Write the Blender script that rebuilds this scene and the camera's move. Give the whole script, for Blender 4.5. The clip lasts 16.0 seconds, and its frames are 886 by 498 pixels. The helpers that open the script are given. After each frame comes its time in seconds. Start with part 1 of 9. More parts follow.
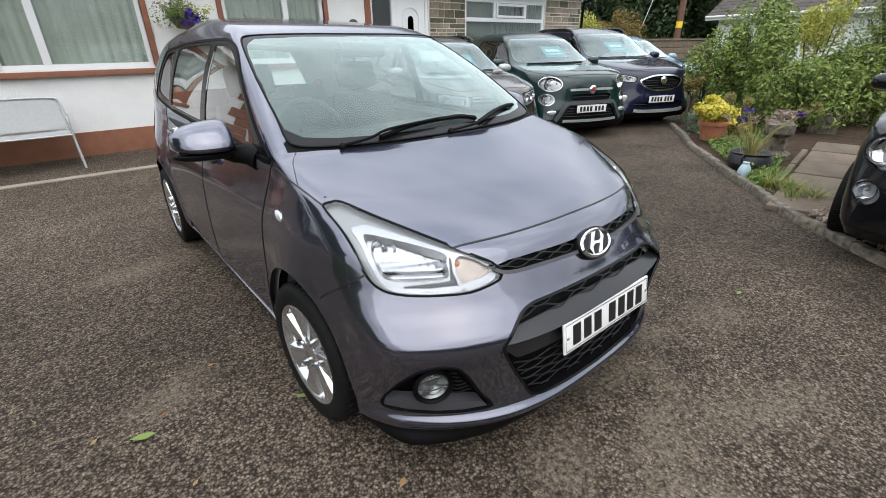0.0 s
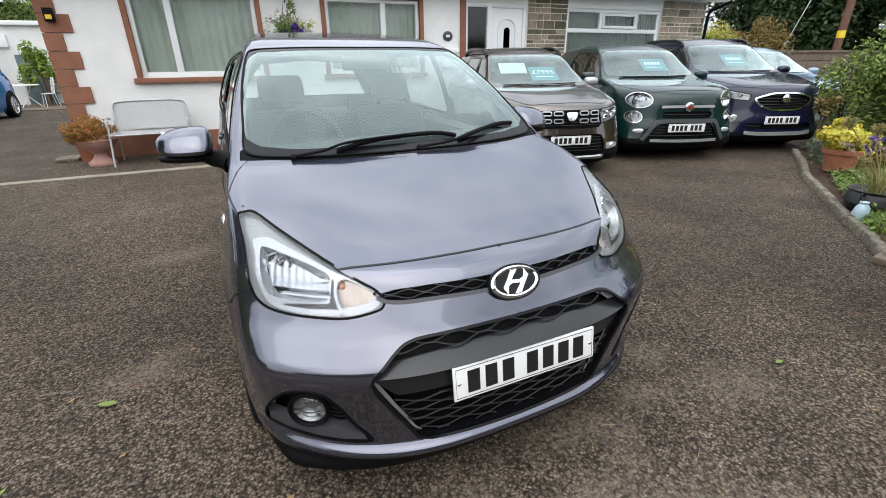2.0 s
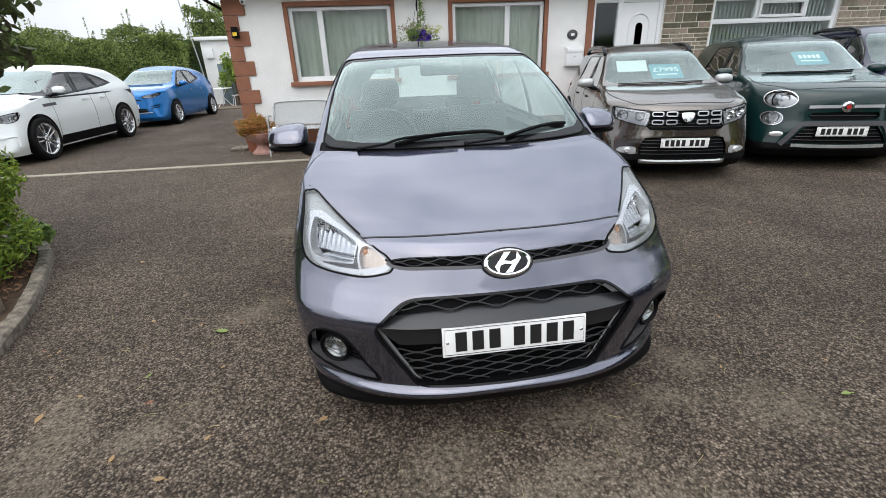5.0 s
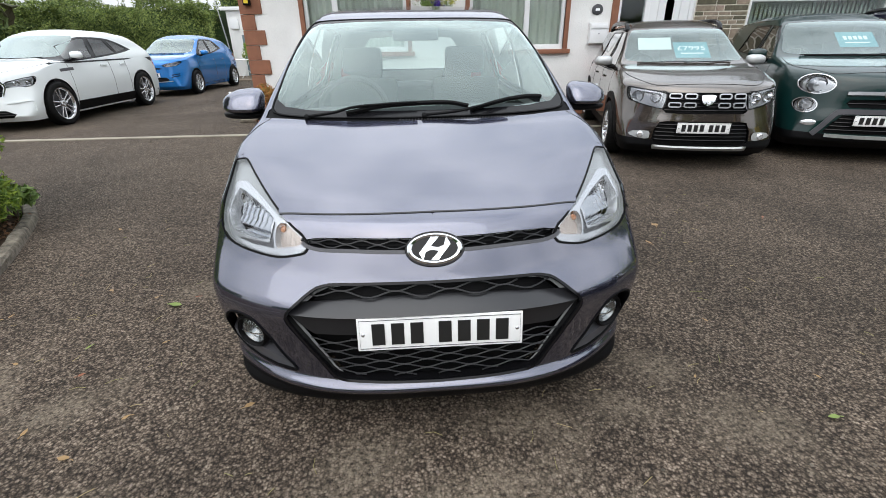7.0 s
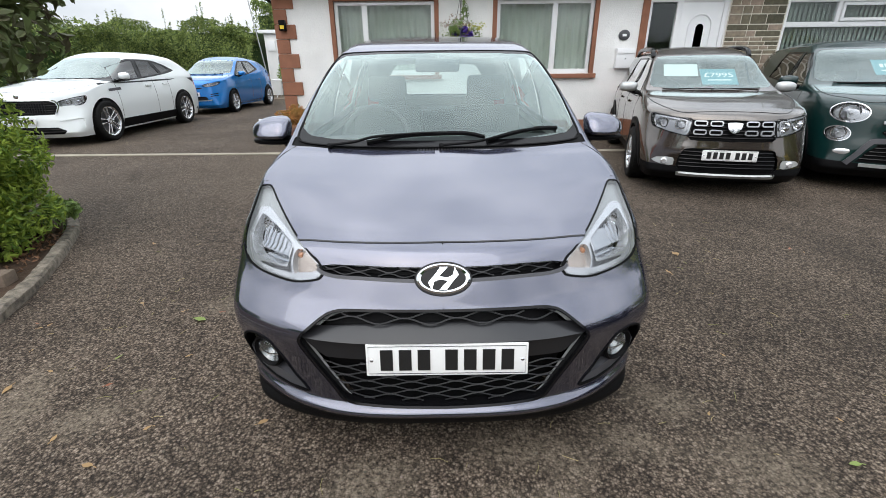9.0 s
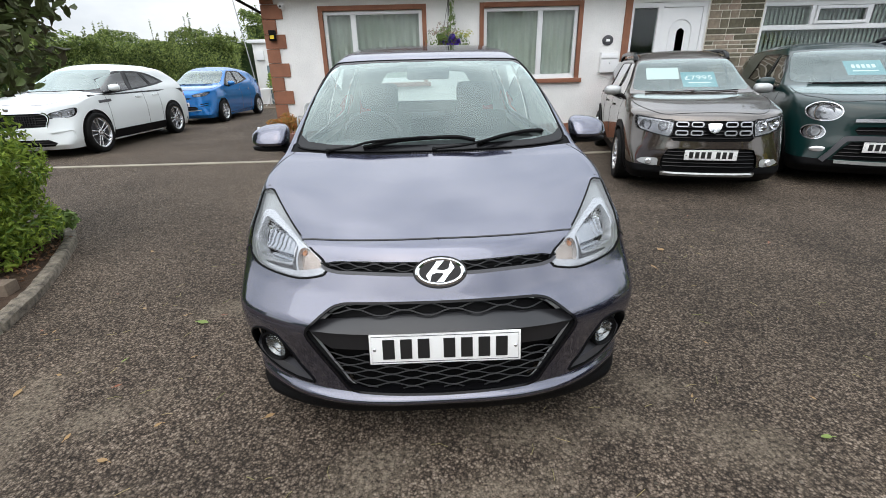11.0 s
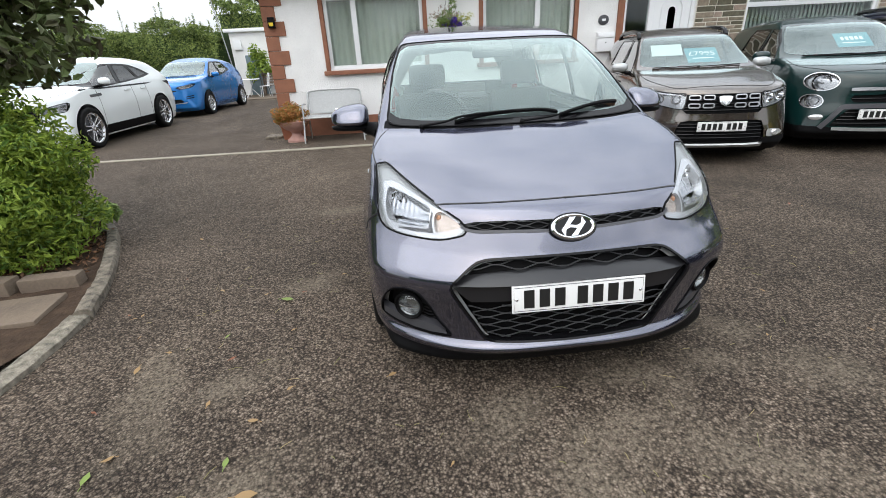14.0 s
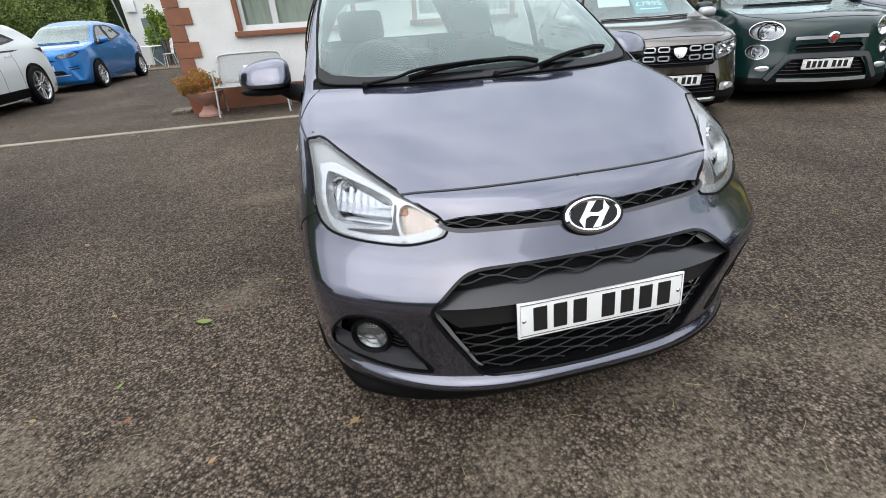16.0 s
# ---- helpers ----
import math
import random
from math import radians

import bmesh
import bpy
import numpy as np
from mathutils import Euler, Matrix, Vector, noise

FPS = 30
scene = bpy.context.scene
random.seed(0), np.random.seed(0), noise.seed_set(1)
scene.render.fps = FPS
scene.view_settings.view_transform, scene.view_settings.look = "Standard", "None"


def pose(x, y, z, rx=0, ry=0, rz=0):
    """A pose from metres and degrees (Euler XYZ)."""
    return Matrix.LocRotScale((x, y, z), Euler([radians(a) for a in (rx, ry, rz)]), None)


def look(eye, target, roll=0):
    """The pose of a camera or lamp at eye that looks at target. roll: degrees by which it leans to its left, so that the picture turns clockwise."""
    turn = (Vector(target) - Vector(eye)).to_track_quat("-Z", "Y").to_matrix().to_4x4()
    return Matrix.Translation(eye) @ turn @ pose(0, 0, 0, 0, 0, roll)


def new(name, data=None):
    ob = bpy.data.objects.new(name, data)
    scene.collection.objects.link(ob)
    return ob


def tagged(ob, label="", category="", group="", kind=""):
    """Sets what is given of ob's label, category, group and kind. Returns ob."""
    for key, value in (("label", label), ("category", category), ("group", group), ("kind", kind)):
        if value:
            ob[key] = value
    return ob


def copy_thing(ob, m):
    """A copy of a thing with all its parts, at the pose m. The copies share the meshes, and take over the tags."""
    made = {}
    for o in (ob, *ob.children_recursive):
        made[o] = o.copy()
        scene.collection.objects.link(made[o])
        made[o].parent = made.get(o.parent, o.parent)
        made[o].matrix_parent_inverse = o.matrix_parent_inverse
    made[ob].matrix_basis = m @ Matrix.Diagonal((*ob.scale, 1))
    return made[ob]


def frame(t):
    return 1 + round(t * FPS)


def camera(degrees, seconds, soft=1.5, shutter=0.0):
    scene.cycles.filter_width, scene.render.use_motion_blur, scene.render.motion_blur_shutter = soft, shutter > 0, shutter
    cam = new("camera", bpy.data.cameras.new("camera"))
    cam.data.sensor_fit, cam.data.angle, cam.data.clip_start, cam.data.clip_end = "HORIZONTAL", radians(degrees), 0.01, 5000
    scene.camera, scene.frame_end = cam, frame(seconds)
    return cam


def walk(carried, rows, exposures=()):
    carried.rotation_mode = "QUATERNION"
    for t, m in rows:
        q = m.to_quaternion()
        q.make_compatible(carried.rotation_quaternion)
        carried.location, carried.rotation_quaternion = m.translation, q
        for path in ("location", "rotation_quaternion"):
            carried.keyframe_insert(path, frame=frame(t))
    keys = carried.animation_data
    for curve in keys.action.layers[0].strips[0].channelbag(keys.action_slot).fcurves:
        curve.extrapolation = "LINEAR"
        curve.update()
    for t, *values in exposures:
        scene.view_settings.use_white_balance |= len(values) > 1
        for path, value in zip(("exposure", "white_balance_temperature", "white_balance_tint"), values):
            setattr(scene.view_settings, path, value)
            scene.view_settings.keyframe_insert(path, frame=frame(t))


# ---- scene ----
cam = camera(89.9, 16.0, soft=0.9)
PATH = [
    (0, (-1.292, -0.694, 1.35), (-0.161, 0.732, 0.522), -1.0),
    (0.5, (-1.178, -0.765, 1.37), (-0.155, 0.748, 0.555), -0.5),
    (1, (-1.081, -0.966, 1.39), (-0.187, 0.639, 0.601), 0.7),
    (1.5, (-0.951, -1.027, 1.392), (-0.129, 0.615, 0.599), 0.4),
    (2, (-0.704, -0.944, 1.358), (0.042, 0.737, 0.572), -0.6),
    (2.5, (-0.568, -0.955, 1.361), (0.039, 0.784, 0.582), -2.5),
    (3, (-0.44, -1.084, 1.378), (-0.002, 0.704, 0.596), -4.4),
    (3.5, (-0.395, -1.189, 1.39), (-0.089, 0.621, 0.596), -4.9),
    (4, (-0.438, -1.261, 1.385), (-0.169, 0.558, 0.598), -4.0),
    (4.2, (-0.464, -1.298, 1.386), (-0.194, 0.525, 0.61), -3.5),
    (6.3, (-0.153, -1.259, 1.328), (-0.044, 0.561, 0.506), -1.0),
    (6.5, (-0.125, -1.197, 1.304), (-0.017, 0.616, 0.469), -1.0),
    (7, (-0.051, -1.16, 1.309), (0.044, 0.648, 0.458), -0.9),
    (7.5, (0.01, -1.188, 1.337), (0.066, 0.627, 0.498), -0.8),
    (8, (0.015, -1.2, 1.358), (0.021, 0.628, 0.547), -0.6),
    (8.5, (-0.01, -1.195, 1.368), (-0.027, 0.642, 0.577), -0.6),
    (9, (-0.005, -1.184, 1.364), (-0.015, 0.659, 0.585), -0.6),
    (11.3, (-0.027, -1.342, 1.372), (0.014, 0.509, 0.616), -1.8),
    (11.5, (-0.086, -1.38, 1.356), (-0.022, 0.467, 0.593), -1.5),
    (12, (-0.167, -1.48, 1.352), (-0.095, 0.361, 0.573), -1.0),
    (12.5, (-0.21, -1.607, 1.362), (-0.144, 0.232, 0.577), -1.0),
    (13, (-0.343, -1.639, 1.366), (-0.239, 0.193, 0.571), -1.5),
    (13.5, (-0.564, -1.602, 1.37), (-0.433, 0.225, 0.566), -2.3),
    (14, (-0.607, -1.442, 1.352), (-0.486, 0.383, 0.543), -3.0),
    (14.5, (-0.619, -1.282, 1.345), (-0.47, 0.537, 0.527), -3.4),
    (15, (-0.638, -1.087, 1.338), (-0.407, 0.712, 0.496), -3.2),
    (15.5, (-0.66, -0.961, 1.288), (-0.354, 0.803, 0.395), -3.4),
    (16, (-0.647, -0.92, 1.244), (-0.284, 0.805, 0.3), -3.7),
]
walk(cam, [(t, look(eye, target, roll)) for t, eye, target, roll in PATH],
     exposures=((0, 0.40), (2.5, 0.42), (4, 0.36), (6.5, 0.43), (9, 0.44), (11.5, 0.40), (12, 0.54), (12.5, 0.46), (14, 0.47), (16, 0.40)))

# ---- sky and sun: a bright overcast day ----
world = bpy.data.worlds.new("overcast_sky")
scene.world = world
world.use_nodes = True
wn, wl = world.node_tree.nodes, world.node_tree.links
wn.clear()
w_out, w_bg = wn.new("ShaderNodeOutputWorld"), wn.new("ShaderNodeBackground")
w_sky = wn.new("ShaderNodeTexSky")
w_sky.sky_type = "NISHITA"
w_sky.sun_disc = False
w_sky.sun_elevation, w_sky.sun_rotation = radians(52), radians(200)
w_sky.air_density, w_sky.dust_density, w_sky.ozone_density = 1.0, 6.0, 0.5
w_tc, w_map = wn.new("ShaderNodeTexCoord"), wn.new("ShaderNodeMapping")
w_map.inputs["Scale"].default_value = (2.0, 2.0, 4.5)
w_noise = wn.new("ShaderNodeTexNoise")
w_noise.inputs["Scale"].default_value = 1.1
w_noise.inputs["Detail"].default_value = 6.0
w_noise.inputs["Roughness"].default_value = 0.55
w_ramp = wn.new("ShaderNodeValToRGB")
w_ramp.color_ramp.elements[0].position, w_ramp.color_ramp.elements[0].color = 0.3, (6.0, 6.6, 7.3, 1)
w_ramp.color_ramp.elements[1].position, w_ramp.color_ramp.elements[1].color = 0.72, (12.2, 12.6, 13.0, 1)
w_mix = wn.new("ShaderNodeMix")
w_mix.data_type = "RGBA"
w_mix.inputs[0].default_value = 0.9
wl.new(w_tc.outputs["Generated"], w_map.inputs["Vector"])
wl.new(w_map.outputs["Vector"], w_noise.inputs["Vector"])
wl.new(w_noise.outputs["Fac"], w_ramp.inputs["Fac"])
w_sep, w_grad = wn.new("ShaderNodeSeparateXYZ"), wn.new("ShaderNodeMapRange")
w_grad.inputs["From Min"].default_value, w_grad.inputs["From Max"].default_value = 0.0, 1.0
w_grad.inputs["To Min"].default_value, w_grad.inputs["To Max"].default_value = 0.072, 0.20
wl.new(w_tc.outputs["Generated"], w_sep.inputs[0])
wl.new(w_sep.outputs["Z"], w_grad.inputs["Value"])
wl.new(w_grad.outputs["Result"], w_bg.inputs["Strength"])
wl.new(w_sky.outputs["Color"], w_mix.inputs[6])
wl.new(w_ramp.outputs["Color"], w_mix.inputs[7])
wl.new(w_mix.outputs[2], w_bg.inputs["Color"])
w_bg.inputs["Strength"].default_value = 0.1
wl.new(w_bg.outputs["Background"], w_out.inputs["Surface"])

sun = new("sun", bpy.data.lights.new("sun", "SUN"))
sun.data.energy, sun.data.angle, sun.data.color = 0.8, radians(75), (0.98, 0.98, 0.98)
sun.matrix_world = look((-6, -9, 14), (0, 2, 0))

# ---- materials ----
def mat(name, color, rough=0.6, metal=0.0, var=0.15, scale=8.0, bump=0.0, bump_scale=60.0, coat=0.0, spec=0.5, color2=None, detail=5.0, island=0.0, rand=0.0):
    """A principled surface whose colour wanders at two scales, with fine relief."""
    m = bpy.data.materials.new(name)
    m.use_nodes = True
    n, l = m.node_tree.nodes, m.node_tree.links
    b = n["Principled BSDF"]
    b.inputs["Roughness"].default_value = rough
    b.inputs["Metallic"].default_value = metal
    b.inputs["Specular IOR Level"].default_value = spec
    b.inputs["Coat Weight"].default_value = coat
    b.inputs["Coat Roughness"].default_value = 0.03
    b.inputs["Base Color"].default_value = (*color, 1)
    tc = n.new("ShaderNodeTexCoord")
    if var > 0 or color2:
        big, fine = n.new("ShaderNodeTexNoise"), n.new("ShaderNodeTexNoise")
        big.inputs["Scale"].default_value, big.inputs["Detail"].default_value = scale, detail
        fine.inputs["Scale"].default_value, fine.inputs["Detail"].default_value = scale * 14, 4.0
        add = n.new("ShaderNodeMath")
        add.operation = "MULTIPLY_ADD"
        add.inputs[1].default_value = 0.45
        ramp = n.new("ShaderNodeValToRGB")
        c2 = color2 or tuple(min(1, c * (1 + var)) for c in color)
        c1 = color if color2 else tuple(c * (1 - var) for c in color)
        ramp.color_ramp.elements[0].position, ramp.color_ramp.elements[0].color = 0.5, (*c1, 1)
        ramp.color_ramp.elements[1].position, ramp.color_ramp.elements[1].color = 0.95, (*c2, 1)
        l.new(tc.outputs["Object"], big.inputs["Vector"])
        l.new(tc.outputs["Object"], fine.inputs["Vector"])
        l.new(fine.outputs["Fac"], add.inputs[0])
        l.new(big.outputs["Fac"], add.inputs[2])
        l.new(add.outputs[0], ramp.inputs["Fac"])
        last = ramp.outputs["Color"]
        if island or rand:
            hs = n.new("ShaderNodeHueSaturation")
            if rand:
                oi = n.new("ShaderNodeObjectInfo")
                src = oi.outputs["Random"]
            else:
                gi = n.new("ShaderNodeNewGeometry")
                src = gi.outputs["Random Per Island"]
            mr = n.new("ShaderNodeMapRange")
            k = island or rand
            mr.inputs["To Min"].default_value, mr.inputs["To Max"].default_value = 1 - k, 1 + k
            l.new(src, mr.inputs["Value"])
            l.new(mr.outputs["Result"], hs.inputs["Value"])
            mr2 = n.new("ShaderNodeMapRange")
            mr2.inputs["To Min"].default_value, mr2.inputs["To Max"].default_value = 0.5 + 0.06 * k, 0.5 - 0.06 * k
            l.new(src, mr2.inputs["Value"])
            l.new(mr2.outputs["Result"], hs.inputs["Hue"])
            l.new(last, hs.inputs["Color"])
            last = hs.outputs["Color"]
        l.new(last, b.inputs["Base Color"])
    if bump > 0:
        tex, bp = n.new("ShaderNodeTexNoise"), n.new("ShaderNodeBump")
        tex.inputs["Scale"].default_value, tex.inputs["Detail"].default_value = bump_scale, 4.0
        bp.inputs["Strength"].default_value, bp.inputs["Distance"].default_value = min(1.0, bump), 0.01
        l.new(tc.outputs["Object"], tex.inputs["Vector"])
        l.new(tex.outputs["Fac"], bp.inputs["Height"])
        l.new(bp.outputs["Normal"], b.inputs["Normal"])
    return m


def glass_mat(name, tint, ior=1.5, rough=0.0, gain=1.0, gloss=(1, 1, 1)):
    """A thin pane: tinted see-through, with a mirror gloss that grows at grazing angles."""
    m = bpy.data.materials.new(name)
    m.use_nodes = True
    n, l = m.node_tree.nodes, m.node_tree.links
    n.clear()
    out, mix, tr, gl, fr = (n.new("ShaderNode" + k) for k in ("OutputMaterial", "MixShader", "BsdfTransparent", "BsdfGlossy", "LayerWeight"))
    tr.inputs["Color"].default_value = (*tint, 1)
    gl.inputs["Roughness"].default_value = rough
    gl.inputs["Color"].default_value = (*gloss, 1)
    fr.inputs["Blend"].default_value = 0.5
    f0 = ((ior - 1) / (ior + 1)) ** 2
    pw, sch = n.new("ShaderNodeMath"), n.new("ShaderNodeMath")
    pw.operation, sch.operation = "POWER", "MULTIPLY_ADD"
    pw.inputs[1].default_value = 5.0
    sch.inputs[1].default_value, sch.inputs[2].default_value = 1 - f0, f0
    l.new(fr.outputs["Facing"], pw.inputs[0])
    l.new(pw.outputs[0], sch.inputs[0])
    mul = n.new("ShaderNodeMath")
    mul.operation, mul.use_clamp = "MULTIPLY", True
    mul.inputs[1].default_value = gain
    l.new(sch.outputs[0], mul.inputs[0])
    l.new(mul.outputs[0], mix.inputs["Fac"])
    l.new(tr.outputs[0], mix.inputs[1])
    l.new(gl.outputs[0], mix.inputs[2])
    l.new(mix.outputs[0], out.inputs["Surface"])
    return m


def paint_mat(name, color, metal=0.35, rough=0.32, flake=0.06, coat_ior=1.55):
    """Metallic car paint under a clear coat, with a little dust and flake."""
    m = mat(name, color, rough, metal, 0.0, coat=1.0)
    n, l = m.node_tree.nodes, m.node_tree.links
    b, tc = n["Principled BSDF"], n["Texture Coordinate"]
    b.inputs["Coat IOR"].default_value = coat_ior
    b.inputs["Specular IOR Level"].default_value = 0.1
    fl, ramp = n.new("ShaderNodeTexNoise"), n.new("ShaderNodeValToRGB")
    fl.inputs["Scale"].default_value, fl.inputs["Detail"].default_value = 900.0, 2.0
    ramp.color_ramp.elements[0].position, ramp.color_ramp.elements[0].color = 0.35, (*(c * (1 - flake * 2) for c in color), 1)
    ramp.color_ramp.elements[1].position, ramp.color_ramp.elements[1].color = 0.7, (*(min(1, c * (1 + flake * 2)) for c in color), 1)
    l.new(tc.outputs["Object"], fl.inputs["Vector"])
    l.new(fl.outputs["Fac"], ramp.inputs["Fac"])
    l.new(ramp.outputs["Color"], b.inputs["Base Color"])
    dust, dr = n.new("ShaderNodeTexNoise"), n.new("ShaderNodeMapRange")
    dust.inputs["Scale"].default_value, dust.inputs["Detail"].default_value = 5.0, 8.0
    dr.inputs["To Min"].default_value, dr.inputs["To Max"].default_value = 0.03, 0.10
    l.new(tc.outputs["Object"], dust.inputs["Vector"])
    l.new(dust.outputs["Fac"], dr.inputs["Value"])
    l.new(dr.outputs["Result"], b.inputs["Coat Roughness"])
    return m


def tarmac_mat(name, stains, light=1.0, zones=()):
    """Worn brown-grey asphalt: chippings, dark patches and pale sandy scuffs of their own shape."""
    m = bpy.data.materials.new(name)
    m.use_nodes = True
    n, l = m.node_tree.nodes, m.node_tree.links
    b = n["Principled BSDF"]
    b.inputs["Roughness"].default_value = 0.8
    b.inputs["Specular IOR Level"].default_value = 0.2
    tc = n.new("ShaderNodeTexCoord")
    chips, grit, patch, fine = n.new("ShaderNodeTexVoronoi"), n.new("ShaderNodeTexNoise"), n.new("ShaderNodeTexNoise"), n.new("ShaderNodeTexVoronoi")
    chips.inputs["Scale"].default_value = 92.0
    fine.inputs["Scale"].default_value = 210.0
    grit.inputs["Scale"].default_value, grit.inputs["Detail"].default_value = 45.0, 10.0
    grit.inputs["Roughness"].default_value = 0.78
    patch.inputs["Scale"].default_value, patch.inputs["Detail"].default_value = 0.9, 8.0
    patch.inputs["Roughness"].default_value = 0.65
    for t in (chips, grit, patch, fine):
        l.new(tc.outputs["Object"], t.inputs["Vector"])
    cr = n.new("ShaderNodeValToRGB")
    e = cr.color_ramp.elements
    e[0].position, e[0].color = 0.36, (0.016 * light, 0.012 * light, 0.009 * light, 1)
    e[1].position, e[1].color = 0.88, (0.30 * light, 0.25 * light, 0.20 * light, 1)
    e2 = e.new(0.52)
    e2.color = (0.060 * light, 0.045 * light, 0.033 * light, 1)
    e3 = e.new(0.70)
    e3.color = (0.160 * light, 0.126 * light, 0.097 * light, 1)
    sep, sep2 = n.new("ShaderNodeSeparateColor"), n.new("ShaderNodeSeparateColor")
    l.new(chips.outputs["Color"], sep.inputs[0])
    l.new(fine.outputs["Color"], sep2.inputs[0])
    lift = n.new("ShaderNodeMapRange")
    lift.inputs["From Min"].default_value, lift.inputs["From Max"].default_value = 0.3, 1.0
    lift.inputs["To Min"].default_value, lift.inputs["To Max"].default_value = 0.0, 0.215
    l.new(sep.outputs[0], lift.inputs["Value"])
    fa = n.new("ShaderNodeMath")
    fa.operation = "MULTIPLY_ADD"
    fa.inputs[1].default_value = 0.18
    l.new(sep2.outputs[0], fa.inputs[0])
    l.new(lift.outputs["Result"], fa.inputs[2])
    bl = n.new("ShaderNodeMath")
    bl.operation = "MULTIPLY_ADD"
    bl.inputs[1].default_value = 0.68
    l.new(grit.outputs["Fac"], bl.inputs[0])
    rm = n.new("ShaderNodeMath")
    rm.operation = "MULTIPLY_ADD"
    rm.inputs[1].default_value = -0.40
    l.new(chips.outputs["Distance"], rm.inputs[0])
    l.new(fa.outputs[0], rm.inputs[2])
    of = n.new("ShaderNodeMath")
    of.inputs[1].default_value = 0.237
    l.new(rm.outputs[0], of.inputs[0])
    l.new(of.outputs[0], bl.inputs[2])
    l.new(bl.outputs[0], cr.inputs["Fac"])
    mott = n.new("ShaderNodeTexNoise")
    mott.inputs["Scale"].default_value, mott.inputs["Detail"].default_value, mott.inputs["Roughness"].default_value = 13.0, 5.0, 0.72
    l.new(tc.outputs["Object"], mott.inputs["Vector"])
    both = n.new("ShaderNodeMath")
    both.operation = "MULTIPLY_ADD"
    both.inputs[1].default_value = 0.75
    l.new(mott.outputs["Fac"], both.inputs[0])
    l.new(patch.outputs["Fac"], both.inputs[2])
    pr = n.new("ShaderNodeMapRange")
    pr.inputs["From Min"].default_value, pr.inputs["From Max"].default_value = 0.62, 1.18
    pr.inputs["To Min"].default_value, pr.inputs["To Max"].default_value = 0.52, 1.55
    l.new(both.outputs[0], pr.inputs["Value"])
    mul = n.new("ShaderNodeMix")
    mul.data_type, mul.blend_type = "RGBA", "MULTIPLY"
    mul.inputs[0].default_value = 1.0
    l.new(cr.outputs["Color"], mul.inputs[6])
    l.new(pr.outputs["Result"], mul.inputs[7])
    last = mul.outputs[2]
    if stains:
        wob = n.new("ShaderNodeTexNoise")
        wob.inputs["Scale"].default_value, wob.inputs["Detail"].default_value = 5.0, 6.0
        l.new(tc.outputs["Object"], wob.inputs["Vector"])
        total = None
        for sx, sy, rx, ry, turn in stains:
            mp, ln = n.new("ShaderNodeMapping"), n.new("ShaderNodeVectorMath")
            mp.vector_type = "TEXTURE"
            mp.inputs["Location"].default_value = (sx, sy, 0)
            mp.inputs["Rotation"].default_value = (0, 0, radians(turn))
            mp.inputs["Scale"].default_value = (rx, ry, 1)
            ln.operation = "LENGTH"
            l.new(tc.outputs["Object"], mp.inputs["Vector"])
            l.new(mp.outputs["Vector"], ln.inputs[0])
            if total is None:
                total = ln.outputs["Value"]
            else:
                mn = n.new("ShaderNodeMath")
                mn.operation = "SMOOTH_MIN"
                mn.inputs[2].default_value = 0.4
                l.new(total, mn.inputs[0])
                l.new(ln.outputs["Value"], mn.inputs[1])
                total = mn.outputs[0]
        ad, rg = n.new("ShaderNodeMath"), n.new("ShaderNodeMapRange")
        ad.operation = "MULTIPLY_ADD"
        ad.inputs[1].default_value = 2.6
        l.new(wob.outputs["Fac"], ad.inputs[0])
        l.new(total, ad.inputs[2])
        rg.inputs["From Min"].default_value, rg.inputs["From Max"].default_value = 2.7, 1.5
        l.new(ad.outputs[0], rg.inputs["Value"])
        gm = n.new("ShaderNodeMath")
        gm.operation = "MULTIPLY"
        gr = n.new("ShaderNodeMapRange")
        gr.inputs["From Min"].default_value, gr.inputs["From Max"].default_value = 0.40, 0.60
        gr.inputs["To Max"].default_value = 0.74
        l.new(grit.outputs["Fac"], gr.inputs["Value"])
        l.new(rg.outputs["Result"], gm.inputs[0])
        l.new(gr.outputs["Result"], gm.inputs[1])
        mx = n.new("ShaderNodeMix")
        mx.data_type = "RGBA"
        mx.inputs[7].default_value = (0.235, 0.195, 0.145, 1)
        l.new(gm.outputs[0], mx.inputs[0])
        l.new(last, mx.inputs[6])
        last = mx.outputs[2]
    # single pale chippings bedded in the surface
    for size, keep, tone in ((84.0, 0.93, (0.20, 0.168, 0.13)), (52.0, 0.975, (0.18, 0.148, 0.115))):
        vo, vs, gt, di, an = n.new("ShaderNodeTexVoronoi"), n.new("ShaderNodeSeparateColor"), n.new("ShaderNodeMath"), n.new("ShaderNodeMath"), n.new("ShaderNodeMath")
        vo.inputs["Scale"].default_value = size
        l.new(tc.outputs["Object"], vo.inputs["Vector"])
        l.new(vo.outputs["Color"], vs.inputs[0])
        gt.operation, gt.inputs[1].default_value = "GREATER_THAN", keep
        di.operation, di.inputs[1].default_value = "LESS_THAN", 0.36
        an.operation = "MULTIPLY"
        l.new(vs.outputs[1], gt.inputs[0])
        l.new(vo.outputs["Distance"], di.inputs[0])
        l.new(gt.outputs[0], an.inputs[0])
        l.new(di.outputs[0], an.inputs[1])
        mc = n.new("ShaderNodeMix")
        mc.data_type = "RGBA"
        mc.inputs[7].default_value = (*tone, 1)
        l.new(an.outputs[0], mc.inputs[0])
        l.new(last, mc.inputs[6])
        last = mc.outputs[2]
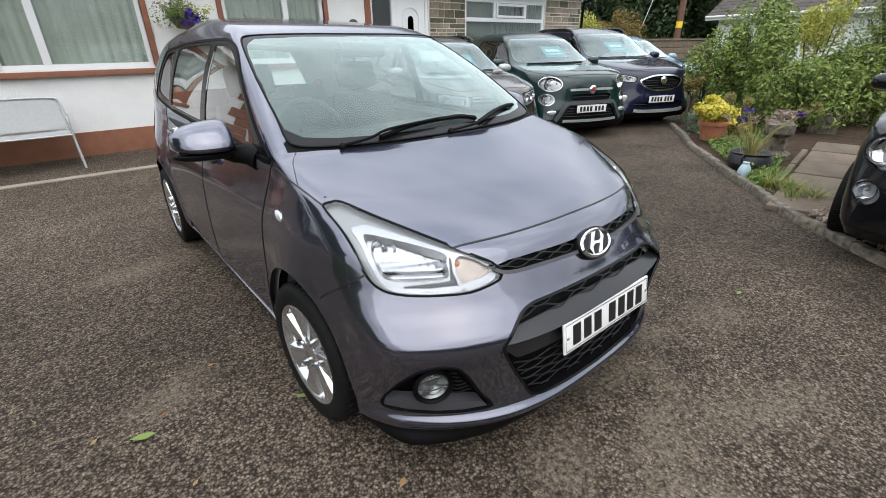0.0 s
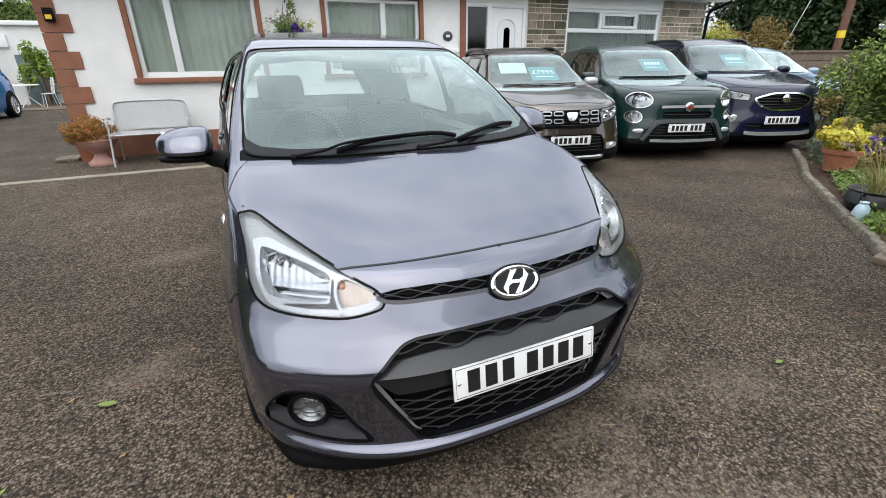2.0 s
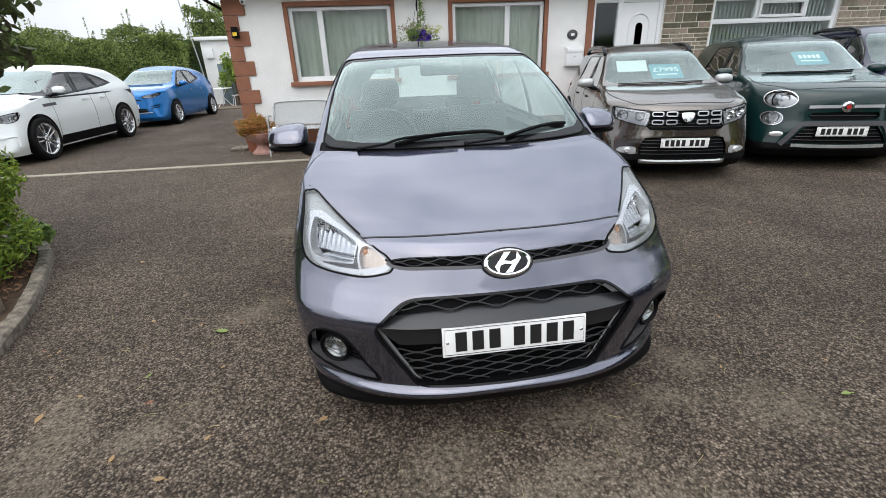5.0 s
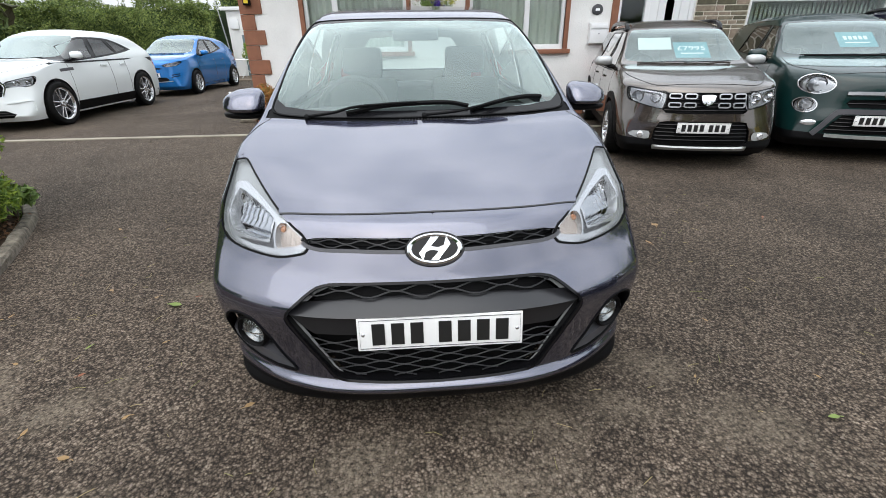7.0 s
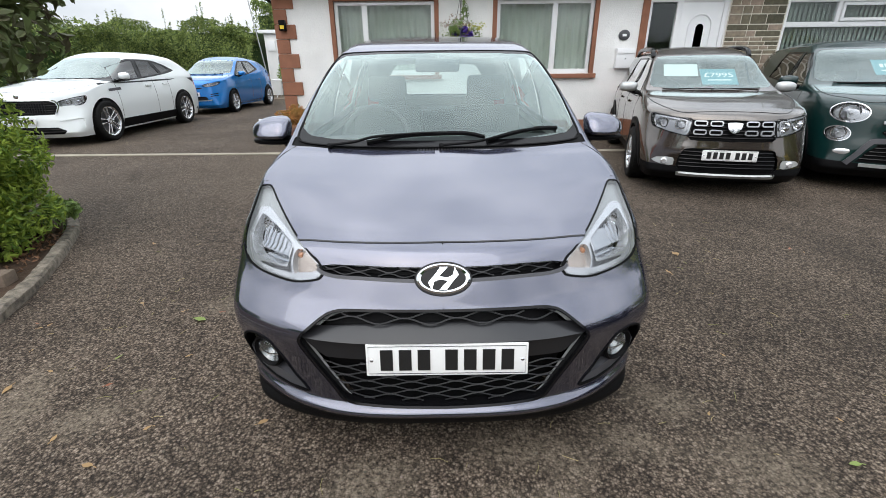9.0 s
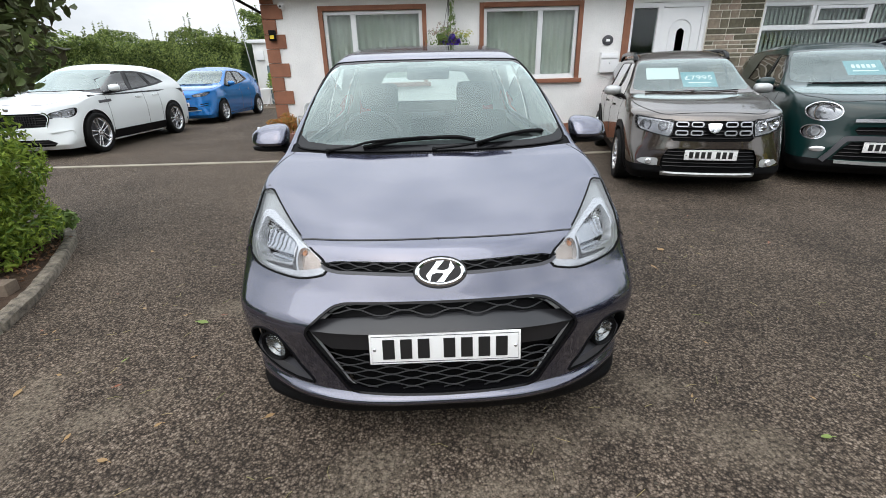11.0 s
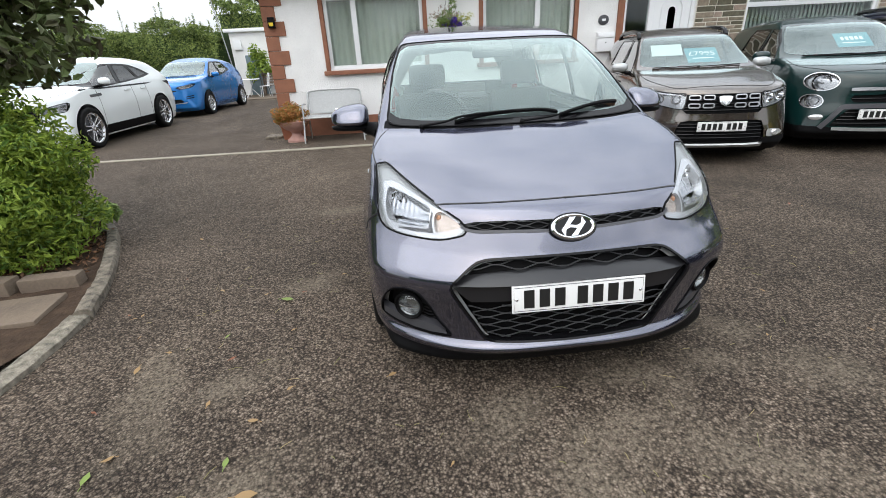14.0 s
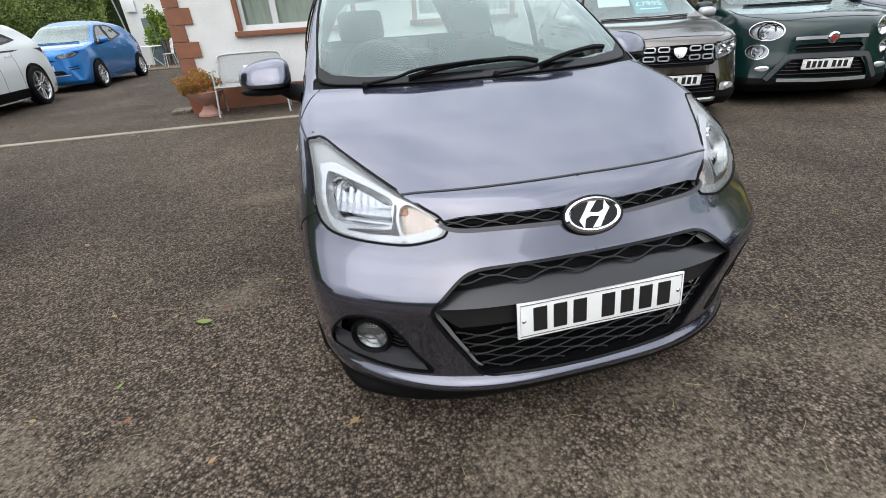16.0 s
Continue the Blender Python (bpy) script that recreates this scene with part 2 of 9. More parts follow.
    # wide paler and darker areas with ragged edges
    for sx, sy, rx, ry, turn, gain in zones:
        mp, ln, ad, rg, mz = n.new("ShaderNodeMapping"), n.new("ShaderNodeVectorMath"), n.new("ShaderNodeMath"), n.new("ShaderNodeMapRange"), n.new("ShaderNodeMix")
        mp.vector_type = "TEXTURE"
        mp.inputs["Location"].default_value = (sx, sy, 0)
        mp.inputs["Rotation"].default_value = (0, 0, radians(turn))
        mp.inputs["Scale"].default_value = (rx, ry, 1)
        ln.operation = "LENGTH"
        ad.operation, ad.inputs[1].default_value = "MULTIPLY_ADD", 1.1
        l.new(tc.outputs["Object"], mp.inputs["Vector"])
        l.new(mp.outputs["Vector"], ln.inputs[0])
        l.new(patch.outputs["Fac"], ad.inputs[0])
        l.new(ln.outputs["Value"], ad.inputs[2])
        rg.inputs["From Min"].default_value, rg.inputs["From Max"].default_value = 1.95, 1.0
        l.new(ad.outputs[0], rg.inputs["Value"])
        mz.data_type, mz.blend_type = "RGBA", "MULTIPLY"
        mz.inputs[7].default_value = (gain, gain, gain * 0.985, 1)
        l.new(rg.outputs["Result"], mz.inputs[0])
        l.new(last, mz.inputs[6])
        last = mz.outputs[2]
    l.new(last, b.inputs["Base Color"])
    bp = n.new("ShaderNodeBump")
    bp.inputs["Strength"].default_value, bp.inputs["Distance"].default_value = 1.0, 0.012
    l.new(bl.outputs[0], bp.inputs["Height"])
    l.new(bp.outputs["Normal"], b.inputs["Normal"])
    return m


STAINS = [(0.31, 0.06, 0.24, 0.11, -20), (-0.28, -0.08, 0.22, 0.13, 40), (-0.05, -0.42, 0.20, 0.14, 10), (0.51, -0.41, 0.32, 0.15, -30), (0.15, -0.22, 0.34, 0.13, 15), (0.70, 0.12, 0.16, 0.09, -15), (1.15, -0.02, 0.24, 0.13, -35),
          (0.95, 0.33, 0.18, 0.09, -10), (-1.49, 0.26, 0.22, 0.10, 25), (-1.3, -0.33, 0.22, 0.12, 35), (-1.85, 0.25, 0.13, 0.42, 15), (-1.27, 1.24, 0.22, 0.12, 20), (-1.25, 2.7, 0.3, 0.16, 10), (1.0, 1.4, 0.2, 0.1, 0)]
TARMAC = tarmac_mat("worn_tarmac", STAINS, 1.11, ((-2.2, 4.6, 2.2, 1.8, 10, 1.2), (2.6, 1.4, 1.5, 2.2, -25, 0.80), (2.2, -0.9, 1.1, 0.9, 0, 0.8)))
GRASS = mat("rough_grass", (0.05, 0.085, 0.025), 0.9, var=0.4, scale=1.2, bump=0.6, bump_scale=90)
GRIT = mat("loose_grit", (0.15, 0.125, 0.10), 0.9, var=0.3, scale=30, island=0.5)
RENDER_WHITE = mat("white_roughcast", (0.80, 0.80, 0.79), 0.9, var=0.05, scale=3, bump=1.0, bump_scale=42)
BROWN = mat("brown_masonry_paint", (0.25, 0.105, 0.06), 0.75, var=0.14, scale=6, bump=0.25, bump_scale=120)
UPVC = mat("white_upvc", (0.78, 0.79, 0.80), 0.3, var=0.02, scale=4)
CREAM = mat("cream_curtain", (0.62, 0.63, 0.57), 0.9, var=0.08, scale=10)
BLIND = mat("grey_green_blind", (0.36, 0.39, 0.35), 0.85, var=0.1, scale=6)
STONE = mat("grey_buff_stone", (0.19, 0.16, 0.115), 0.88, var=0.35, scale=11, bump=0.9, bump_scale=45, rand=0.62)
MORTAR = mat("pale_mortar", (0.60, 0.56, 0.48), 0.95, var=0.15, scale=20, bump=0.5)
CONCRETE = mat("weathered_concrete", (0.15, 0.13, 0.10), 0.92, var=0.65, scale=22, bump=1.0, bump_scale=75, rand=0.12)
LINE = mat("pale_concrete_strip", (0.29, 0.26, 0.205), 0.9, var=0.2, scale=3, bump=0.5, bump_scale=60)
STUB = mat("pale_rough_concrete", (0.20, 0.178, 0.14), 0.92, var=0.6, scale=24, bump=1.0, bump_scale=70)
SLAB = mat("sandstone_slab", (0.14, 0.108, 0.078), 0.9, var=0.25, scale=4, bump=0.5, bump_scale=50, rand=0.15)
SOIL = mat("dark_soil", (0.055, 0.036, 0.024), 0.95, var=0.4, scale=14, bump=1.0, bump_scale=50, spec=0.2)
ROOF_TILE = mat("brown_grey_roof_tile", (0.085, 0.075, 0.068), 0.85, var=0.3, scale=7, bump=0.5, bump_scale=60, rand=0.2)
BLACK_PLASTIC = mat("black_plastic", (0.004, 0.004, 0.0045), 0.55, var=0.15, scale=30, bump=0.08, bump_scale=400, spec=0.1)
SATIN_BLACK = mat("satin_black_panel", (0.006, 0.006, 0.007), 0.2, var=0.1, scale=12, spec=0.25)
MESH_BLACK = mat("satin_mesh_bars", (0.014, 0.014, 0.016), 0.35, var=0.1, scale=20, spec=0.4)
BAR_GREY = mat("dark_grey_bar", (0.016, 0.016, 0.018), 0.28, var=0.08, scale=14, spec=0.5)
GREY_PLASTIC = mat("grey_satin_plastic", (0.055, 0.055, 0.062), 0.38, var=0.08, scale=20)
RUBBER = mat("tyre_rubber", (0.006, 0.006, 0.006), 0.75, var=0.35, scale=22, bump=0.3, bump_scale=150, spec=0.2)
ALLOY = mat("silver_alloy", (0.68, 0.69, 0.71), 0.2, 0.9, var=0.06, scale=15)
CHROME = mat("chrome", (0.80, 0.81, 0.83), 0.07, 1.0, var=0.02, scale=5)
REFLECTOR = mat("lamp_reflector", (0.86, 0.87, 0.89), 0.22, 0.7, var=0.05, scale=40)
LAMP_GREY = mat("pale_grey_lamp_bezel", (0.27, 0.28, 0.28), 0.3, 0.4, var=0.05, scale=20)
LAMP_BRIGHT = mat("bright_silver_lamp_band", (0.46, 0.47, 0.49), 0.25, 0.6, var=0.03, scale=20)
LAMP_CHROME = mat("lamp_chrome", (0.34, 0.35, 0.37), 0.10, 1.0, var=0.08, scale=30)
LAMP_FOG = mat("fog_lamp_bowl", (0.26, 0.27, 0.27), 0.15, 0.8, var=0.1, scale=40)
LAMP_MID = mat("silver_lamp_housing", (0.46, 0.47, 0.48), 0.2, 0.7, var=0.1, scale=40)
LAMP_WARM = mat("warm_indicator_bowl", (0.40, 0.34, 0.30), 0.2, 0.7, var=0.2, scale=40)
LAMP_DARK = mat("lamp_dark_bezel", (0.05, 0.05, 0.055), 0.3, var=0.1, scale=30)
AMBER = mat("amber_bulb", (0.55, 0.27, 0.15), 0.3, var=0.1, scale=40)
RED_LENS = mat("red_tail_lens", (0.42, 0.02, 0.02), 0.12, var=0.1, scale=20, coat=1.0)
PLATE_WHITE = mat("white_plate", (0.80, 0.80, 0.79), 0.28, var=0.03, scale=10)
PLATE_BLACK = mat("plate_black", (0.012, 0.012, 0.012), 0.4, var=0.1, scale=20)
CABIN = mat("dark_cabin_trim", (0.035, 0.035, 0.038), 0.75, var=0.25, scale=14, bump=0.2, bump_scale=200)
CABIN_GREY = mat("pale_grey_headlining", (0.36, 0.37, 0.37), 0.85, var=0.08, scale=10)
SEAT = mat("charcoal_seat_cloth", (0.045, 0.046, 0.05), 0.9, var=0.25, scale=25, bump=0.35, bump_scale=300)
SCREEN_GLASS = glass_mat("windscreen_glass", (0.78, 0.86, 0.84), 1.5, gain=3.0, gloss=(0.86, 1.0, 0.97))
SIDE_GLASS = glass_mat("side_glass", (0.66, 0.71, 0.70), 1.5, gain=2.0)
DARK_GLASS = glass_mat("privacy_glass", (0.16, 0.17, 0.18), 1.5, gain=1.4)
LAMP_GLASS = glass_mat("clear_lamp_lens", (0.94, 0.95, 0.96), 1.45)
HOUSE_GLASS = glass_mat("house_window_glass", (0.84, 0.88, 0.87), 1.52, gain=0.9)
CAR_GLASS = glass_mat("parked_windscreen_glass", (0.60, 0.70, 0.69), 1.5, gain=2.7, gloss=(0.88, 1.0, 0.98))
PAINT_GREY = paint_mat("blue_grey_car_paint", (0.072, 0.075, 0.116), 0.85, 0.20, coat_ior=2.1)
PAINT_GREY.node_tree.nodes["Principled BSDF"].inputs["Specular Tint"].default_value = (0.75, 0.77, 0.90, 1)
PAINT_BROWN = paint_mat("taupe_car_paint", (0.058, 0.043, 0.032), 0.7, 0.24, coat_ior=2.0)
PAINT_GREEN = paint_mat("dark_green_car_paint", (0.003, 0.020, 0.019), 0.0, 0.3, coat_ior=1.5)
PAINT_NAVY = paint_mat("navy_car_paint", (0.004, 0.005, 0.027), 0.0, 0.3, coat_ior=1.5)
PAINT_WHITE = paint_mat("white_car_paint", (0.78, 0.82, 0.82), 0.0, 0.30, 0.01)
PAINT_BLUE = paint_mat("bright_blue_car_paint", (0.012, 0.17, 0.50), 0.4, 0.22)
PAINT_BLACK = paint_mat("black_car_paint", (0.004, 0.004, 0.005), 0.0, 0.3, coat_ior=1.5)
PAINT_SKY = paint_mat("light_blue_car_paint", (0.25, 0.36, 0.46), 0.3, 0.3)
LEAF_MATS = {}


def leaf_mat(name, color, dark):
    m = mat(name, color, 0.55, var=0.0, spec=0.4)
    n, l = m.node_tree.nodes, m.node_tree.links
    b = n["Principled BSDF"]
    gi, rp = n.new("ShaderNodeNewGeometry"), n.new("ShaderNodeValToRGB")
    rp.color_ramp.elements[0].color, rp.color_ramp.elements[1].color = (*dark, 1), (*color, 1)
    l.new(gi.outputs["Random Per Island"], rp.inputs["Fac"])
    l.new(rp.outputs["Color"], b.inputs["Base Color"])
    b.inputs["Subsurface Weight"].default_value = 0.0
    tl, mx = n.new("ShaderNodeBsdfTranslucent"), n.new("ShaderNodeMixShader")
    mx.inputs[0].default_value = 0.25
    l.new(rp.outputs["Color"], tl.inputs["Color"])
    l.new(b.outputs[0], mx.inputs[1])
    l.new(tl.outputs[0], mx.inputs[2])
    l.new(mx.outputs[0], n["Material Output"].inputs["Surface"])
    return m


LEAF_BRIGHT = leaf_mat("bright_green_leaf", (0.33, 0.42, 0.06), (0.07, 0.14, 0.02))
LEAF_DARK = leaf_mat("dark_leaf_and_hedge_shade", (0.055, 0.10, 0.03), (0.015, 0.035, 0.012))
LEAF_FAR = leaf_mat("tall_tree_leaf", (0.075, 0.12, 0.045), (0.02, 0.04, 0.015))
LEAF_ROSE = leaf_mat("rose_leaf", (0.31, 0.39, 0.095), (0.06, 0.10, 0.025))
LEAF_MID = leaf_mat("mid_green_leaf", (0.25, 0.36, 0.095), (0.065, 0.115, 0.025))
LEAF_HEDGE = leaf_mat("hedge_leaf", (0.27, 0.34, 0.085), (0.05, 0.09, 0.02))
LEAF_YELLOW = leaf_mat("yellow_leaf", (0.58, 0.53, 0.13), (0.27, 0.32, 0.05))
LEAF_TREE = leaf_mat("broad_tree_leaf", (0.17, 0.23, 0.08), (0.07, 0.06, 0.035))
LEAF_LEMON = leaf_mat("lemon_yellow_petal", (0.80, 0.66, 0.10), (0.40, 0.40, 0.06))
LEAF_GREY = leaf_mat("grey_green_leaf", (0.20, 0.25, 0.18), (0.09, 0.12, 0.08))
LEAF_ORANGE = leaf_mat("orange_heather", (0.50, 0.17, 0.05), (0.16, 0.17, 0.03))
LEAF_RUST = leaf_mat("rust_shrub_leaf", (0.30, 0.20, 0.06), (0.10, 0.10, 0.03))
FLOWER_BLUE = leaf_mat("violet_petal", (0.13, 0.07, 0.50), (0.05, 0.02, 0.2))
FLOWER_WHITE = leaf_mat("faded_petal", (0.46, 0.38, 0.32), (0.28, 0.20, 0.17))
FLOWER_RED = leaf_mat("red_petal", (0.62, 0.10, 0.07), (0.4, 0.04, 0.05))
STRAW = leaf_mat("straw_blade", (0.45, 0.36, 0.17), (0.20, 0.22, 0.06))
BARK = mat("brown_bark", (0.085, 0.065, 0.045), 0.9, var=0.35, scale=9, bump=0.8, bump_scale=40)
TERRACOTTA = mat("terracotta", (0.36, 0.135, 0.075), 0.8, var=0.2, scale=7, bump=0.3)
BLACK_IRON = mat("black_iron_pot", (0.018, 0.018, 0.02), 0.45, var=0.3, scale=15, bump=0.3)
PINK_STONE = mat("pink_stone", (0.44, 0.25, 0.21), 0.8, var=0.15, scale=9, bump=0.3)
STEEL = mat("grey_painted_steel", (0.45, 0.46, 0.46), 0.4, 0.6, var=0.1, scale=20)
MESH_GREY = mat("grey_mesh_seat", (0.46, 0.47, 0.47), 0.6, 0.2, var=0.08, scale=40, bump=0.6, bump_scale=250)
WOOD = mat("weathered_wood", (0.16, 0.12, 0.09), 0.85, var=0.3, scale=7, bump=0.5)
SIGN_CYAN = mat("cyan_price_sheet", (0.04, 0.27, 0.33), 0.5, var=0.05, scale=10)
SIGN_WHITE = mat("white_print", (0.85, 0.88, 0.88), 0.5, var=0.02, scale=10)
PAPER = mat("white_paper", (0.80, 0.80, 0.78), 0.8, var=0.03, scale=10)
YELLOW = mat("yellow_enamel", (0.75, 0.55, 0.03), 0.5, var=0.1, scale=10)

# ---- mesh helpers ----
from mathutils.geometry import delaunay_2d_cdt


def smooth(me, angle=35):
    for p in me.polygons:
        p.use_smooth = True
    bm = bmesh.new()
    bm.from_mesh(me)
    lim = radians(angle)
    for e in bm.edges:
        if len(e.link_faces) == 2 and e.calc_face_angle(0) > lim:
            e.smooth = False
    bm.to_mesh(me)
    bm.free()


def mesh_of(name, bm, material, shade=True, angle=35):
    me = bpy.data.meshes.new(name)
    bm.to_mesh(me)
    bm.free()
    if material:
        me.materials.append(material)
    if shade:
        smooth(me, angle)
    return me


def part(name, bm, material, parent=None, label="", at=None, shade=True, angle=35):
    """Links a bmesh (or a finished mesh) as one mesh object, under a thing or a part."""
    me = bm if isinstance(bm, bpy.types.Mesh) else mesh_of(name, bm, material, shade, angle)
    ob = new(name, me)
    if parent:
        ob.parent = parent
    if at is not None:
        ob.matrix_local = at
    if label:
        ob["label"] = label
    return ob


def thing(name, m, label, category, group="", kind=""):
    ob = new(name)
    ob.empty_display_size = 0.1
    ob.matrix_world = m
    return tagged(ob, label, category, group, kind)


def structure(name, bm, material, label, category, shade=False, at=None):
    return tagged(part(name, bm, material, None, "", at, shade), label, category, "", "structure")


def add_box(bm, x0, x1, y0, y1, z0, z1, m=None, bevel=0.0):
    c = Matrix.Translation(((x0 + x1) / 2, (y0 + y1) / 2, (z0 + z1) / 2)) @ Matrix.Diagonal((x1 - x0, y1 - y0, z1 - z0, 1))
    r = bmesh.ops.create_cube(bm, size=1, matrix=(m or Matrix()) @ c)
    if bevel:
        es = list({e for v in r["verts"] for e in v.link_edges})
        bmesh.ops.bevel(bm, geom=es, offset=bevel, segments=2, profile=0.6, affect="EDGES")
    return bm


def box(x0, x1, y0, y1, z0, z1, bevel=0.0, m=None):
    return add_box(bmesh.new(), x0, x1, y0, y1, z0, z1, m, bevel)


def add_tube(bm, pts, r, n=8, closed=False, caps=True):
    """A round bar along a line of points; r may be one radius or one for each point."""
    pts = [Vector(p) for p in pts]
    rs = r if isinstance(r, (list, tuple)) else [r] * len(pts)
    rings, k = [], len(pts)
    up = None
    for i, p in enumerate(pts):
        a = pts[(i - 1) % k] if closed or i > 0 else p
        b = pts[(i + 1) % k] if closed or i < k - 1 else p
        d = (b - a).normalized()
        if up is None:
            up = d.orthogonal().normalized()
        up = (up - d * up.dot(d)).normalized()
        side = d.cross(up)
        rings.append([bm.verts.new(p + (up * math.cos(2 * math.pi * j / n) + side * math.sin(2 * math.pi * j / n)) * rs[i]) for j in range(n)])
    for i in range(k if closed else k - 1):
        A, B = rings[i], rings[(i + 1) % k]
        for j in range(n):
            bm.faces.new((A[j], A[(j + 1) % n], B[(j + 1) % n], B[j]))
    if caps and not closed:
        bm.faces.new(rings[0][::-1])
        bm.faces.new(rings[-1])
    return bm


def tube(pts, r, n=8, closed=False):
    return add_tube(bmesh.new(), pts, r, n, closed)


def add_lathe(bm, profile, n=32, m=None, full=True):
    """Turns (radius, height) pairs round the z axis."""
    m = m or Matrix()
    rings = []
    for r, z in profile:
        if r < 1e-6:
            rings.append([bm.verts.new(m @ Vector((0, 0, z)))])
        else:
            rings.append([bm.verts.new(m @ Vector((r * math.cos(2 * math.pi * j / n), r * math.sin(2 * math.pi * j / n), z))) for j in range(n)])
    for A, B in zip(rings, rings[1:]):
        for j in range(n):
            k = (j + 1) % n
            if len(A) == 1 and len(B) > 1:
                bm.faces.new((A[0], B[k], B[j]))
            elif len(B) == 1 and len(A) > 1:
                bm.faces.new((A[j], A[k], B[0]))
            elif len(A) > 1:
                bm.faces.new((A[j], A[k], B[k], B[j]))
    return bm


def lathe(profile, n=32, m=None):
    return add_lathe(bmesh.new(), profile, n, m)


def spline(pts, n=8, closed=False):
    """Catmull-Rom through points of any dimension."""
    P = [np.array(p, float) for p in pts]
    k = len(P)
    out = []
    for i in range(k if closed else k - 1):
        p0 = P[(i - 1) % k] if closed or i > 0 else 2 * P[0] - P[1]
        p1, p2 = P[i], P[(i + 1) % k]
        p3 = P[(i + 2) % k] if closed or i + 2 < k else 2 * P[-1] - P[-2]
        for j in range(n):
            t = j / n
            out.append(0.5 * (2 * p1 + (p2 - p0) * t + (2 * p0 - 5 * p1 + 4 * p2 - p3) * t * t + (3 * p1 - p0 - 3 * p2 + p3) * t ** 3))
    if not closed:
        out.append(P[-1])
    return out


def curve(*pts):
    """A monotone cubic through (x, y) pairs, as a function of numpy arrays."""
    X, Y = np.array([p[0] for p in pts], float), np.array([p[1] for p in pts], float)
    h, d = np.diff(X), np.diff(Y) / np.diff(X)
    m = np.zeros(len(X))
    m[0], m[-1] = d[0], d[-1]
    for i in range(1, len(X) - 1):
        if d[i - 1] * d[i] > 0:
            w1, w2 = 2 * h[i] + h[i - 1], h[i] + 2 * h[i - 1]
            m[i] = (w1 + w2) / (w1 / d[i - 1] + w2 / d[i])

    def f(x):
        x = np.asarray(x, float)
        i = np.clip(np.searchsorted(X, x) - 1, 0, len(X) - 2)
        t = (np.clip(x, X[0], X[-1]) - X[i]) / h[i]
        y = Y[i] * (1 + 2 * t) * (1 - t) ** 2 + m[i] * h[i] * t * (1 - t) ** 2 + Y[i + 1] * t * t * (3 - 2 * t) + m[i + 1] * h[i] * t * t * (t - 1)
        return y + np.where(x < X[0], (x - X[0]) * m[0], 0) + np.where(x > X[-1], (x - X[-1]) * m[-1], 0)
    return f


def smax(a, b, k):
    h = np.maximum(k - np.abs(a - b), 0) / k
    return np.maximum(a, b) + h * h * k / 4


def inside(poly, x, y):
    """Which of the points lie in the polygon."""
    c = np.zeros(len(x), bool)
    for (x1, y1), (x2, y2) in zip(poly, np.roll(poly, -1, 0)):
        hit = (y1 > y) != (y2 > y)
        with np.errstate(divide="ignore", invalid="ignore"):
            c ^= hit & (x < (x2 - x1) * (y - y1) / (y2 - y1) + x1)
    return c


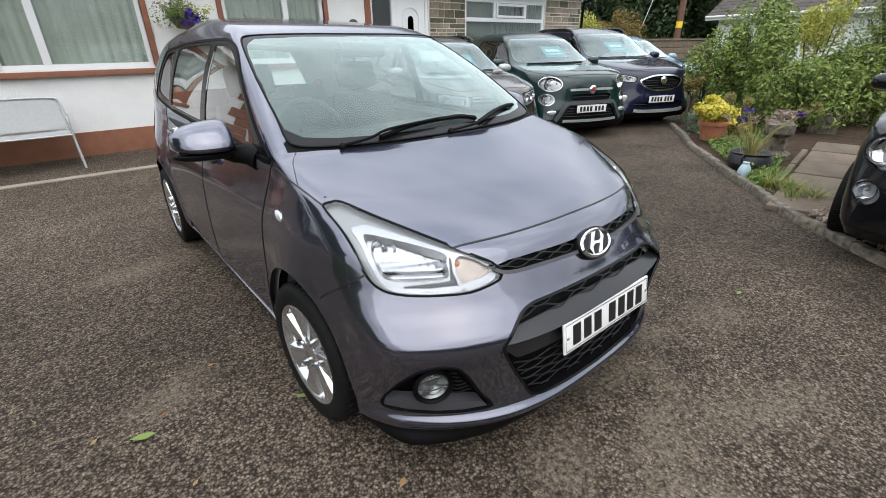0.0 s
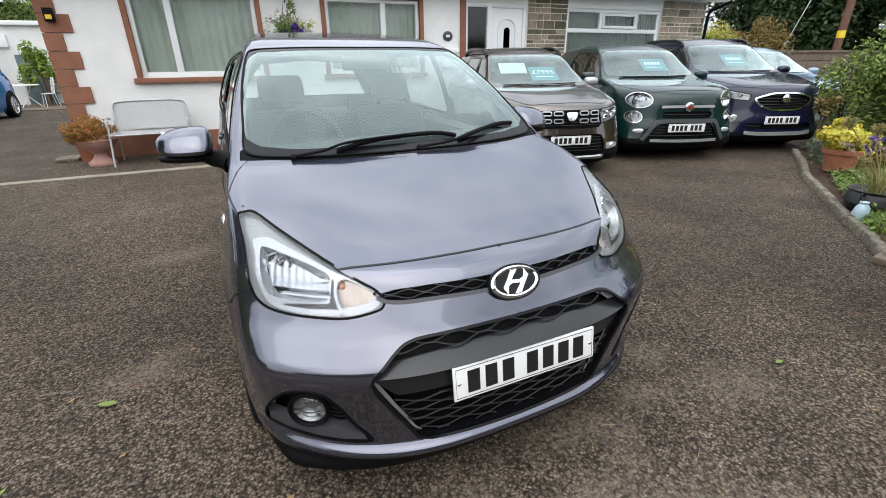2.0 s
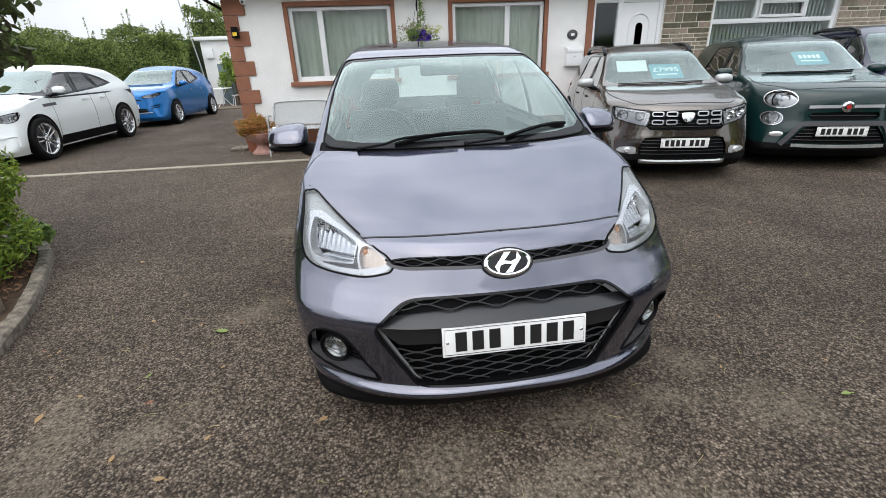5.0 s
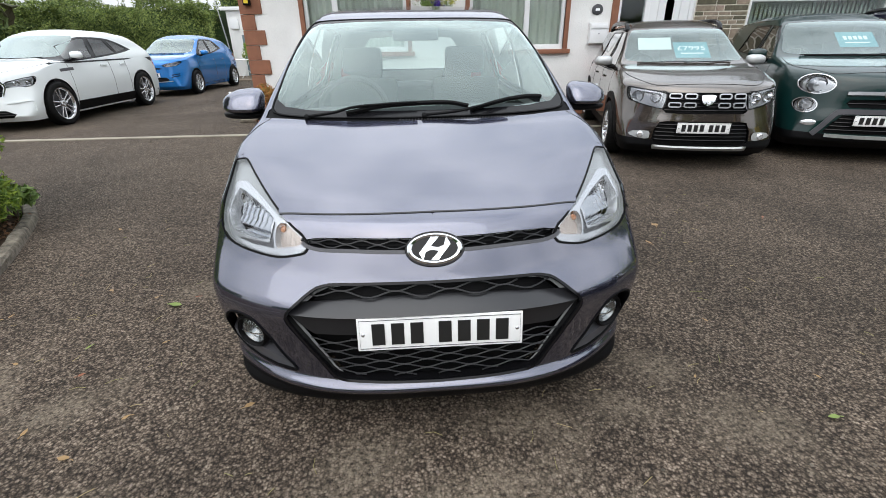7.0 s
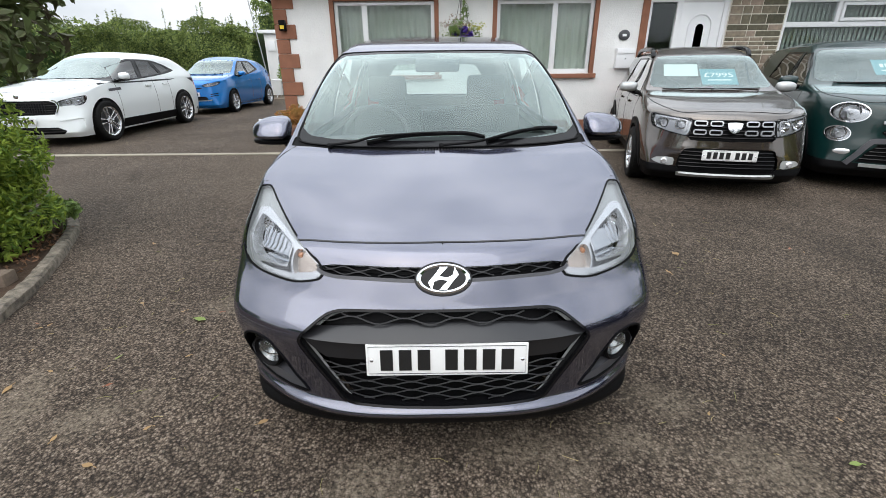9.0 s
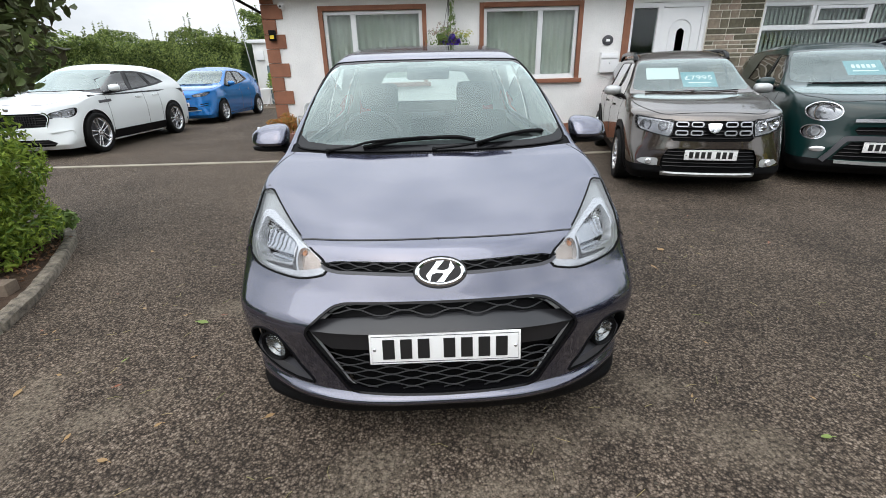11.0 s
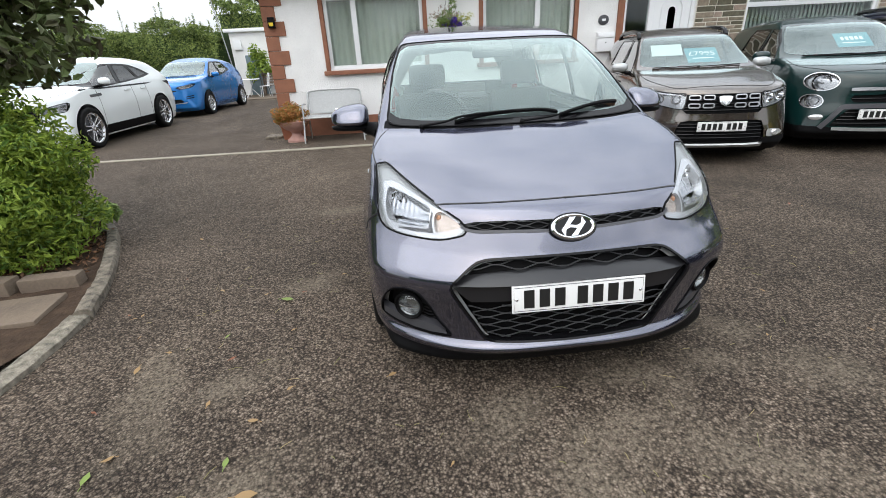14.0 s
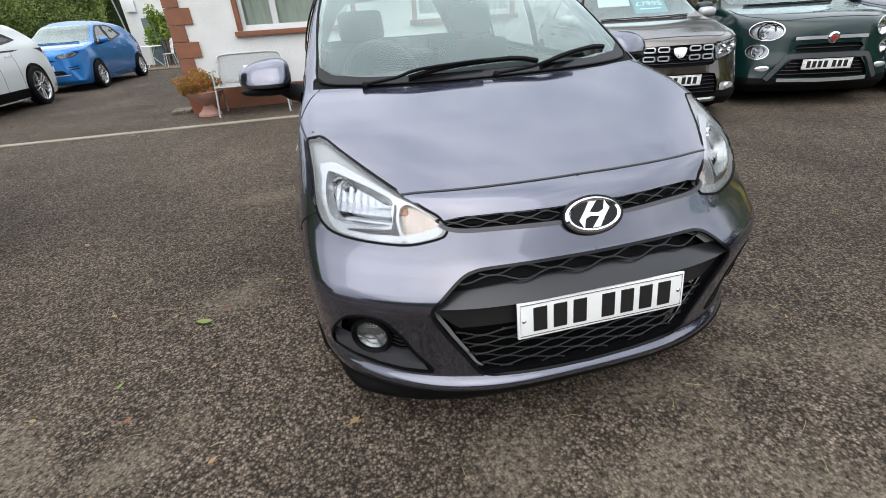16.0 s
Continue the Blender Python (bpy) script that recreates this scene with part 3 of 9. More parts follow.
class Shell:
    """The outer skin of a car: front at y = 0, x across, z up, built from a few profile curves.
    nose(z): front line; sweep(z): how far the front falls back at the sides; tail(z); flank(z): half width;
    plan(y): how the flank narrows; roof(y): height; crown: how far the roof falls at the sides."""

    def __init__(self, nose, sweep, tail, flank, plan, roof, crown, spine, k_front=0.1, k_roof=0.1, power=3.0, dents=()):
        self.nose, self.sweep, self.tail, self.flank, self.plan, self.roof = nose, sweep, tail, flank, plan, roof
        self.crown, (self.y0, self.y1), self.kf, self.kr, self.dents = crown, spine, k_front, k_roof, dents
        self.power = power if callable(power) else curve((0, power), (1, power))

    def f(self, x, y, z):
        ax = np.abs(x)
        a = ax - self.flank(z) * self.plan(y)
        b = self.nose(z) + self.sweep(z) * ax ** self.power(z) - y
        c = y - self.tail(z) + 0.3 * ax ** 3
        d = z - self.roof(y) + self.crown * ax ** 2
        v = smax(smax(a, b, self.kf), smax(c, d, self.kr), self.kr)
        v = smax(a, v, self.kf)
        for dent in self.dents:
            v = v + dent(ax, y, z)
        return v

    def way(self, u):
        """Start and direction of the ray of the side coordinate u (0: straight ahead)."""
        u = np.asarray(u, float)
        h = math.pi / 2
        run = self.y1 - self.y0
        th = np.where(u < h, u, np.where(u < h + run, h, u - run))
        oy = np.where(u < h, self.y0, np.where(u < h + run, self.y0 + u - h, self.y1))
        return oy, -np.sin(th), -np.cos(th)

    def cast(self, u, z):
        oy, dx, dy = self.way(u)
        z = np.asarray(z, float)
        lo, hi = np.zeros_like(oy), np.full_like(oy, 3.2)
        for _ in range(34):
            m = (lo + hi) / 2
            inn = self.f(m * dx, oy + m * dy, z) < 0
            lo, hi = np.where(inn, m, lo), np.where(inn, hi, m)
        return np.stack([lo * dx, oy + lo * dy, z], 1)

    def uv(self, pts):
        """(u, z) of points near the skin."""
        out = []
        h, run = math.pi / 2, self.y1 - self.y0
        for x, y, z in pts:
            x = abs(x)
            if y < self.y0:
                u = math.atan2(x, self.y0 - y)
            elif y <= self.y1:
                u = h + y - self.y0
            else:
                u = h + run + math.atan2(y - self.y1, x)
            out.append((u, z))
        return np.array(out)

    def normal(self, P):
        e = 1e-4
        g = np.stack([self.f(*(P + d).T) - self.f(*(P - d).T) for d in np.eye(3) * e], 1)
        return g / np.maximum(np.linalg.norm(g, axis=1, keepdims=True), 1e-9)

    def front_xz(self, pts):
        """Points on the front of the skin from (x, z) seen straight ahead."""
        P = np.array(pts, float)
        lo, hi = np.full(len(P), self.y0), np.full(len(P), -0.5)
        for _ in range(34):
            m = (lo + hi) / 2
            inn = self.f(P[:, 0], m, P[:, 1]) < 0
            lo, hi = np.where(inn, m, lo), np.where(inn, hi, m)
        return np.stack([P[:, 0], lo, P[:, 1]], 1)

    def side_yz(self, pts, sign=-1):
        """Points on the flank of the skin from (y, z) seen from the side."""
        P = np.array(pts, float)
        lo, hi = np.zeros(len(P)), np.full(len(P), 1.4)
        for _ in range(34):
            m = (lo + hi) / 2
            inn = self.f(m, P[:, 0], P[:, 1]) < 0
            lo, hi = np.where(inn, m, lo), np.where(inn, hi, m)
        return np.stack([sign * lo, P[:, 0], P[:, 1]], 1)

    def panels(self, z_lines, du, regions, u_max=None, fan=None):
        """Cuts the skin (its -x half) into regions: {name: outline of (u, z)}, earlier names first; the rest is 'body'.
        Returns {name: (points, normals, triangles)}."""
        h, run = math.pi / 2, self.y1 - self.y0
        full = math.pi + run
        df = du / (fan or max(self.y0, 0.5))
        us = np.concatenate([np.arange(0, h, df), np.arange(h, h + run, du), np.arange(h + run, full, du), [full]])
        G = np.array([(u, z) for z in z_lines for u in us])
        keep = np.ones(len(G), bool)
        loops, edges, verts = [], [], []
        for name, o in regions:
            o = np.asarray(o, float)
            seg = np.roll(o, -1, 0) - o
            fine = []
            for p, s in zip(o, seg):
                k = max(1, int(np.linalg.norm(s) / 0.02))
                fine += [p + s * i / k for i in range(k)]
            loops.append((name, np.array(fine)))
            for p in fine:
                keep &= ((G - p) ** 2).sum(1) > (0.3 * df) ** 2
            n0 = len(verts)
            verts += [tuple(p) for p in fine]
            edges += [(n0 + i, n0 + (i + 1) % len(fine)) for i in range(len(fine))]
        allv = [Vector(p) for p in verts] + [Vector(p) for p in G[keep]]
        V, _, F, *_ = delaunay_2d_cdt(allv, edges, [], 0, 1e-5)
        V = np.array([tuple(v) for v in V])
        F = np.array([f for f in F if len(f) == 3])
        C = V[F].mean(1)
        dom = (C[:, 0] >= 0) & (C[:, 0] <= full) & (C[:, 1] >= z_lines[0]) & (C[:, 1] <= z_lines[-1])
        if u_max:
            dom &= C[:, 0] < u_max
        F, C = F[dom], C[dom]
        lab = np.full(len(F), -1)
        for i, (name, o) in reversed(list(enumerate(loops))):
            lab[inside(o, C[:, 0], C[:, 1])] = i
        P = self.cast(V[:, 0], V[:, 1])
        N = self.normal(P)
        out = {}
        for i in range(-1, len(loops)):
            T = F[lab == i]
            if len(T):
                ids, inv = np.unique(T, return_inverse=True)
                nm = "body" if i < 0 else loops[i][0]
                out[nm] = (P[ids], N[ids], inv.reshape(-1, 3))
        return out

    def cap(self, z_cut, n=14, du=0.05):
        """The roof inside the line at z_cut (the -x half)."""
        h, run = math.pi / 2, self.y1 - self.y0
        us = np.arange(0, math.pi + run + du, du).clip(0, math.pi + run)
        edge = self.cast(us, np.full(len(us), z_cut))
        oy = self.way(us)[0]
        P = []
        for r in np.linspace(1, 0, n):
            x, y = edge[:, 0] * r, oy + (edge[:, 1] - oy) * r
            lo, hi = np.full(len(x), z_cut - 0.02), np.full(len(x), z_cut + 0.4)
            for _ in range(30):
                m = (lo + hi) / 2
                inn = self.f(x, y, m) < 0
                lo, hi = np.where(inn, m, lo), np.where(inn, hi, m)
            z = lo if r < 1 else np.full(len(x), z_cut)
            P.append(np.stack([x, y, z], 1))
        P = np.concatenate(P)
        k = len(us)
        T = []
        for i in range(n - 1):
            for j in range(k - 1):
                a, b, c, d = i * k + j, i * k + j + 1, (i + 1) * k + j + 1, (i + 1) * k + j
                T += [(a, b, c), (a, c, d)]
        return P, self.normal(P), np.array(T)


def skin(name, data, material, parent, both=True, off=0.0, label="", side=-1, flip_in=False):
    """A mesh object from a cut-out of the skin, moved along its normals by off; both halves, or one (side -1 or 1)."""
    P, N, T = data
    P = P + N * off
    halves = []
    if both:
        halves = [-1, 1]
    else:
        halves = [side]
    VV, NN, FF, n0 = [], [], [], 0
    for s in halves:
        q, nn, t = P.copy(), N.copy(), T.copy()
        A = q[t]
        g = np.cross(A[:, 1] - A[:, 0], A[:, 2] - A[:, 0])
        bad = (g * nn[t].mean(1)).sum(1) < 0
        t[bad] = t[bad][:, ::-1]
        if s > 0:
            q[:, 0] *= -1
            nn[:, 0] *= -1
            t = t[:, ::-1]
        VV.append(q)
        NN.append(nn)
        FF.append(t + n0)
        n0 += len(q)
    V, NV, F = np.concatenate(VV), np.concatenate(NN), np.concatenate(FF)
    me = bpy.data.meshes.new(name)
    me.from_pydata(V.tolist(), [], F.tolist())
    me.materials.append(material)
    for p in me.polygons:
        p.use_smooth = True
    me.update()
    me.normals_split_custom_set_from_vertices(NV.tolist())
    return part(name, me, None, parent, label)


def ribbon(shell, line, width, off, closed=False, mirror=False):
    """A thin strip that follows points on the skin."""
    P = np.array(line, float)
    N = shell.normal(P)
    k = len(P)
    D = np.array([P[(i + 1) % k if closed else min(i + 1, k - 1)] - P[(i - 1) % k if closed else max(i - 1, 0)] for i in range(k)])
    S = np.cross(N, D)
    S /= np.maximum(np.linalg.norm(S, axis=1, keepdims=True), 1e-9)
    bm = bmesh.new()
    w = width / 2
    for s in ((1, -1) if mirror else (1,)):
        M = np.array([s, 1, 1])
        rows = []
        for i in range(k):
            a, b = P[i] - S[i] * w, P[i] + S[i] * w
            rows.append([bm.verts.new(v * M) for v in (a - N[i] * 0.004, a + N[i] * off, b + N[i] * off, b - N[i] * 0.004)])
        for i in range(k if closed else k - 1):
            A, B = rows[i], rows[(i + 1) % k]
            for j in range(3):
                bm.faces.new((A[j], A[j + 1], B[j + 1], B[j]))
    bmesh.ops.recalc_face_normals(bm, faces=bm.faces)
    return bm


def ribbons(name, shell, line, width, off, material, parent, closed=False):
    """The same strip on both sides of a car, each a part of its own."""
    P = np.array(line, float)
    for s in (1, -1):
        part(name, ribbon(shell, P * np.array([s, 1, 1]), width, off, closed), material, parent)


def top_z(shell, x, y):
    lo, hi = 0.9, 2.2
    for _ in range(30):
        m = (lo + hi) / 2
        if shell.f(np.array([x]), np.array([y]), np.array([m]))[0] < 0:
            lo = m
        else:
            hi = m
    return lo


def sided(bm, m, sd):
    """Moves a mesh built for the -x side into place; for the +x side, mirrored."""
    bm.transform(m)
    if sd > 0:
        bm.transform(Matrix.Diagonal((-1, 1, 1, 1)))
        bmesh.ops.reverse_faces(bm, faces=bm.faces[:])
    return bm


def lip(shell, outline, depth, mirror=False):
    """The wall of an opening: the outline on the skin drawn inwards, straight back along y."""
    P = np.array(outline, float)
    bm = bmesh.new()
    for s in ((1, -1) if mirror else (1,)):
        A = [bm.verts.new((p[0] * s, p[1], p[2])) for p in P]
        B = [bm.verts.new((p[0] * s, p[1] + depth, p[2])) for p in P]
        k = len(P)
        for i in range(k):
            if abs(P[i][0]) + abs(P[(i + 1) % k][0]) > 1e-6:
                bm.faces.new((A[i], A[(i + 1) % k], B[(i + 1) % k], B[i]))
    return bm


# ---- planting helpers ----
def leaves(rng, spots, size, spread=0.5, blade=0.45, fold=0.25, oval=False, droop=0.0):
    """One mesh of small folded leaves at the given spots (x, y, z, nx, ny, nz); oval ones have a rounder outline and a bent midrib."""
    S = np.asarray(spots, float)
    n = len(S)
    N = S[:, 3:6] + rng.normal(0, spread, (n, 3))
    N /= np.maximum(np.linalg.norm(N, axis=1, keepdims=True), 1e-6)
    T = np.cross(N, rng.normal(0, 1, (n, 3)))
    T /= np.maximum(np.linalg.norm(T, axis=1, keepdims=True), 1e-6)
    B = np.cross(N, T)
    L = (size * rng.uniform(0.6, 1.35, n))[:, None]
    c = S[:, :3]
    tip, base = c + T * L * 0.5, c - T * L * 0.5
    a, b = c + B * L * blade * 0.5 + N * L * fold * 0.3, c - B * L * blade * 0.5 + N * L * fold * 0.3
    if oval:
        W, up = B * L * blade * 0.5, N * L * fold * 0.3
        tip = tip - N * L * droop
        q = (base, c - T * L * 0.22 + W * 0.85 + up, c + T * L * 0.14 + W * 0.8 + up, tip, c + T * L * 0.14 - W * 0.8 + up, c - T * L * 0.22 - W * 0.85 + up)
        V = np.stack(q, 1).reshape(-1, 3)
        i = np.arange(n) * 6
        F = np.concatenate([np.stack([i, i + 1, i + 2, i + 3], 1), np.stack([i, i + 3, i + 4, i + 5], 1)])
        me = bpy.data.meshes.new("leaves")
        me.from_pydata(V.tolist(), [], F.tolist())
        return me
    V = np.stack([base, a, tip, b], 1).reshape(-1, 3)
    i = np.arange(n) * 4
    F = np.concatenate([np.stack([i, i + 1, i + 2], 1), np.stack([i, i + 2, i + 3], 1)])
    me = bpy.data.meshes.new("leaves")
    me.from_pydata(V.tolist(), [], F.tolist())
    return me


def leaf_part(name, rng, spots, size, material, parent=None, label="", **kw):
    me = leaves(rng, spots, size, **kw)
    me.materials.append(material)
    return part(name, me, None, parent, label)


def clump_spots(rng, n, centre, radii, lumps=14, shell=0.35):
    """Leaf places over an uneven, lumpy crown with gaps."""
    c, r = np.array(centre, float), np.array(radii, float)
    L = rng.normal(0, 1, (lumps, 3))
    L /= np.linalg.norm(L, axis=1, keepdims=True)
    L *= rng.uniform(0.45, 0.85, (lumps, 1))
    R = rng.uniform(0.22, 0.5, lumps)
    k = rng.integers(0, lumps, n)
    d = rng.normal(0, 1, (n, 3))
    d /= np.linalg.norm(d, axis=1, keepdims=True)
    rad = R[k] * (1 - shell * rng.uniform(0, 1, n) ** 1.5)
    p = L[k] + d * rad[:, None]
    nrm = d * 0.7 + np.array([0, 0, 0.5])
    return np.concatenate([c + p * r, nrm], 1)

# ---- ground ----
g = bmesh.new()
bmesh.ops.create_grid(g, x_segments=2, y_segments=2, size=400)
structure("ground", g, GRASS, "rough green grass round the yard", "ground", at=pose(0, 0, -0.03))
g = bmesh.new()
bmesh.ops.create_grid(g, x_segments=40, y_segments=40, size=1, matrix=Matrix.Translation((1, 5, 0)) @ Matrix.Diagonal((18, 17, 1, 1)))
structure("road", g, TARMAC, "worn brown-grey tarmac yard with pale scuffs", "tarmac")
structure("trim_1", box(-15, 12, 6.03, 6.16, -0.02, 0.012, 0.004), LINE, "pale concrete strip across the tarmac", "edging strip")

# ---- house ----
WALL_Y = 7.5


def wall_with_openings(x0, x1, z0, z1, y0, y1, holes):
    """A thick wall built of blocks round rectangular openings (xa, xb, za, zb)."""
    bm = bmesh.new()
    xs = sorted({x0, x1, *(h[0] for h in holes), *(h[1] for h in holes)})
    for a, b in zip(xs, xs[1:]):
        hs = sorted((h for h in holes if h[0] < (a + b) / 2 < h[1]), key=lambda h: h[2])
        z = z0
        for h in hs:
            if h[2] > z:
                add_box(bm, a, b, y0, y1, z, h[2])
            z = h[3]
        if z < z1:
            add_box(bm, a, b, y0, y1, z, z1)
    bmesh.ops.remove_doubles(bm, verts=bm.verts, dist=1e-5)
    return bm


W1, W2, DOOR, W3 = (-1.90, -0.16, 1.16, 2.33), (0.93, 2.62, 1.16, 2.33), (3.56, 4.93, 0.10, 2.35), (5.93, 8.60, 0.95, 2.32)
structure("wall_front", wall_with_openings(-2.93, 10.0, 0.0, 2.75, 7.5, 7.8, [W1, W2, DOOR, W3]), RENDER_WHITE, "white roughcast bungalow wall with brown trim", "wall")
structure("wall_side", box(-2.93, -2.63, 7.8, 15.5, 0, 2.75), RENDER_WHITE, "white roughcast gable wall", "wall")
structure("wall_right", box(9.7, 10.0, 7.8, 15.5, 0, 2.75), RENDER_WHITE, "white roughcast side wall", "wall")
structure("wall_back", box(-2.63, 9.7, 15.2, 15.5, 0, 2.75), RENDER_WHITE, "white roughcast back wall", "wall")
structure("floor", box(-2.63, 9.7, 7.8, 15.2, 0.0, 0.1), CABIN_GREY, "plain floor inside the bungalow", "floor")
structure("ceiling", box(-2.63, 9.7, 7.8, 15.2, 2.55, 2.65), CABIN_GREY, "plain ceiling inside the bungalow", "ceiling")
structure("wall_inner", box(-2.63, 9.7, 10.6, 10.7, 0.1, 2.55), CABIN_GREY, "plain inner wall", "wall")
structure("baseboard", box(-2.95, 3.46, 7.475, 7.5, 0.0, 0.33, 0.003), BROWN, "brown painted plinth along the house wall", "plinth")
quoins = []
for i in range(10):
    z = 0.333 + i * 0.236
    w = 0.335 if i % 2 == 0 else 0.20
    q = structure("trim", box(-2.958, -2.93 + w, 7.472, 7.5 + (0.20 if i % 2 == 0 else 0.335), z + 0.004, min(z + 0.232, 2.60), 0.006), BROWN, "brown painted corner block", "quoin")
    q["group"] = "corner blocks of the house"


def house_window(name, W, splits, curtain, blind=False):
    """A white frame set in a brown surround, with a sill, panes and curtains."""
    x0, x1, z0, z1 = W
    win = thing(name, Matrix.Translation(((x0 + x1) / 2, 7.5, z0)), "white framed window in a brown surround with pale curtains", "window", kind="structure")
    h, k = (x1 - x0) / 2, z1 - z0
    sur = bmesh.new()
    add_box(sur, -h - 0.075, -h, -0.03, 0.10, -0.02, k + 0.08, None, 0.004)
    add_box(sur, h, h + 0.075, -0.03, 0.10, -0.02, k + 0.08, None, 0.004)
    add_box(sur, -h, h, -0.03, 0.10, k, k + 0.08, None, 0.004)
    part("surround", sur, BROWN, win, "brown painted surround")
    sl = bmesh.new()
    add_box(sl, -h - 0.12, h + 0.12, -0.075, 0.10, -0.095, -0.022, None, 0.008)
    part("window_sill", sl, BROWN, win)
    fr = bmesh.new()
    add_box(fr, -h, -h + 0.06, 0.03, 0.10, 0, k, None, 0.005)
    add_box(fr, h - 0.06, h, 0.03, 0.10, 0, k, None, 0.005)
    add_box(fr, -h + 0.06, h - 0.06, 0.03, 0.10, 0, 0.06, None, 0.005)
    add_box(fr, -h + 0.06, h - 0.06, 0.03, 0.10, k - 0.06, k, None, 0.005)
    xs = [-h + 0.06] + [-h + 2 * h * s for s in splits] + [h - 0.06]
    for s in splits:
        x = -h + 2 * h * s
        add_box(fr, x - 0.045, x + 0.045, 0.03, 0.10, 0.06, k - 0.06, None, 0.005)
    part("window_frame", fr, UPVC, win, "white plastic frame")
    for a, b in zip(xs, xs[1:]):
        a2, b2 = (a if a == xs[0] else a + 0.045), (b if b == xs[-1] else b - 0.045)
        pn = part("pane", box(a2, b2, 0.062, 0.068, 0.06, k - 0.06), HOUSE_GLASS, win, shade=False)
        pn.visible_shadow = False
    cur = bmesh.new()
    n = int((2 * h) / 0.018)
    prev = None
    for i in range(n + 1):
        x = -h + 2 * h * i / n
        y = 0.20 + (0.022 * math.sin(i * 0.9) + 0.010 * math.sin(i * 0.37))
        row = [cur.verts.new((x, y, 0.0)), cur.verts.new((x, y, k))]
        if prev:
            cur.faces.new((prev[0], row[0], row[1], prev[1]))
        prev = row
    part("curtain", cur, curtain, win, "pale pleated net curtain")
    return win


house_window("window_1", W1, (0.30,), CREAM)
house_window("window_2", W2, (0.60,), CREAM)


def picture_window(name, W):
    """The wide window: three top lights over a large pane, with vertical blinds."""
    x0, x1, z0, z1 = W
    win = thing(name, Matrix.Translation(((x0 + x1) / 2, 7.5, z0)), "wide white framed window with grey-green vertical blinds", "window", kind="structure")
    h, k = (x1 - x0) / 2, z1 - z0
    fr = bmesh.new()
    for a, b, c, d in ((-h, -h + 0.07, 0, k), (h - 0.07, h, 0, k), (-h + 0.07, h - 0.07, 0, 0.07), (-h + 0.07, h - 0.07, k - 0.07, k), (-h + 0.07, h - 0.07, k - 0.46, k - 0.38)):
        add_box(fr, a, b, 0.03, 0.10, c, d, None, 0.005)
    for x in (-h + 2 * h / 3 + 0.05, h - 2 * h / 3 + 0.2):
        add_box(fr, x - 0.035, x + 0.035, 0.03, 0.10, k - 0.38, k - 0.07, None, 0.005)
    part("window_frame", fr, UPVC, win, "white plastic frame")
    ol = bmesh.new()
    xa, xb = -h + 2 * h / 3 + 0.085, h - 2 * h / 3 + 0.165
    for a, b, c, d in ((xa, xa + 0.05, k - 0.37, k - 0.08), (xb - 0.05, xb, k - 0.37, k - 0.08), (xa + 0.05, xb - 0.05, k - 0.37, k - 0.32), (xa + 0.05, xb - 0.05, k - 0.13, k - 0.08)):
        add_box(ol, a, b, 0.0, 0.05, c, d, None, 0.004)
    part("top_light", ol, UPVC, win)
    part("pane", box(-h + 0.07, h - 0.07, 0.062, 0.068, 0.07, k - 0.46), HOUSE_GLASS, win, shade=False).visible_shadow = False
    part("pane", box(-h + 0.07, h - 0.07, 0.062, 0.068, k - 0.38, k - 0.07), HOUSE_GLASS, win, shade=False).visible_shadow = False
    part("window_sill", box(-h - 0.05, h + 0.05, -0.05, 0.10, -0.07, -0.005, 0.006), UPVC, win)
    for i in range(30):
        x = -h + 0.09 + i * (2 * h - 0.18) / 30
        part("blind_slat", box(0, 0.056, -0.001, 0.001, 0.05, k - 0.05, 0, pose(x, 0.16, 0, 0, 0, 6)), BLIND, win, shade=False)
    return win


picture_window("window_3", W3)


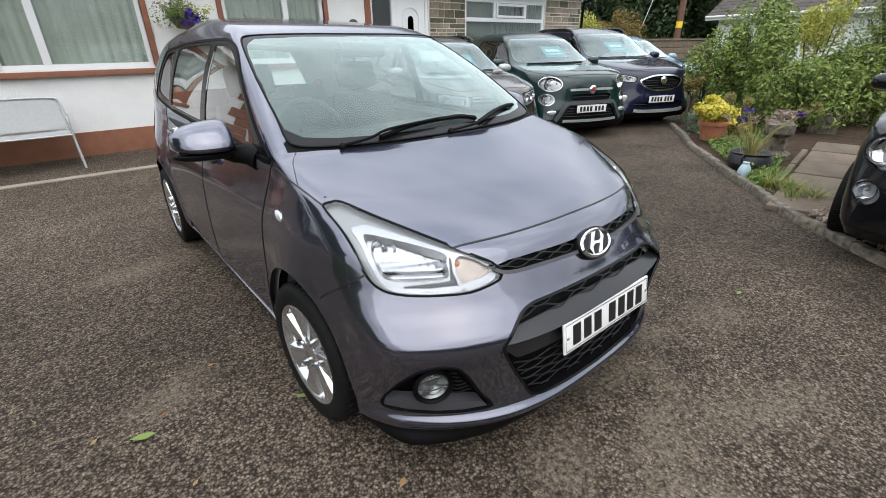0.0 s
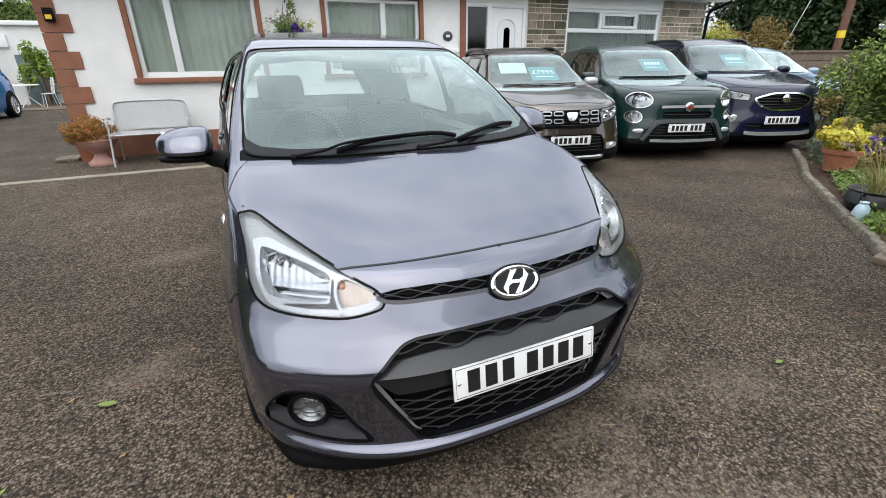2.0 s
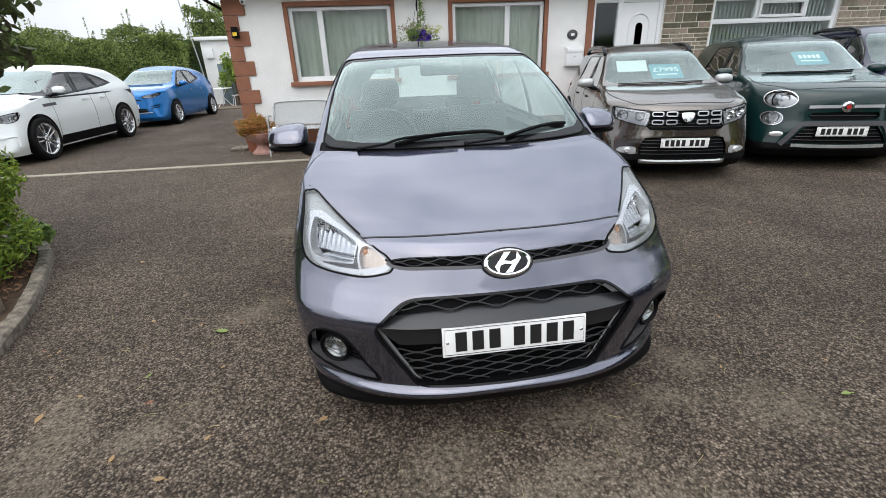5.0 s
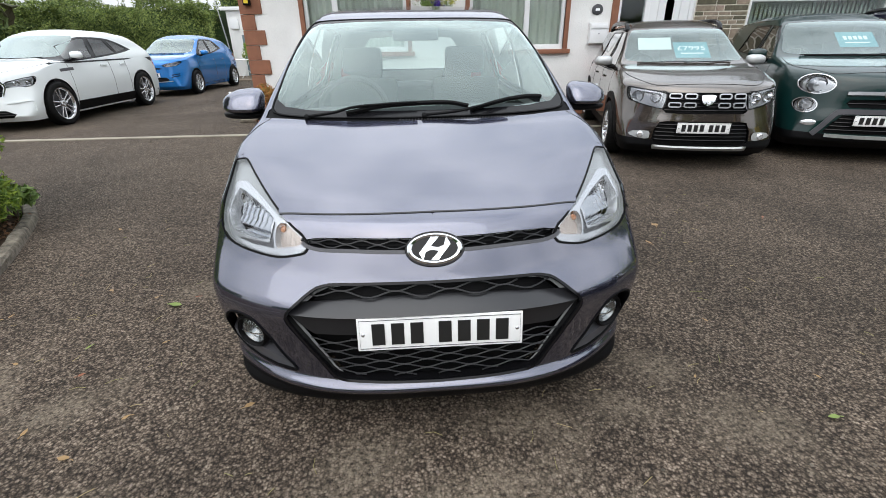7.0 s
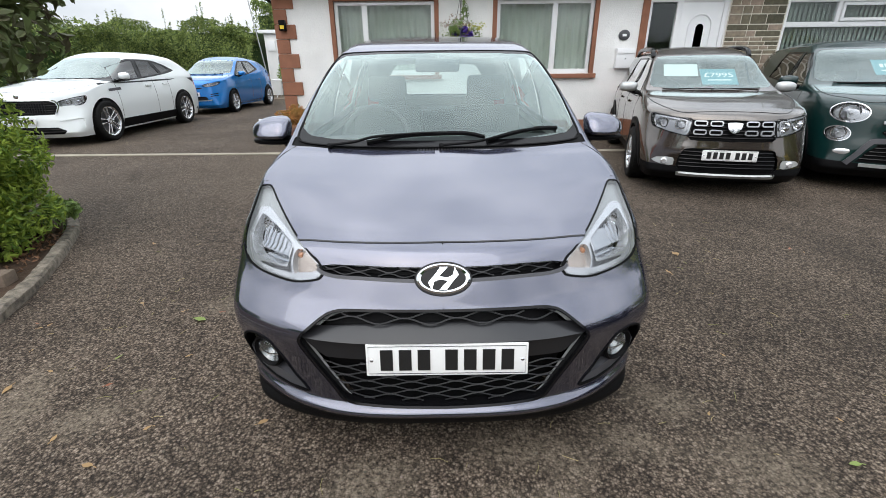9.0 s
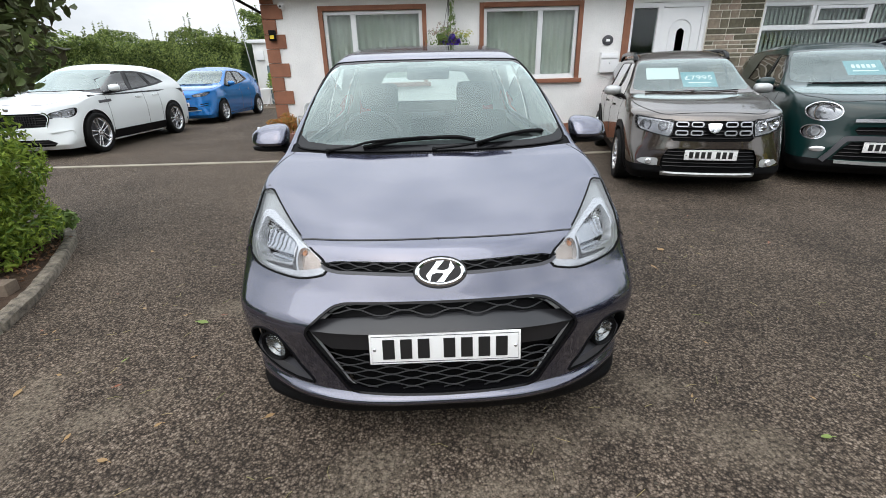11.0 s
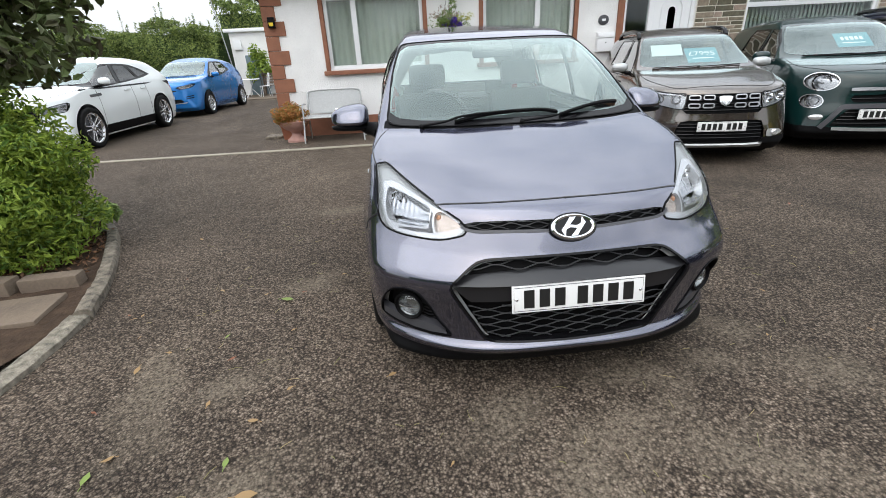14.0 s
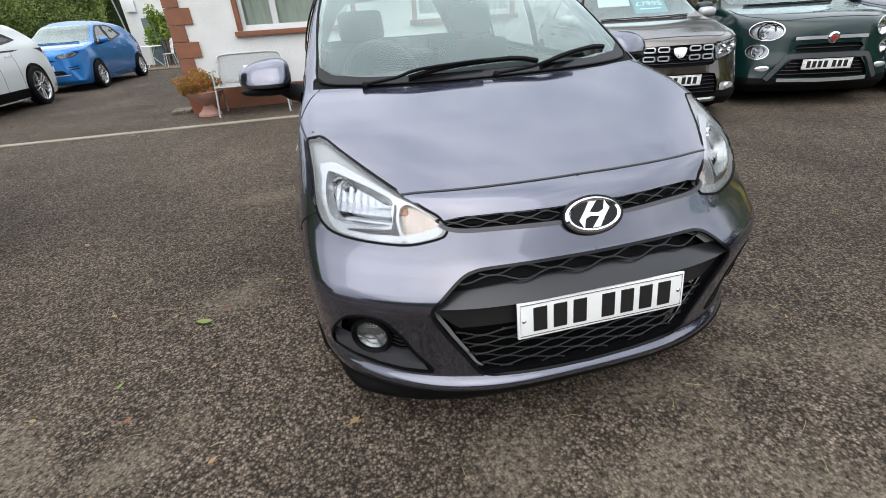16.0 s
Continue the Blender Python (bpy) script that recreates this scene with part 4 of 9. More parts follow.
def front_door():
    d = thing("door_1", pose(4.05, 7.5, 0.1), "white panelled front door beside a dark glass sidelight", "door", kind="structure")
    fr = bmesh.new()
    for a, b, c, e in ((-0.49, -0.43, 0, 2.25), (0.0, 0.09, 0, 2.25), (0.81, 0.88, 0, 2.25), (-0.43, 0.0, 2.17, 2.25), (0.09, 0.81, 2.17, 2.25), (-0.43, 0.0, 0, 0.08)):
        add_box(fr, a, b, 0.02, 0.10, c, e, None, 0.005)
    part("door_frame", fr, UPVC, d)
    part("sidelight", box(-0.43, 0.0, 0.058, 0.064, 0.08, 2.17), HOUSE_GLASS, d, "dark glass sidelight", shade=False).visible_shadow = False
    leaf = part("door_leaf", box(0.095, 0.805, 0.035, 0.085, 0.01, 2.165, 0.004), UPVC, d)
    arch = [(0.45 + 0.20 * math.cos(a), 0.028, 1.78 + 0.20 * math.sin(a)) for a in np.linspace(0, math.pi, 12)]
    part("arch_mould", tube([(0.65, 0.03, 0.95)] + arch + [(0.25, 0.03, 0.95)], 0.014, 6, True), UPVC, leaf)
    part("low_panel", tube([(0.25, 0.03, 0.2), (0.65, 0.03, 0.2), (0.65, 0.03, 0.8), (0.25, 0.03, 0.8)], 0.014, 6, True), UPVC, leaf)
    slot = [(0.45 + 0.07 * math.cos(a), 1.76 + 0.07 * math.sin(a)) for a in np.linspace(0, math.pi, 10)] + [(0.38, 1.10), (0.52, 1.10)]
    bm = bmesh.new()
    f = bm.faces.new([bm.verts.new((x, 0.030, z)) for x, z in slot])
    bmesh.ops.solidify(bm, geom=[f], thickness=0.006)
    part("door_glass", bm, SATIN_BLACK, leaf, "narrow dark arched pane")
    part("door_handle", tube([(0.74, 0.0, 1.02), (0.74, 0.02, 1.05), (0.74, 0.02, 1.18)], 0.011, 8), CHROME, leaf)
    part("threshold", box(-0.49, 0.88, -0.08, 0.10, -0.10, 0.0, 0.01), CONCRETE, d)


front_door()
structure("trim_2", box(3.44, 3.56, 7.468, 7.62, 0.0, 2.5, 0.004), BROWN, "brown painted post beside the door", "post")


def stone_panel(name, x0, x1, z0, z1, seed):
    """Stone cladding: long thin coursed stones of uneven length, each proud of the mortar by its own amount."""
    rng = random.Random(seed)
    w = thing(name, pose(0, 7.5, 0), "coursed buff and grey stone cladding beside the window", "stone wall", kind="structure")
    part("mortar", box(x0, x1, -0.027, -0.001, z0, z1), MORTAR, w, shade=False)
    shapes = {}
    z = z0 + 0.006
    while z < z1 - 0.03:
        h = rng.choice((0.07, 0.10, 0.13, 0.16))
        h = min(h, z1 - z - 0.004)
        x = x0 + 0.004
        while x < x1 - 0.03:
            ln = rng.choice((0.16, 0.22, 0.28, 0.36))
            ln = x1 - x - 0.004 if x1 - x - ln < 0.10 else ln
            key = (round(ln, 3), round(h, 3))
            if key not in shapes:
                shapes[key] = mesh_of("stone", box(0, ln - 0.015, -0.02, 0.0, 0, h - 0.015, 0.006), STONE, True, 30)
            part("stone", shapes[key], None, w, at=pose(x, -0.010 - rng.uniform(0, 0.009), z))
            x += ln
        z += h
    return w


# ---- eaves and roof ----
ev = bmesh.new()
add_box(ev, -3.30, 10.42, 7.12, 7.50, 2.56, 2.585)
add_box(ev, -3.30, 10.42, 7.09, 7.115, 2.56, 2.74, None, 0.003)
structure("trim_3", ev, UPVC, "white soffit and fascia board under the eaves", "fascia")
gut = bmesh.new()
prof = [(7.085 - 0.055 + 0.055 * math.cos(a), 2.735 + 0.055 * math.sin(a)) for a in np.linspace(math.pi, 2 * math.pi, 9)]
ra, rb = [[gut.verts.new((x, y, z)) for y, z in prof] for x in (-3.32, 10.45)]
for j in range(8):
    gut.faces.new((ra[j], ra[j + 1], rb[j + 1], rb[j]))
tagged(part("gutter", gut, UPVC), "white half-round gutter along the eaves", "gutter", kind="structure")
roof = thing("roof", pose(0, 0, 0), "brown-grey tiled pitched roof", "roof", kind="structure")
rf = bmesh.new()
vs = [rf.verts.new(v) for v in ((-3.35, 7.05, 2.72), (10.5, 7.05, 2.72), (10.5, 11.5, 4.85), (-3.35, 11.5, 4.85), (-3.35, 16.0, 2.72), (10.5, 16.0, 2.72))]
rf.faces.new(vs[:4])
rf.faces.new((vs[3], vs[2], vs[5], vs[4]))
rf.faces.new((vs[0], vs[3], vs[4]))
rf.faces.new((vs[1], vs[5], vs[2]))
part("roof_deck", rf, ROOF_TILE, roof, shade=False)
slope = math.degrees(math.atan2(2.13, 4.45))
tile_me = mesh_of("roof_tile", box(0, 0.325, 0, 0.36, 0.0, 0.03, 0.012), ROOF_TILE, True)
for row in range(6):
    for i in range(42):
        part("roof_tile", tile_me, None, roof, at=pose(-3.35 + i * 0.33, 7.02 + row * 0.27, 2.735 + row * 0.27 * math.tan(radians(slope)), slope - 3, 0, 0))

dq = tube([(-3.27, 7.06, 2.62), (-3.25, 7.10, 2.52), (-3.06, 7.80, 2.36), (-2.995, 8.02, 2.25), (-2.995, 8.02, 0.06)], 0.024, 10)
tagged(part("downpipe", dq, BLACK_PLASTIC), "black plastic downpipe at the house corner", "downpipe", kind="structure")
dp = tube([(10.33, 7.08, 2.64), (10.32, 7.12, 2.52), (10.10, 7.42, 2.36), (10.08, 7.44, 2.25), (10.08, 7.44, 0.08)], 0.036, 10)
tagged(part("downpipe", dp, BLACK_PLASTIC), "black plastic downpipe at the stone-clad house end", "downpipe", kind="structure")
tagged(part("gully_block", box(-3.28, -2.98, 7.35, 7.7, 0, 0.05, 0.015), CONCRETE), "pale concrete gully block at the house corner", "gully")


# ---- things on and by the house wall ----
def letter_box():
    b = thing("letter_box", pose(3.22, 7.5, 1.22), "white metal letter box fixed to the house wall", "letter box")
    part("case", box(-0.16, 0.16, -0.10, 0.0, 0, 0.33, 0.012), UPVC, b)
    part("flap", box(-0.15, 0.15, -0.115, -0.10, 0.24, 0.30, 0.004), UPVC, b)
    part("lock", lathe([(0.012, 0), (0.012, 0.008), (0, 0.01)], 12, pose(0, -0.10, 0.16, 90)), CHROME, b)
    return b


letter_box()
pq = thing("wall_plaque", pose(3.18, 7.49, 1.76), "small dark oval plaque on the white wall", "plaque")
part("plate", lathe([(0, 0.018), (0.8, 0.018), (1.0, 0.008), (1.0, 0)], 28, pose(0, 0, 0, 90) @ Matrix.Diagonal((0.10, 0.085, 1, 1))), GREY_PLASTIC, pq)
part("plate_bar", box(-0.035, 0.035, -0.022, -0.018, -0.02, 0.02), SIGN_WHITE, pq, shade=False)
wl_ = thing("wall_light", pose(-2.80, 7.47, 1.88), "small black wall lamp with a yellow sticker", "wall light")
part("lamp_case", box(-0.055, 0.055, -0.09, 0.0, 0.0, 0.17, 0.012), BLACK_PLASTIC, wl_)
part("sticker", box(-0.035, 0.035, -0.094, -0.0905, 0.03, 0.085), YELLOW, wl_, shade=False)
sc = thing("security_camera", pose(-2.58, 7.47, 2.42), "white dome security camera under the eaves", "camera")
part("mount", lathe([(0.05, 0), (0.05, 0.03), (0.03, 0.05), (0, 0.05)], 18, pose(0, 0.03, 0, 90)), UPVC, sc)
part("dome", lathe([(0, -0.05), (0.03, -0.042), (0.05, -0.01), (0.05, 0.03), (0, 0.03)], 18, pose(0, -0.05, 0.0, 60)), UPVC, sc)
part("lens", lathe([(0.018, 0), (0.018, 0.01), (0, 0.012)], 12, pose(0, -0.10, -0.01, 90)), PLATE_BLACK, sc)


def hanging_basket():
    rng = np.random.default_rng(5)
    b = thing("hanging_basket", pose(0.30, 7.22, 1.62), "hanging basket of violet, white and yellow flowers", "hanging basket")
    part("bracket", tube([(0, 0.28, 0.95), (0, 0.28, 0.60), (0, 0.05, 0.86), (0, -0.02, 0.86)], 0.009, 6), BLACK_PLASTIC, b)
    for a in (0.3, 2.4, 4.5):
        part("chain", tube([(0.16 * math.cos(a), 0.16 * math.sin(a), 0.22), (0, 0, 0.84)], 0.003, 5), BLACK_PLASTIC, b)
    part("bowl", lathe([(0, 0.02), (0.10, 0.04), (0.16, 0.12), (0.185, 0.22), (0.17, 0.22)], 24), WOOD, b)
    leaf_part("foliage", rng, clump_spots(rng, 900, (0, -0.02, 0.26), (0.36, 0.30, 0.26), 12), 0.045, LEAF_MID, b)
    leaf_part("trailing_stems", rng, clump_spots(rng, 260, (0.02, 0, 0.55), (0.10, 0.08, 0.34), 6), 0.05, LEAF_MID, b)
    tagged(leaf_part("violet_flowers", rng, clump_spots(rng, 260, (0.04, -0.14, 0.20), (0.20, 0.14, 0.16), 6), 0.05, FLOWER_BLUE, b, "violet petals", blade=0.9), kind="stuff")
    tagged(leaf_part("pale_flowers", rng, clump_spots(rng, 150, (-0.10, -0.12, 0.28), (0.26, 0.16, 0.16), 8), 0.035, FLOWER_WHITE, b, "pale pink petals", blade=0.9), kind="stuff")
    tagged(leaf_part("yellow_flowers", rng, clump_spots(rng, 120, (0.20, -0.08, 0.26), (0.18, 0.14, 0.14), 6), 0.035, LEAF_YELLOW, b, "yellow petals", blade=0.9), kind="stuff")


hanging_basket()


def garden_bench():
    b = thing("garden_bench", pose(-1.87, 6.62, 0), "grey steel garden bench with a mesh seat and back", "bench")
    for s in (-1, 1):
        pts = [(s * 0.52, 0.0, 0.0), (s * 0.50, 0.10, 0.42), (s * 0.50, 0.12, 0.60), (s * 0.50, 0.22, 0.64), (s * 0.50, 0.40, 0.62)]
        part("front_leg", tube([tuple(v) for v in spline(pts, 4)], 0.014, 8), STEEL, b)
        part("back_leg", tube([(s * 0.50, 0.56, 0.0), (s * 0.49, 0.50, 0.40), (s * 0.48, 0.58, 0.70)], 0.014, 8), STEEL, b)
    top = [(-0.48, 0.55, 0.60), (-0.47, 0.60, 0.78), (-0.38, 0.62, 0.83), (0, 0.62, 0.84), (0.38, 0.62, 0.83), (0.47, 0.60, 0.78), (0.48, 0.55, 0.60)]
    part("back_rail", tube([tuple(v) for v in spline(top, 5)], 0.014, 8), STEEL, b)
    part("seat_rail", tube([(-0.5, 0.06, 0.42), (0.5, 0.06, 0.42)], 0.013, 8), STEEL, b)
    st = bmesh.new()
    bmesh.ops.create_grid(st, x_segments=24, y_segments=12, size=0.5)
    for v in st.verts:
        x, y = v.co.x, v.co.y
        v.co = (x * 0.96, 0.06 + (y + 0.5) * 0.46, 0.43 - 0.02 * math.cos(y * 3) - 0.01 * math.cos(x * 3))
    bmesh.ops.solidify(st, geom=st.faces[:], thickness=0.004)
    part("seat", st, MESH_GREY, b)
    bk = bmesh.new()
    bmesh.ops.create_grid(bk, x_segments=24, y_segments=10, size=0.5)
    for v in bk.verts:
        x, y = v.co.x, v.co.y
        v.co = (x * 0.93, 0.53 + (y + 0.5) * 0.09, 0.45 + (y + 0.5) * 0.38 - 0.03 * (y + 0.5) * (2 * x) ** 6)
    bmesh.ops.solidify(bk, geom=bk.faces[:], thickness=0.004)
    part("backrest", bk, MESH_GREY, b)


garden_bench()


def heather_planter():
    rng = np.random.default_rng(8)
    p = thing("pedestal_planter", pose(-2.60, 6.98, 0), "pink stone pedestal planter full of orange heather", "planter")
    part("pedestal", lathe([(0.17, 0), (0.17, 0.035), (0.13, 0.06), (0.085, 0.11), (0.08, 0.15), (0.10, 0.18)], 28), PINK_STONE, p)
    part("bowl", lathe([(0.10, 0.18), (0.18, 0.22), (0.25, 0.30), (0.275, 0.36), (0.255, 0.365), (0.2, 0.32), (0, 0.32)], 32), PINK_STONE, p)
    leaf_part("heather", rng, clump_spots(rng, 4400, (-0.06, -0.02, 0.48), (0.38, 0.32, 0.22), 18), 0.042, LEAF_ORANGE, p, "orange and green heather", blade=0.35)


heather_planter()
tp = thing("flower_pot", pose(-2.82, 7.28, 0), "square brown terracotta pot against the plinth", "flower pot")
part("pot", lathe([(0.10, 0), (0.13, 0.25), (0.15, 0.25), (0.15, 0.30), (0.12, 0.30), (0.11, 0.2), (0, 0.2)], 4, pose(0, 0, 0, 0, 0, 45)), TERRACOTTA, tp, shade=False)

# ---- the small grey hatchback: its skin ----
def arch_flare(ax, y, z):
    """The wing swells a little round each wheel opening."""
    out = 0
    for yc in (0.744, 3.125):
        d = np.sqrt((y - yc) ** 2 + (z - 0.285) ** 2)
        out = out - 0.013 * np.exp(-((d - 0.335) / 0.055) ** 2)
    return out * np.clip((ax - 0.66) / 0.1, 0, 1)


HATCH = Shell(
    nose=curve((0.13, 0.075), (0.165, 0.045), (0.20, 0.021), (0.225, 0.005), (0.238, -0.007), (0.247, -0.012), (0.256, -0.009), (0.270, 0.003), (0.285, 0.011), (0.31, 0.011), (0.36, 0.007), (0.42, 0.002), (0.48, -0.007), (0.527, -0.013), (0.56, -0.008),
               (0.60, 0.016), (0.64, 0.042), (0.68, 0.062), (0.735, 0.092), (0.79, 0.135),
               (0.83, 0.22), (0.88, 0.37), (0.93, 0.55), (0.975, 0.73), (1.0, 0.83), (1.03, 0.885), (1.1, 0.995), (1.2, 1.16), (1.3, 1.335), (1.38, 1.49),
               (1.43, 1.62), (1.47, 1.80), (1.49, 2.0)),
    sweep=curve((0.14, 0.50), (0.18, 0.56), (0.22, 0.70), (0.26, 0.74), (0.32, 0.66), (0.4, 0.57), (0.47, 0.53), (0.56, 0.52), (0.62, 0.535), (0.67, 0.562), (0.71, 0.58), (0.80, 0.56), (0.87, 0.42), (0.92, 0.28), (1.0, 0.22), (1.2, 0.25), (1.4, 0.38)),
    tail=curve((0.2, 3.60), (0.5, 3.665), (0.8, 3.66), (1.0, 3.62), (1.3, 3.45), (1.45, 3.3)),
    flank=curve((0.14, 0.775), (0.17, 0.79), (0.21, 0.807), (0.255, 0.820), (0.29, 0.824), (0.42, 0.832), (0.55, 0.831), (0.64, 0.827), (0.70, 0.822), (0.76, 0.812), (0.80, 0.801), (0.86, 0.784), (0.92, 0.769), (1.0, 0.756), (1.2, 0.70), (1.4, 0.605), (1.5, 0.54)),
    plan=curve((0, 0.94), (0.3, 0.975), (0.5, 0.99), (0.744, 1.015), (1.05, 0.992), (1.3, 0.985), (2.4, 0.985), (2.8, 0.992), (3.1, 1.018), (3.66, 0.93)),
    roof=curve((1.2, 1.475), (1.6, 1.53), (2.0, 1.555), (2.6, 1.538), (3.2, 1.465), (3.6, 1.37)),
    crown=0.10, spine=(1.85, 2.9), k_front=0.08, k_roof=0.09, power=curve((0.2, 3.25), (0.30, 3.1), (0.4, 2.95), (0.52, 2.9), (0.60, 2.7), (0.68, 2.5), (1.6, 2.5)), dents=(arch_flare,))


def wheel(name, centre, r, r_rim, width, parent, side, spokes=5, style="plain", turn=0.0, rim_mat=None, spin=0.0):
    """A road wheel: tyre with tread blocks, rim with barrel and spokes, hub and nuts. Its outer face looks to side (-1 or 1)."""
    m = Matrix.Translation(centre) @ pose(0, 0, 0, 0, 0, turn) @ (pose(0, 0, 0, 0, -90, 0) if side < 0 else pose(0, 0, 0, 0, 90, 0)) @ pose(0, 0, 0, 0, 0, spin)
    w = thing(name, m, "", "")
    del_keys = [k for k in ("label", "category") if k in w]
    for k in del_keys:
        del w[k]
    w.parent = parent
    w.matrix_local = m
    h = width / 2
    tyre = lathe([(r_rim * 0.96, -h * 0.9), (r_rim, -h), (r * 0.86, -h * 1.06), (r * 0.95, -h * 0.98), (r * 0.985, -h * 0.8), (r, -h * 0.4), (r, h * 0.4), (r * 0.985, h * 0.8),
                  (r * 0.965, h * 0.95), (r * 0.93, h * 1.03), (r * 0.86, h * 1.07), (r_rim * 1.09, h * 1.03), (r_rim * 1.02, h * 0.97), (r_rim * 0.96, h * 0.86)], 56)
    t = part("tyre", tyre, RUBBER, w)
    tread = bmesh.new()
    for row, zz in enumerate((-0.62, -0.2, 0.2, 0.62)):
        for i in range(44):
            a = 2 * math.pi * (i + 0.5 * (row % 2)) / 44
            add_box(tread, r * 0.988, r * 1.008, -0.017 * r / 0.29, 0.012 * r / 0.29, h * (zz - 0.16), h * (zz + 0.16), Matrix.Rotation(a, 4, "Z") @ Matrix.Rotation(0.18 * (1 if zz > 0 else -1), 4, "X"))
    part("tread", tread, RUBBER, t, shade=False)
    rm = rim_mat or ALLOY
    rim = bmesh.new()
    add_lathe(rim, [(r_rim * 0.90, -h * 0.8), (r_rim * 0.90, h * 0.5), (r_rim * 0.94, h * 0.84), (r_rim * 1.0, h * 0.98), (r_rim * 1.03, h * 1.0), (r_rim * 1.03, h * 0.9)], 48)
    face = h * 0.72
    for i in range(spokes):
        a = 2 * math.pi * i / spokes
        R = Matrix.Rotation(a, 4, "Z")
        if style == "plain":
            prof = [(0.16, 0.10), (0.45, 0.16), (0.75, 0.24), (0.97, 0.36)]
        elif style == "twin":
            prof = [(0.16, 0.06), (0.5, 0.05), (0.8, 0.06), (0.97, 0.08)]
        else:
            prof = [(0.14, 0.09), (0.5, 0.085), (0.8, 0.10), (0.97, 0.15)]
        for off in ((-0.10, 0.10) if style == "twin" else (0,)):
            rows = []
            for q, wd in prof:
                zt = face + h * 0.16 * q * (0.6 + q * 0.5)
                c = q * r_rim
                o = off * r_rim * (0.6 + q * 1.2)
                hw = wd * r_rim
                rows.append([rim.verts.new(R @ Vector(v)) for v in ((c, o - hw, zt - 0.022), (c, o - hw * 0.8, zt), (c, o, zt + 0.004), (c, o + hw * 0.8, zt), (c, o + hw, zt - 0.022))])
            for A, B in zip(rows, rows[1:]):
                for j in range(4):
                    rim.faces.new((A[j], A[j + 1], B[j + 1], B[j]))
    add_lathe(rim, [(r_rim * 0.24, face - 0.02), (r_rim * 0.24, face + h * 0.06), (r_rim * 0.18, face + h * 0.12), (r_rim * 0.10, face + h * 0.10), (0, face + h * 0.10)], 24)
    bmesh.ops.recalc_face_normals(rim, faces=rim.faces)
    rm_ob = part("rim", rim, rm, w)
    part("brake_disc", lathe([(0, -0.01), (r_rim * 0.72, -0.01), (r_rim * 0.72, 0.012), (0, 0.012)], 32), GREY_PLASTIC, w)
    part("wheel_back", lathe([(0, -h * 0.7), (r_rim * 0.9, -h * 0.7)], 32), BLACK_PLASTIC, w)
    for i in range(4):
        a = 2 * math.pi * (i + 0.5) / 4
        part("wheel_nut", lathe([(0.012, face), (0.012, face + 0.024), (0.008, face + 0.028), (0, face + 0.028)], 6, Matrix.Translation((r_rim * 0.3 * math.cos(a), r_rim * 0.3 * math.sin(a), 0))), CHROME, rm_ob)
    return w


def number_plate(parent, centre, tilt, groups, width=0.52, height=0.111, turn=0.0):
    """A white plate with a thin edge line, two screws, and plain bars for its characters."""
    m = Matrix.Translation(centre) @ pose(0, 0, 0, tilt, 0, turn)
    pl = part("number_plate", box(-width / 2, width / 2, -0.004, 0.004, -height / 2, height / 2, 0.003), PLATE_WHITE, parent, "white number plate with black characters", m)
    rim = bmesh.new()
    a, b = width / 2 - 0.008, height / 2 - 0.008
    add_tube(rim, [(-a, -0.0045, -b), (a, -0.0045, -b), (a, -0.0045, b), (-a, -0.0045, b)], 0.0012, 4, True)
    part("edge_line", rim, GREY_PLASTIC, pl)
    cw = 0.040
    total = sum(groups) * cw + (sum(groups) - 1) * 0.020 + 0.028 * (len(groups) - 1)
    x = -total / 2
    for g in groups:
        for i in range(g):
            part("plate_bar", box(x, x + cw, -0.0065, -0.004, -0.036, 0.036), PLATE_BLACK, pl, shade=False)
            x += cw + 0.020
        x += 0.028
    for sx in (-1, 1):
        part("screw", lathe([(0.006, 0), (0.006, 0.002), (0.003, 0.004), (0, 0.004)], 10, Matrix.Translation((sx * (width / 2 - 0.018), -0.004, 0)) @ pose(0, 0, 0, 90)), ALLOY, pl)
    return pl


def wavy_mesh(shell, inside_poly, z0, z1, rows, x_half, depth, wave=0.065, amp=0.011, radius=0.0028, thick=1.0):
    """A grille insert of crossing wavy bars, cut to an outline in (x, z)."""
    bm = bmesh.new()
    xs = np.arange(-x_half, x_half + 1e-6, wave / 8)
    for i in range(rows):
        zc = z0 + (z1 - z0) * (i + 0.5) / rows
        ph = math.pi * (i % 2)
        zz = zc + amp * np.sin(2 * math.pi * xs / wave + ph) + 0.0 * xs
        ok = inside(np.array(inside_poly), np.abs(xs), zz)
        run = []
        pts = shell.front_xz(np.stack([xs, zz], 1))
        for k in range(len(xs) + 1):
            if k < len(xs) and ok[k]:
                run.append((xs[k], pts[k][1] + depth, zz[k]))
            else:
                if len(run) > 2:
                    add_tube(bm, run, radius, 5)
                run = []
    return bm


def seat(parent, x, y, material, head=True, wide=0.48, back=0.62):
    s = part("seat", box(-wide / 2, wide / 2, -0.05, 0.45, 0.30, 0.46, 0.05), material, parent, "", Matrix.Translation((x, y, 0)))
    part("backrest", box(-wide / 2, wide / 2, -0.06, 0.06, 0, back, 0.05, Matrix.Translation((0, 0.46, 0.42)) @ pose(0, 0, 0, -17)), material, s)
    if head:
        part("headrest", box(-0.14, 0.14, -0.05, 0.05, back + 0.03, back + 0.21, 0.045, Matrix.Translation((0, 0.46, 0.42)) @ pose(0, 0, 0, -17)), material, s)
    return s


def half_drum(bm, z):
    """Keeps what lies above z."""
    bmesh.ops.delete(bm, geom=[v for v in bm.verts if v.co.z < z], context="VERTS")
    return bm


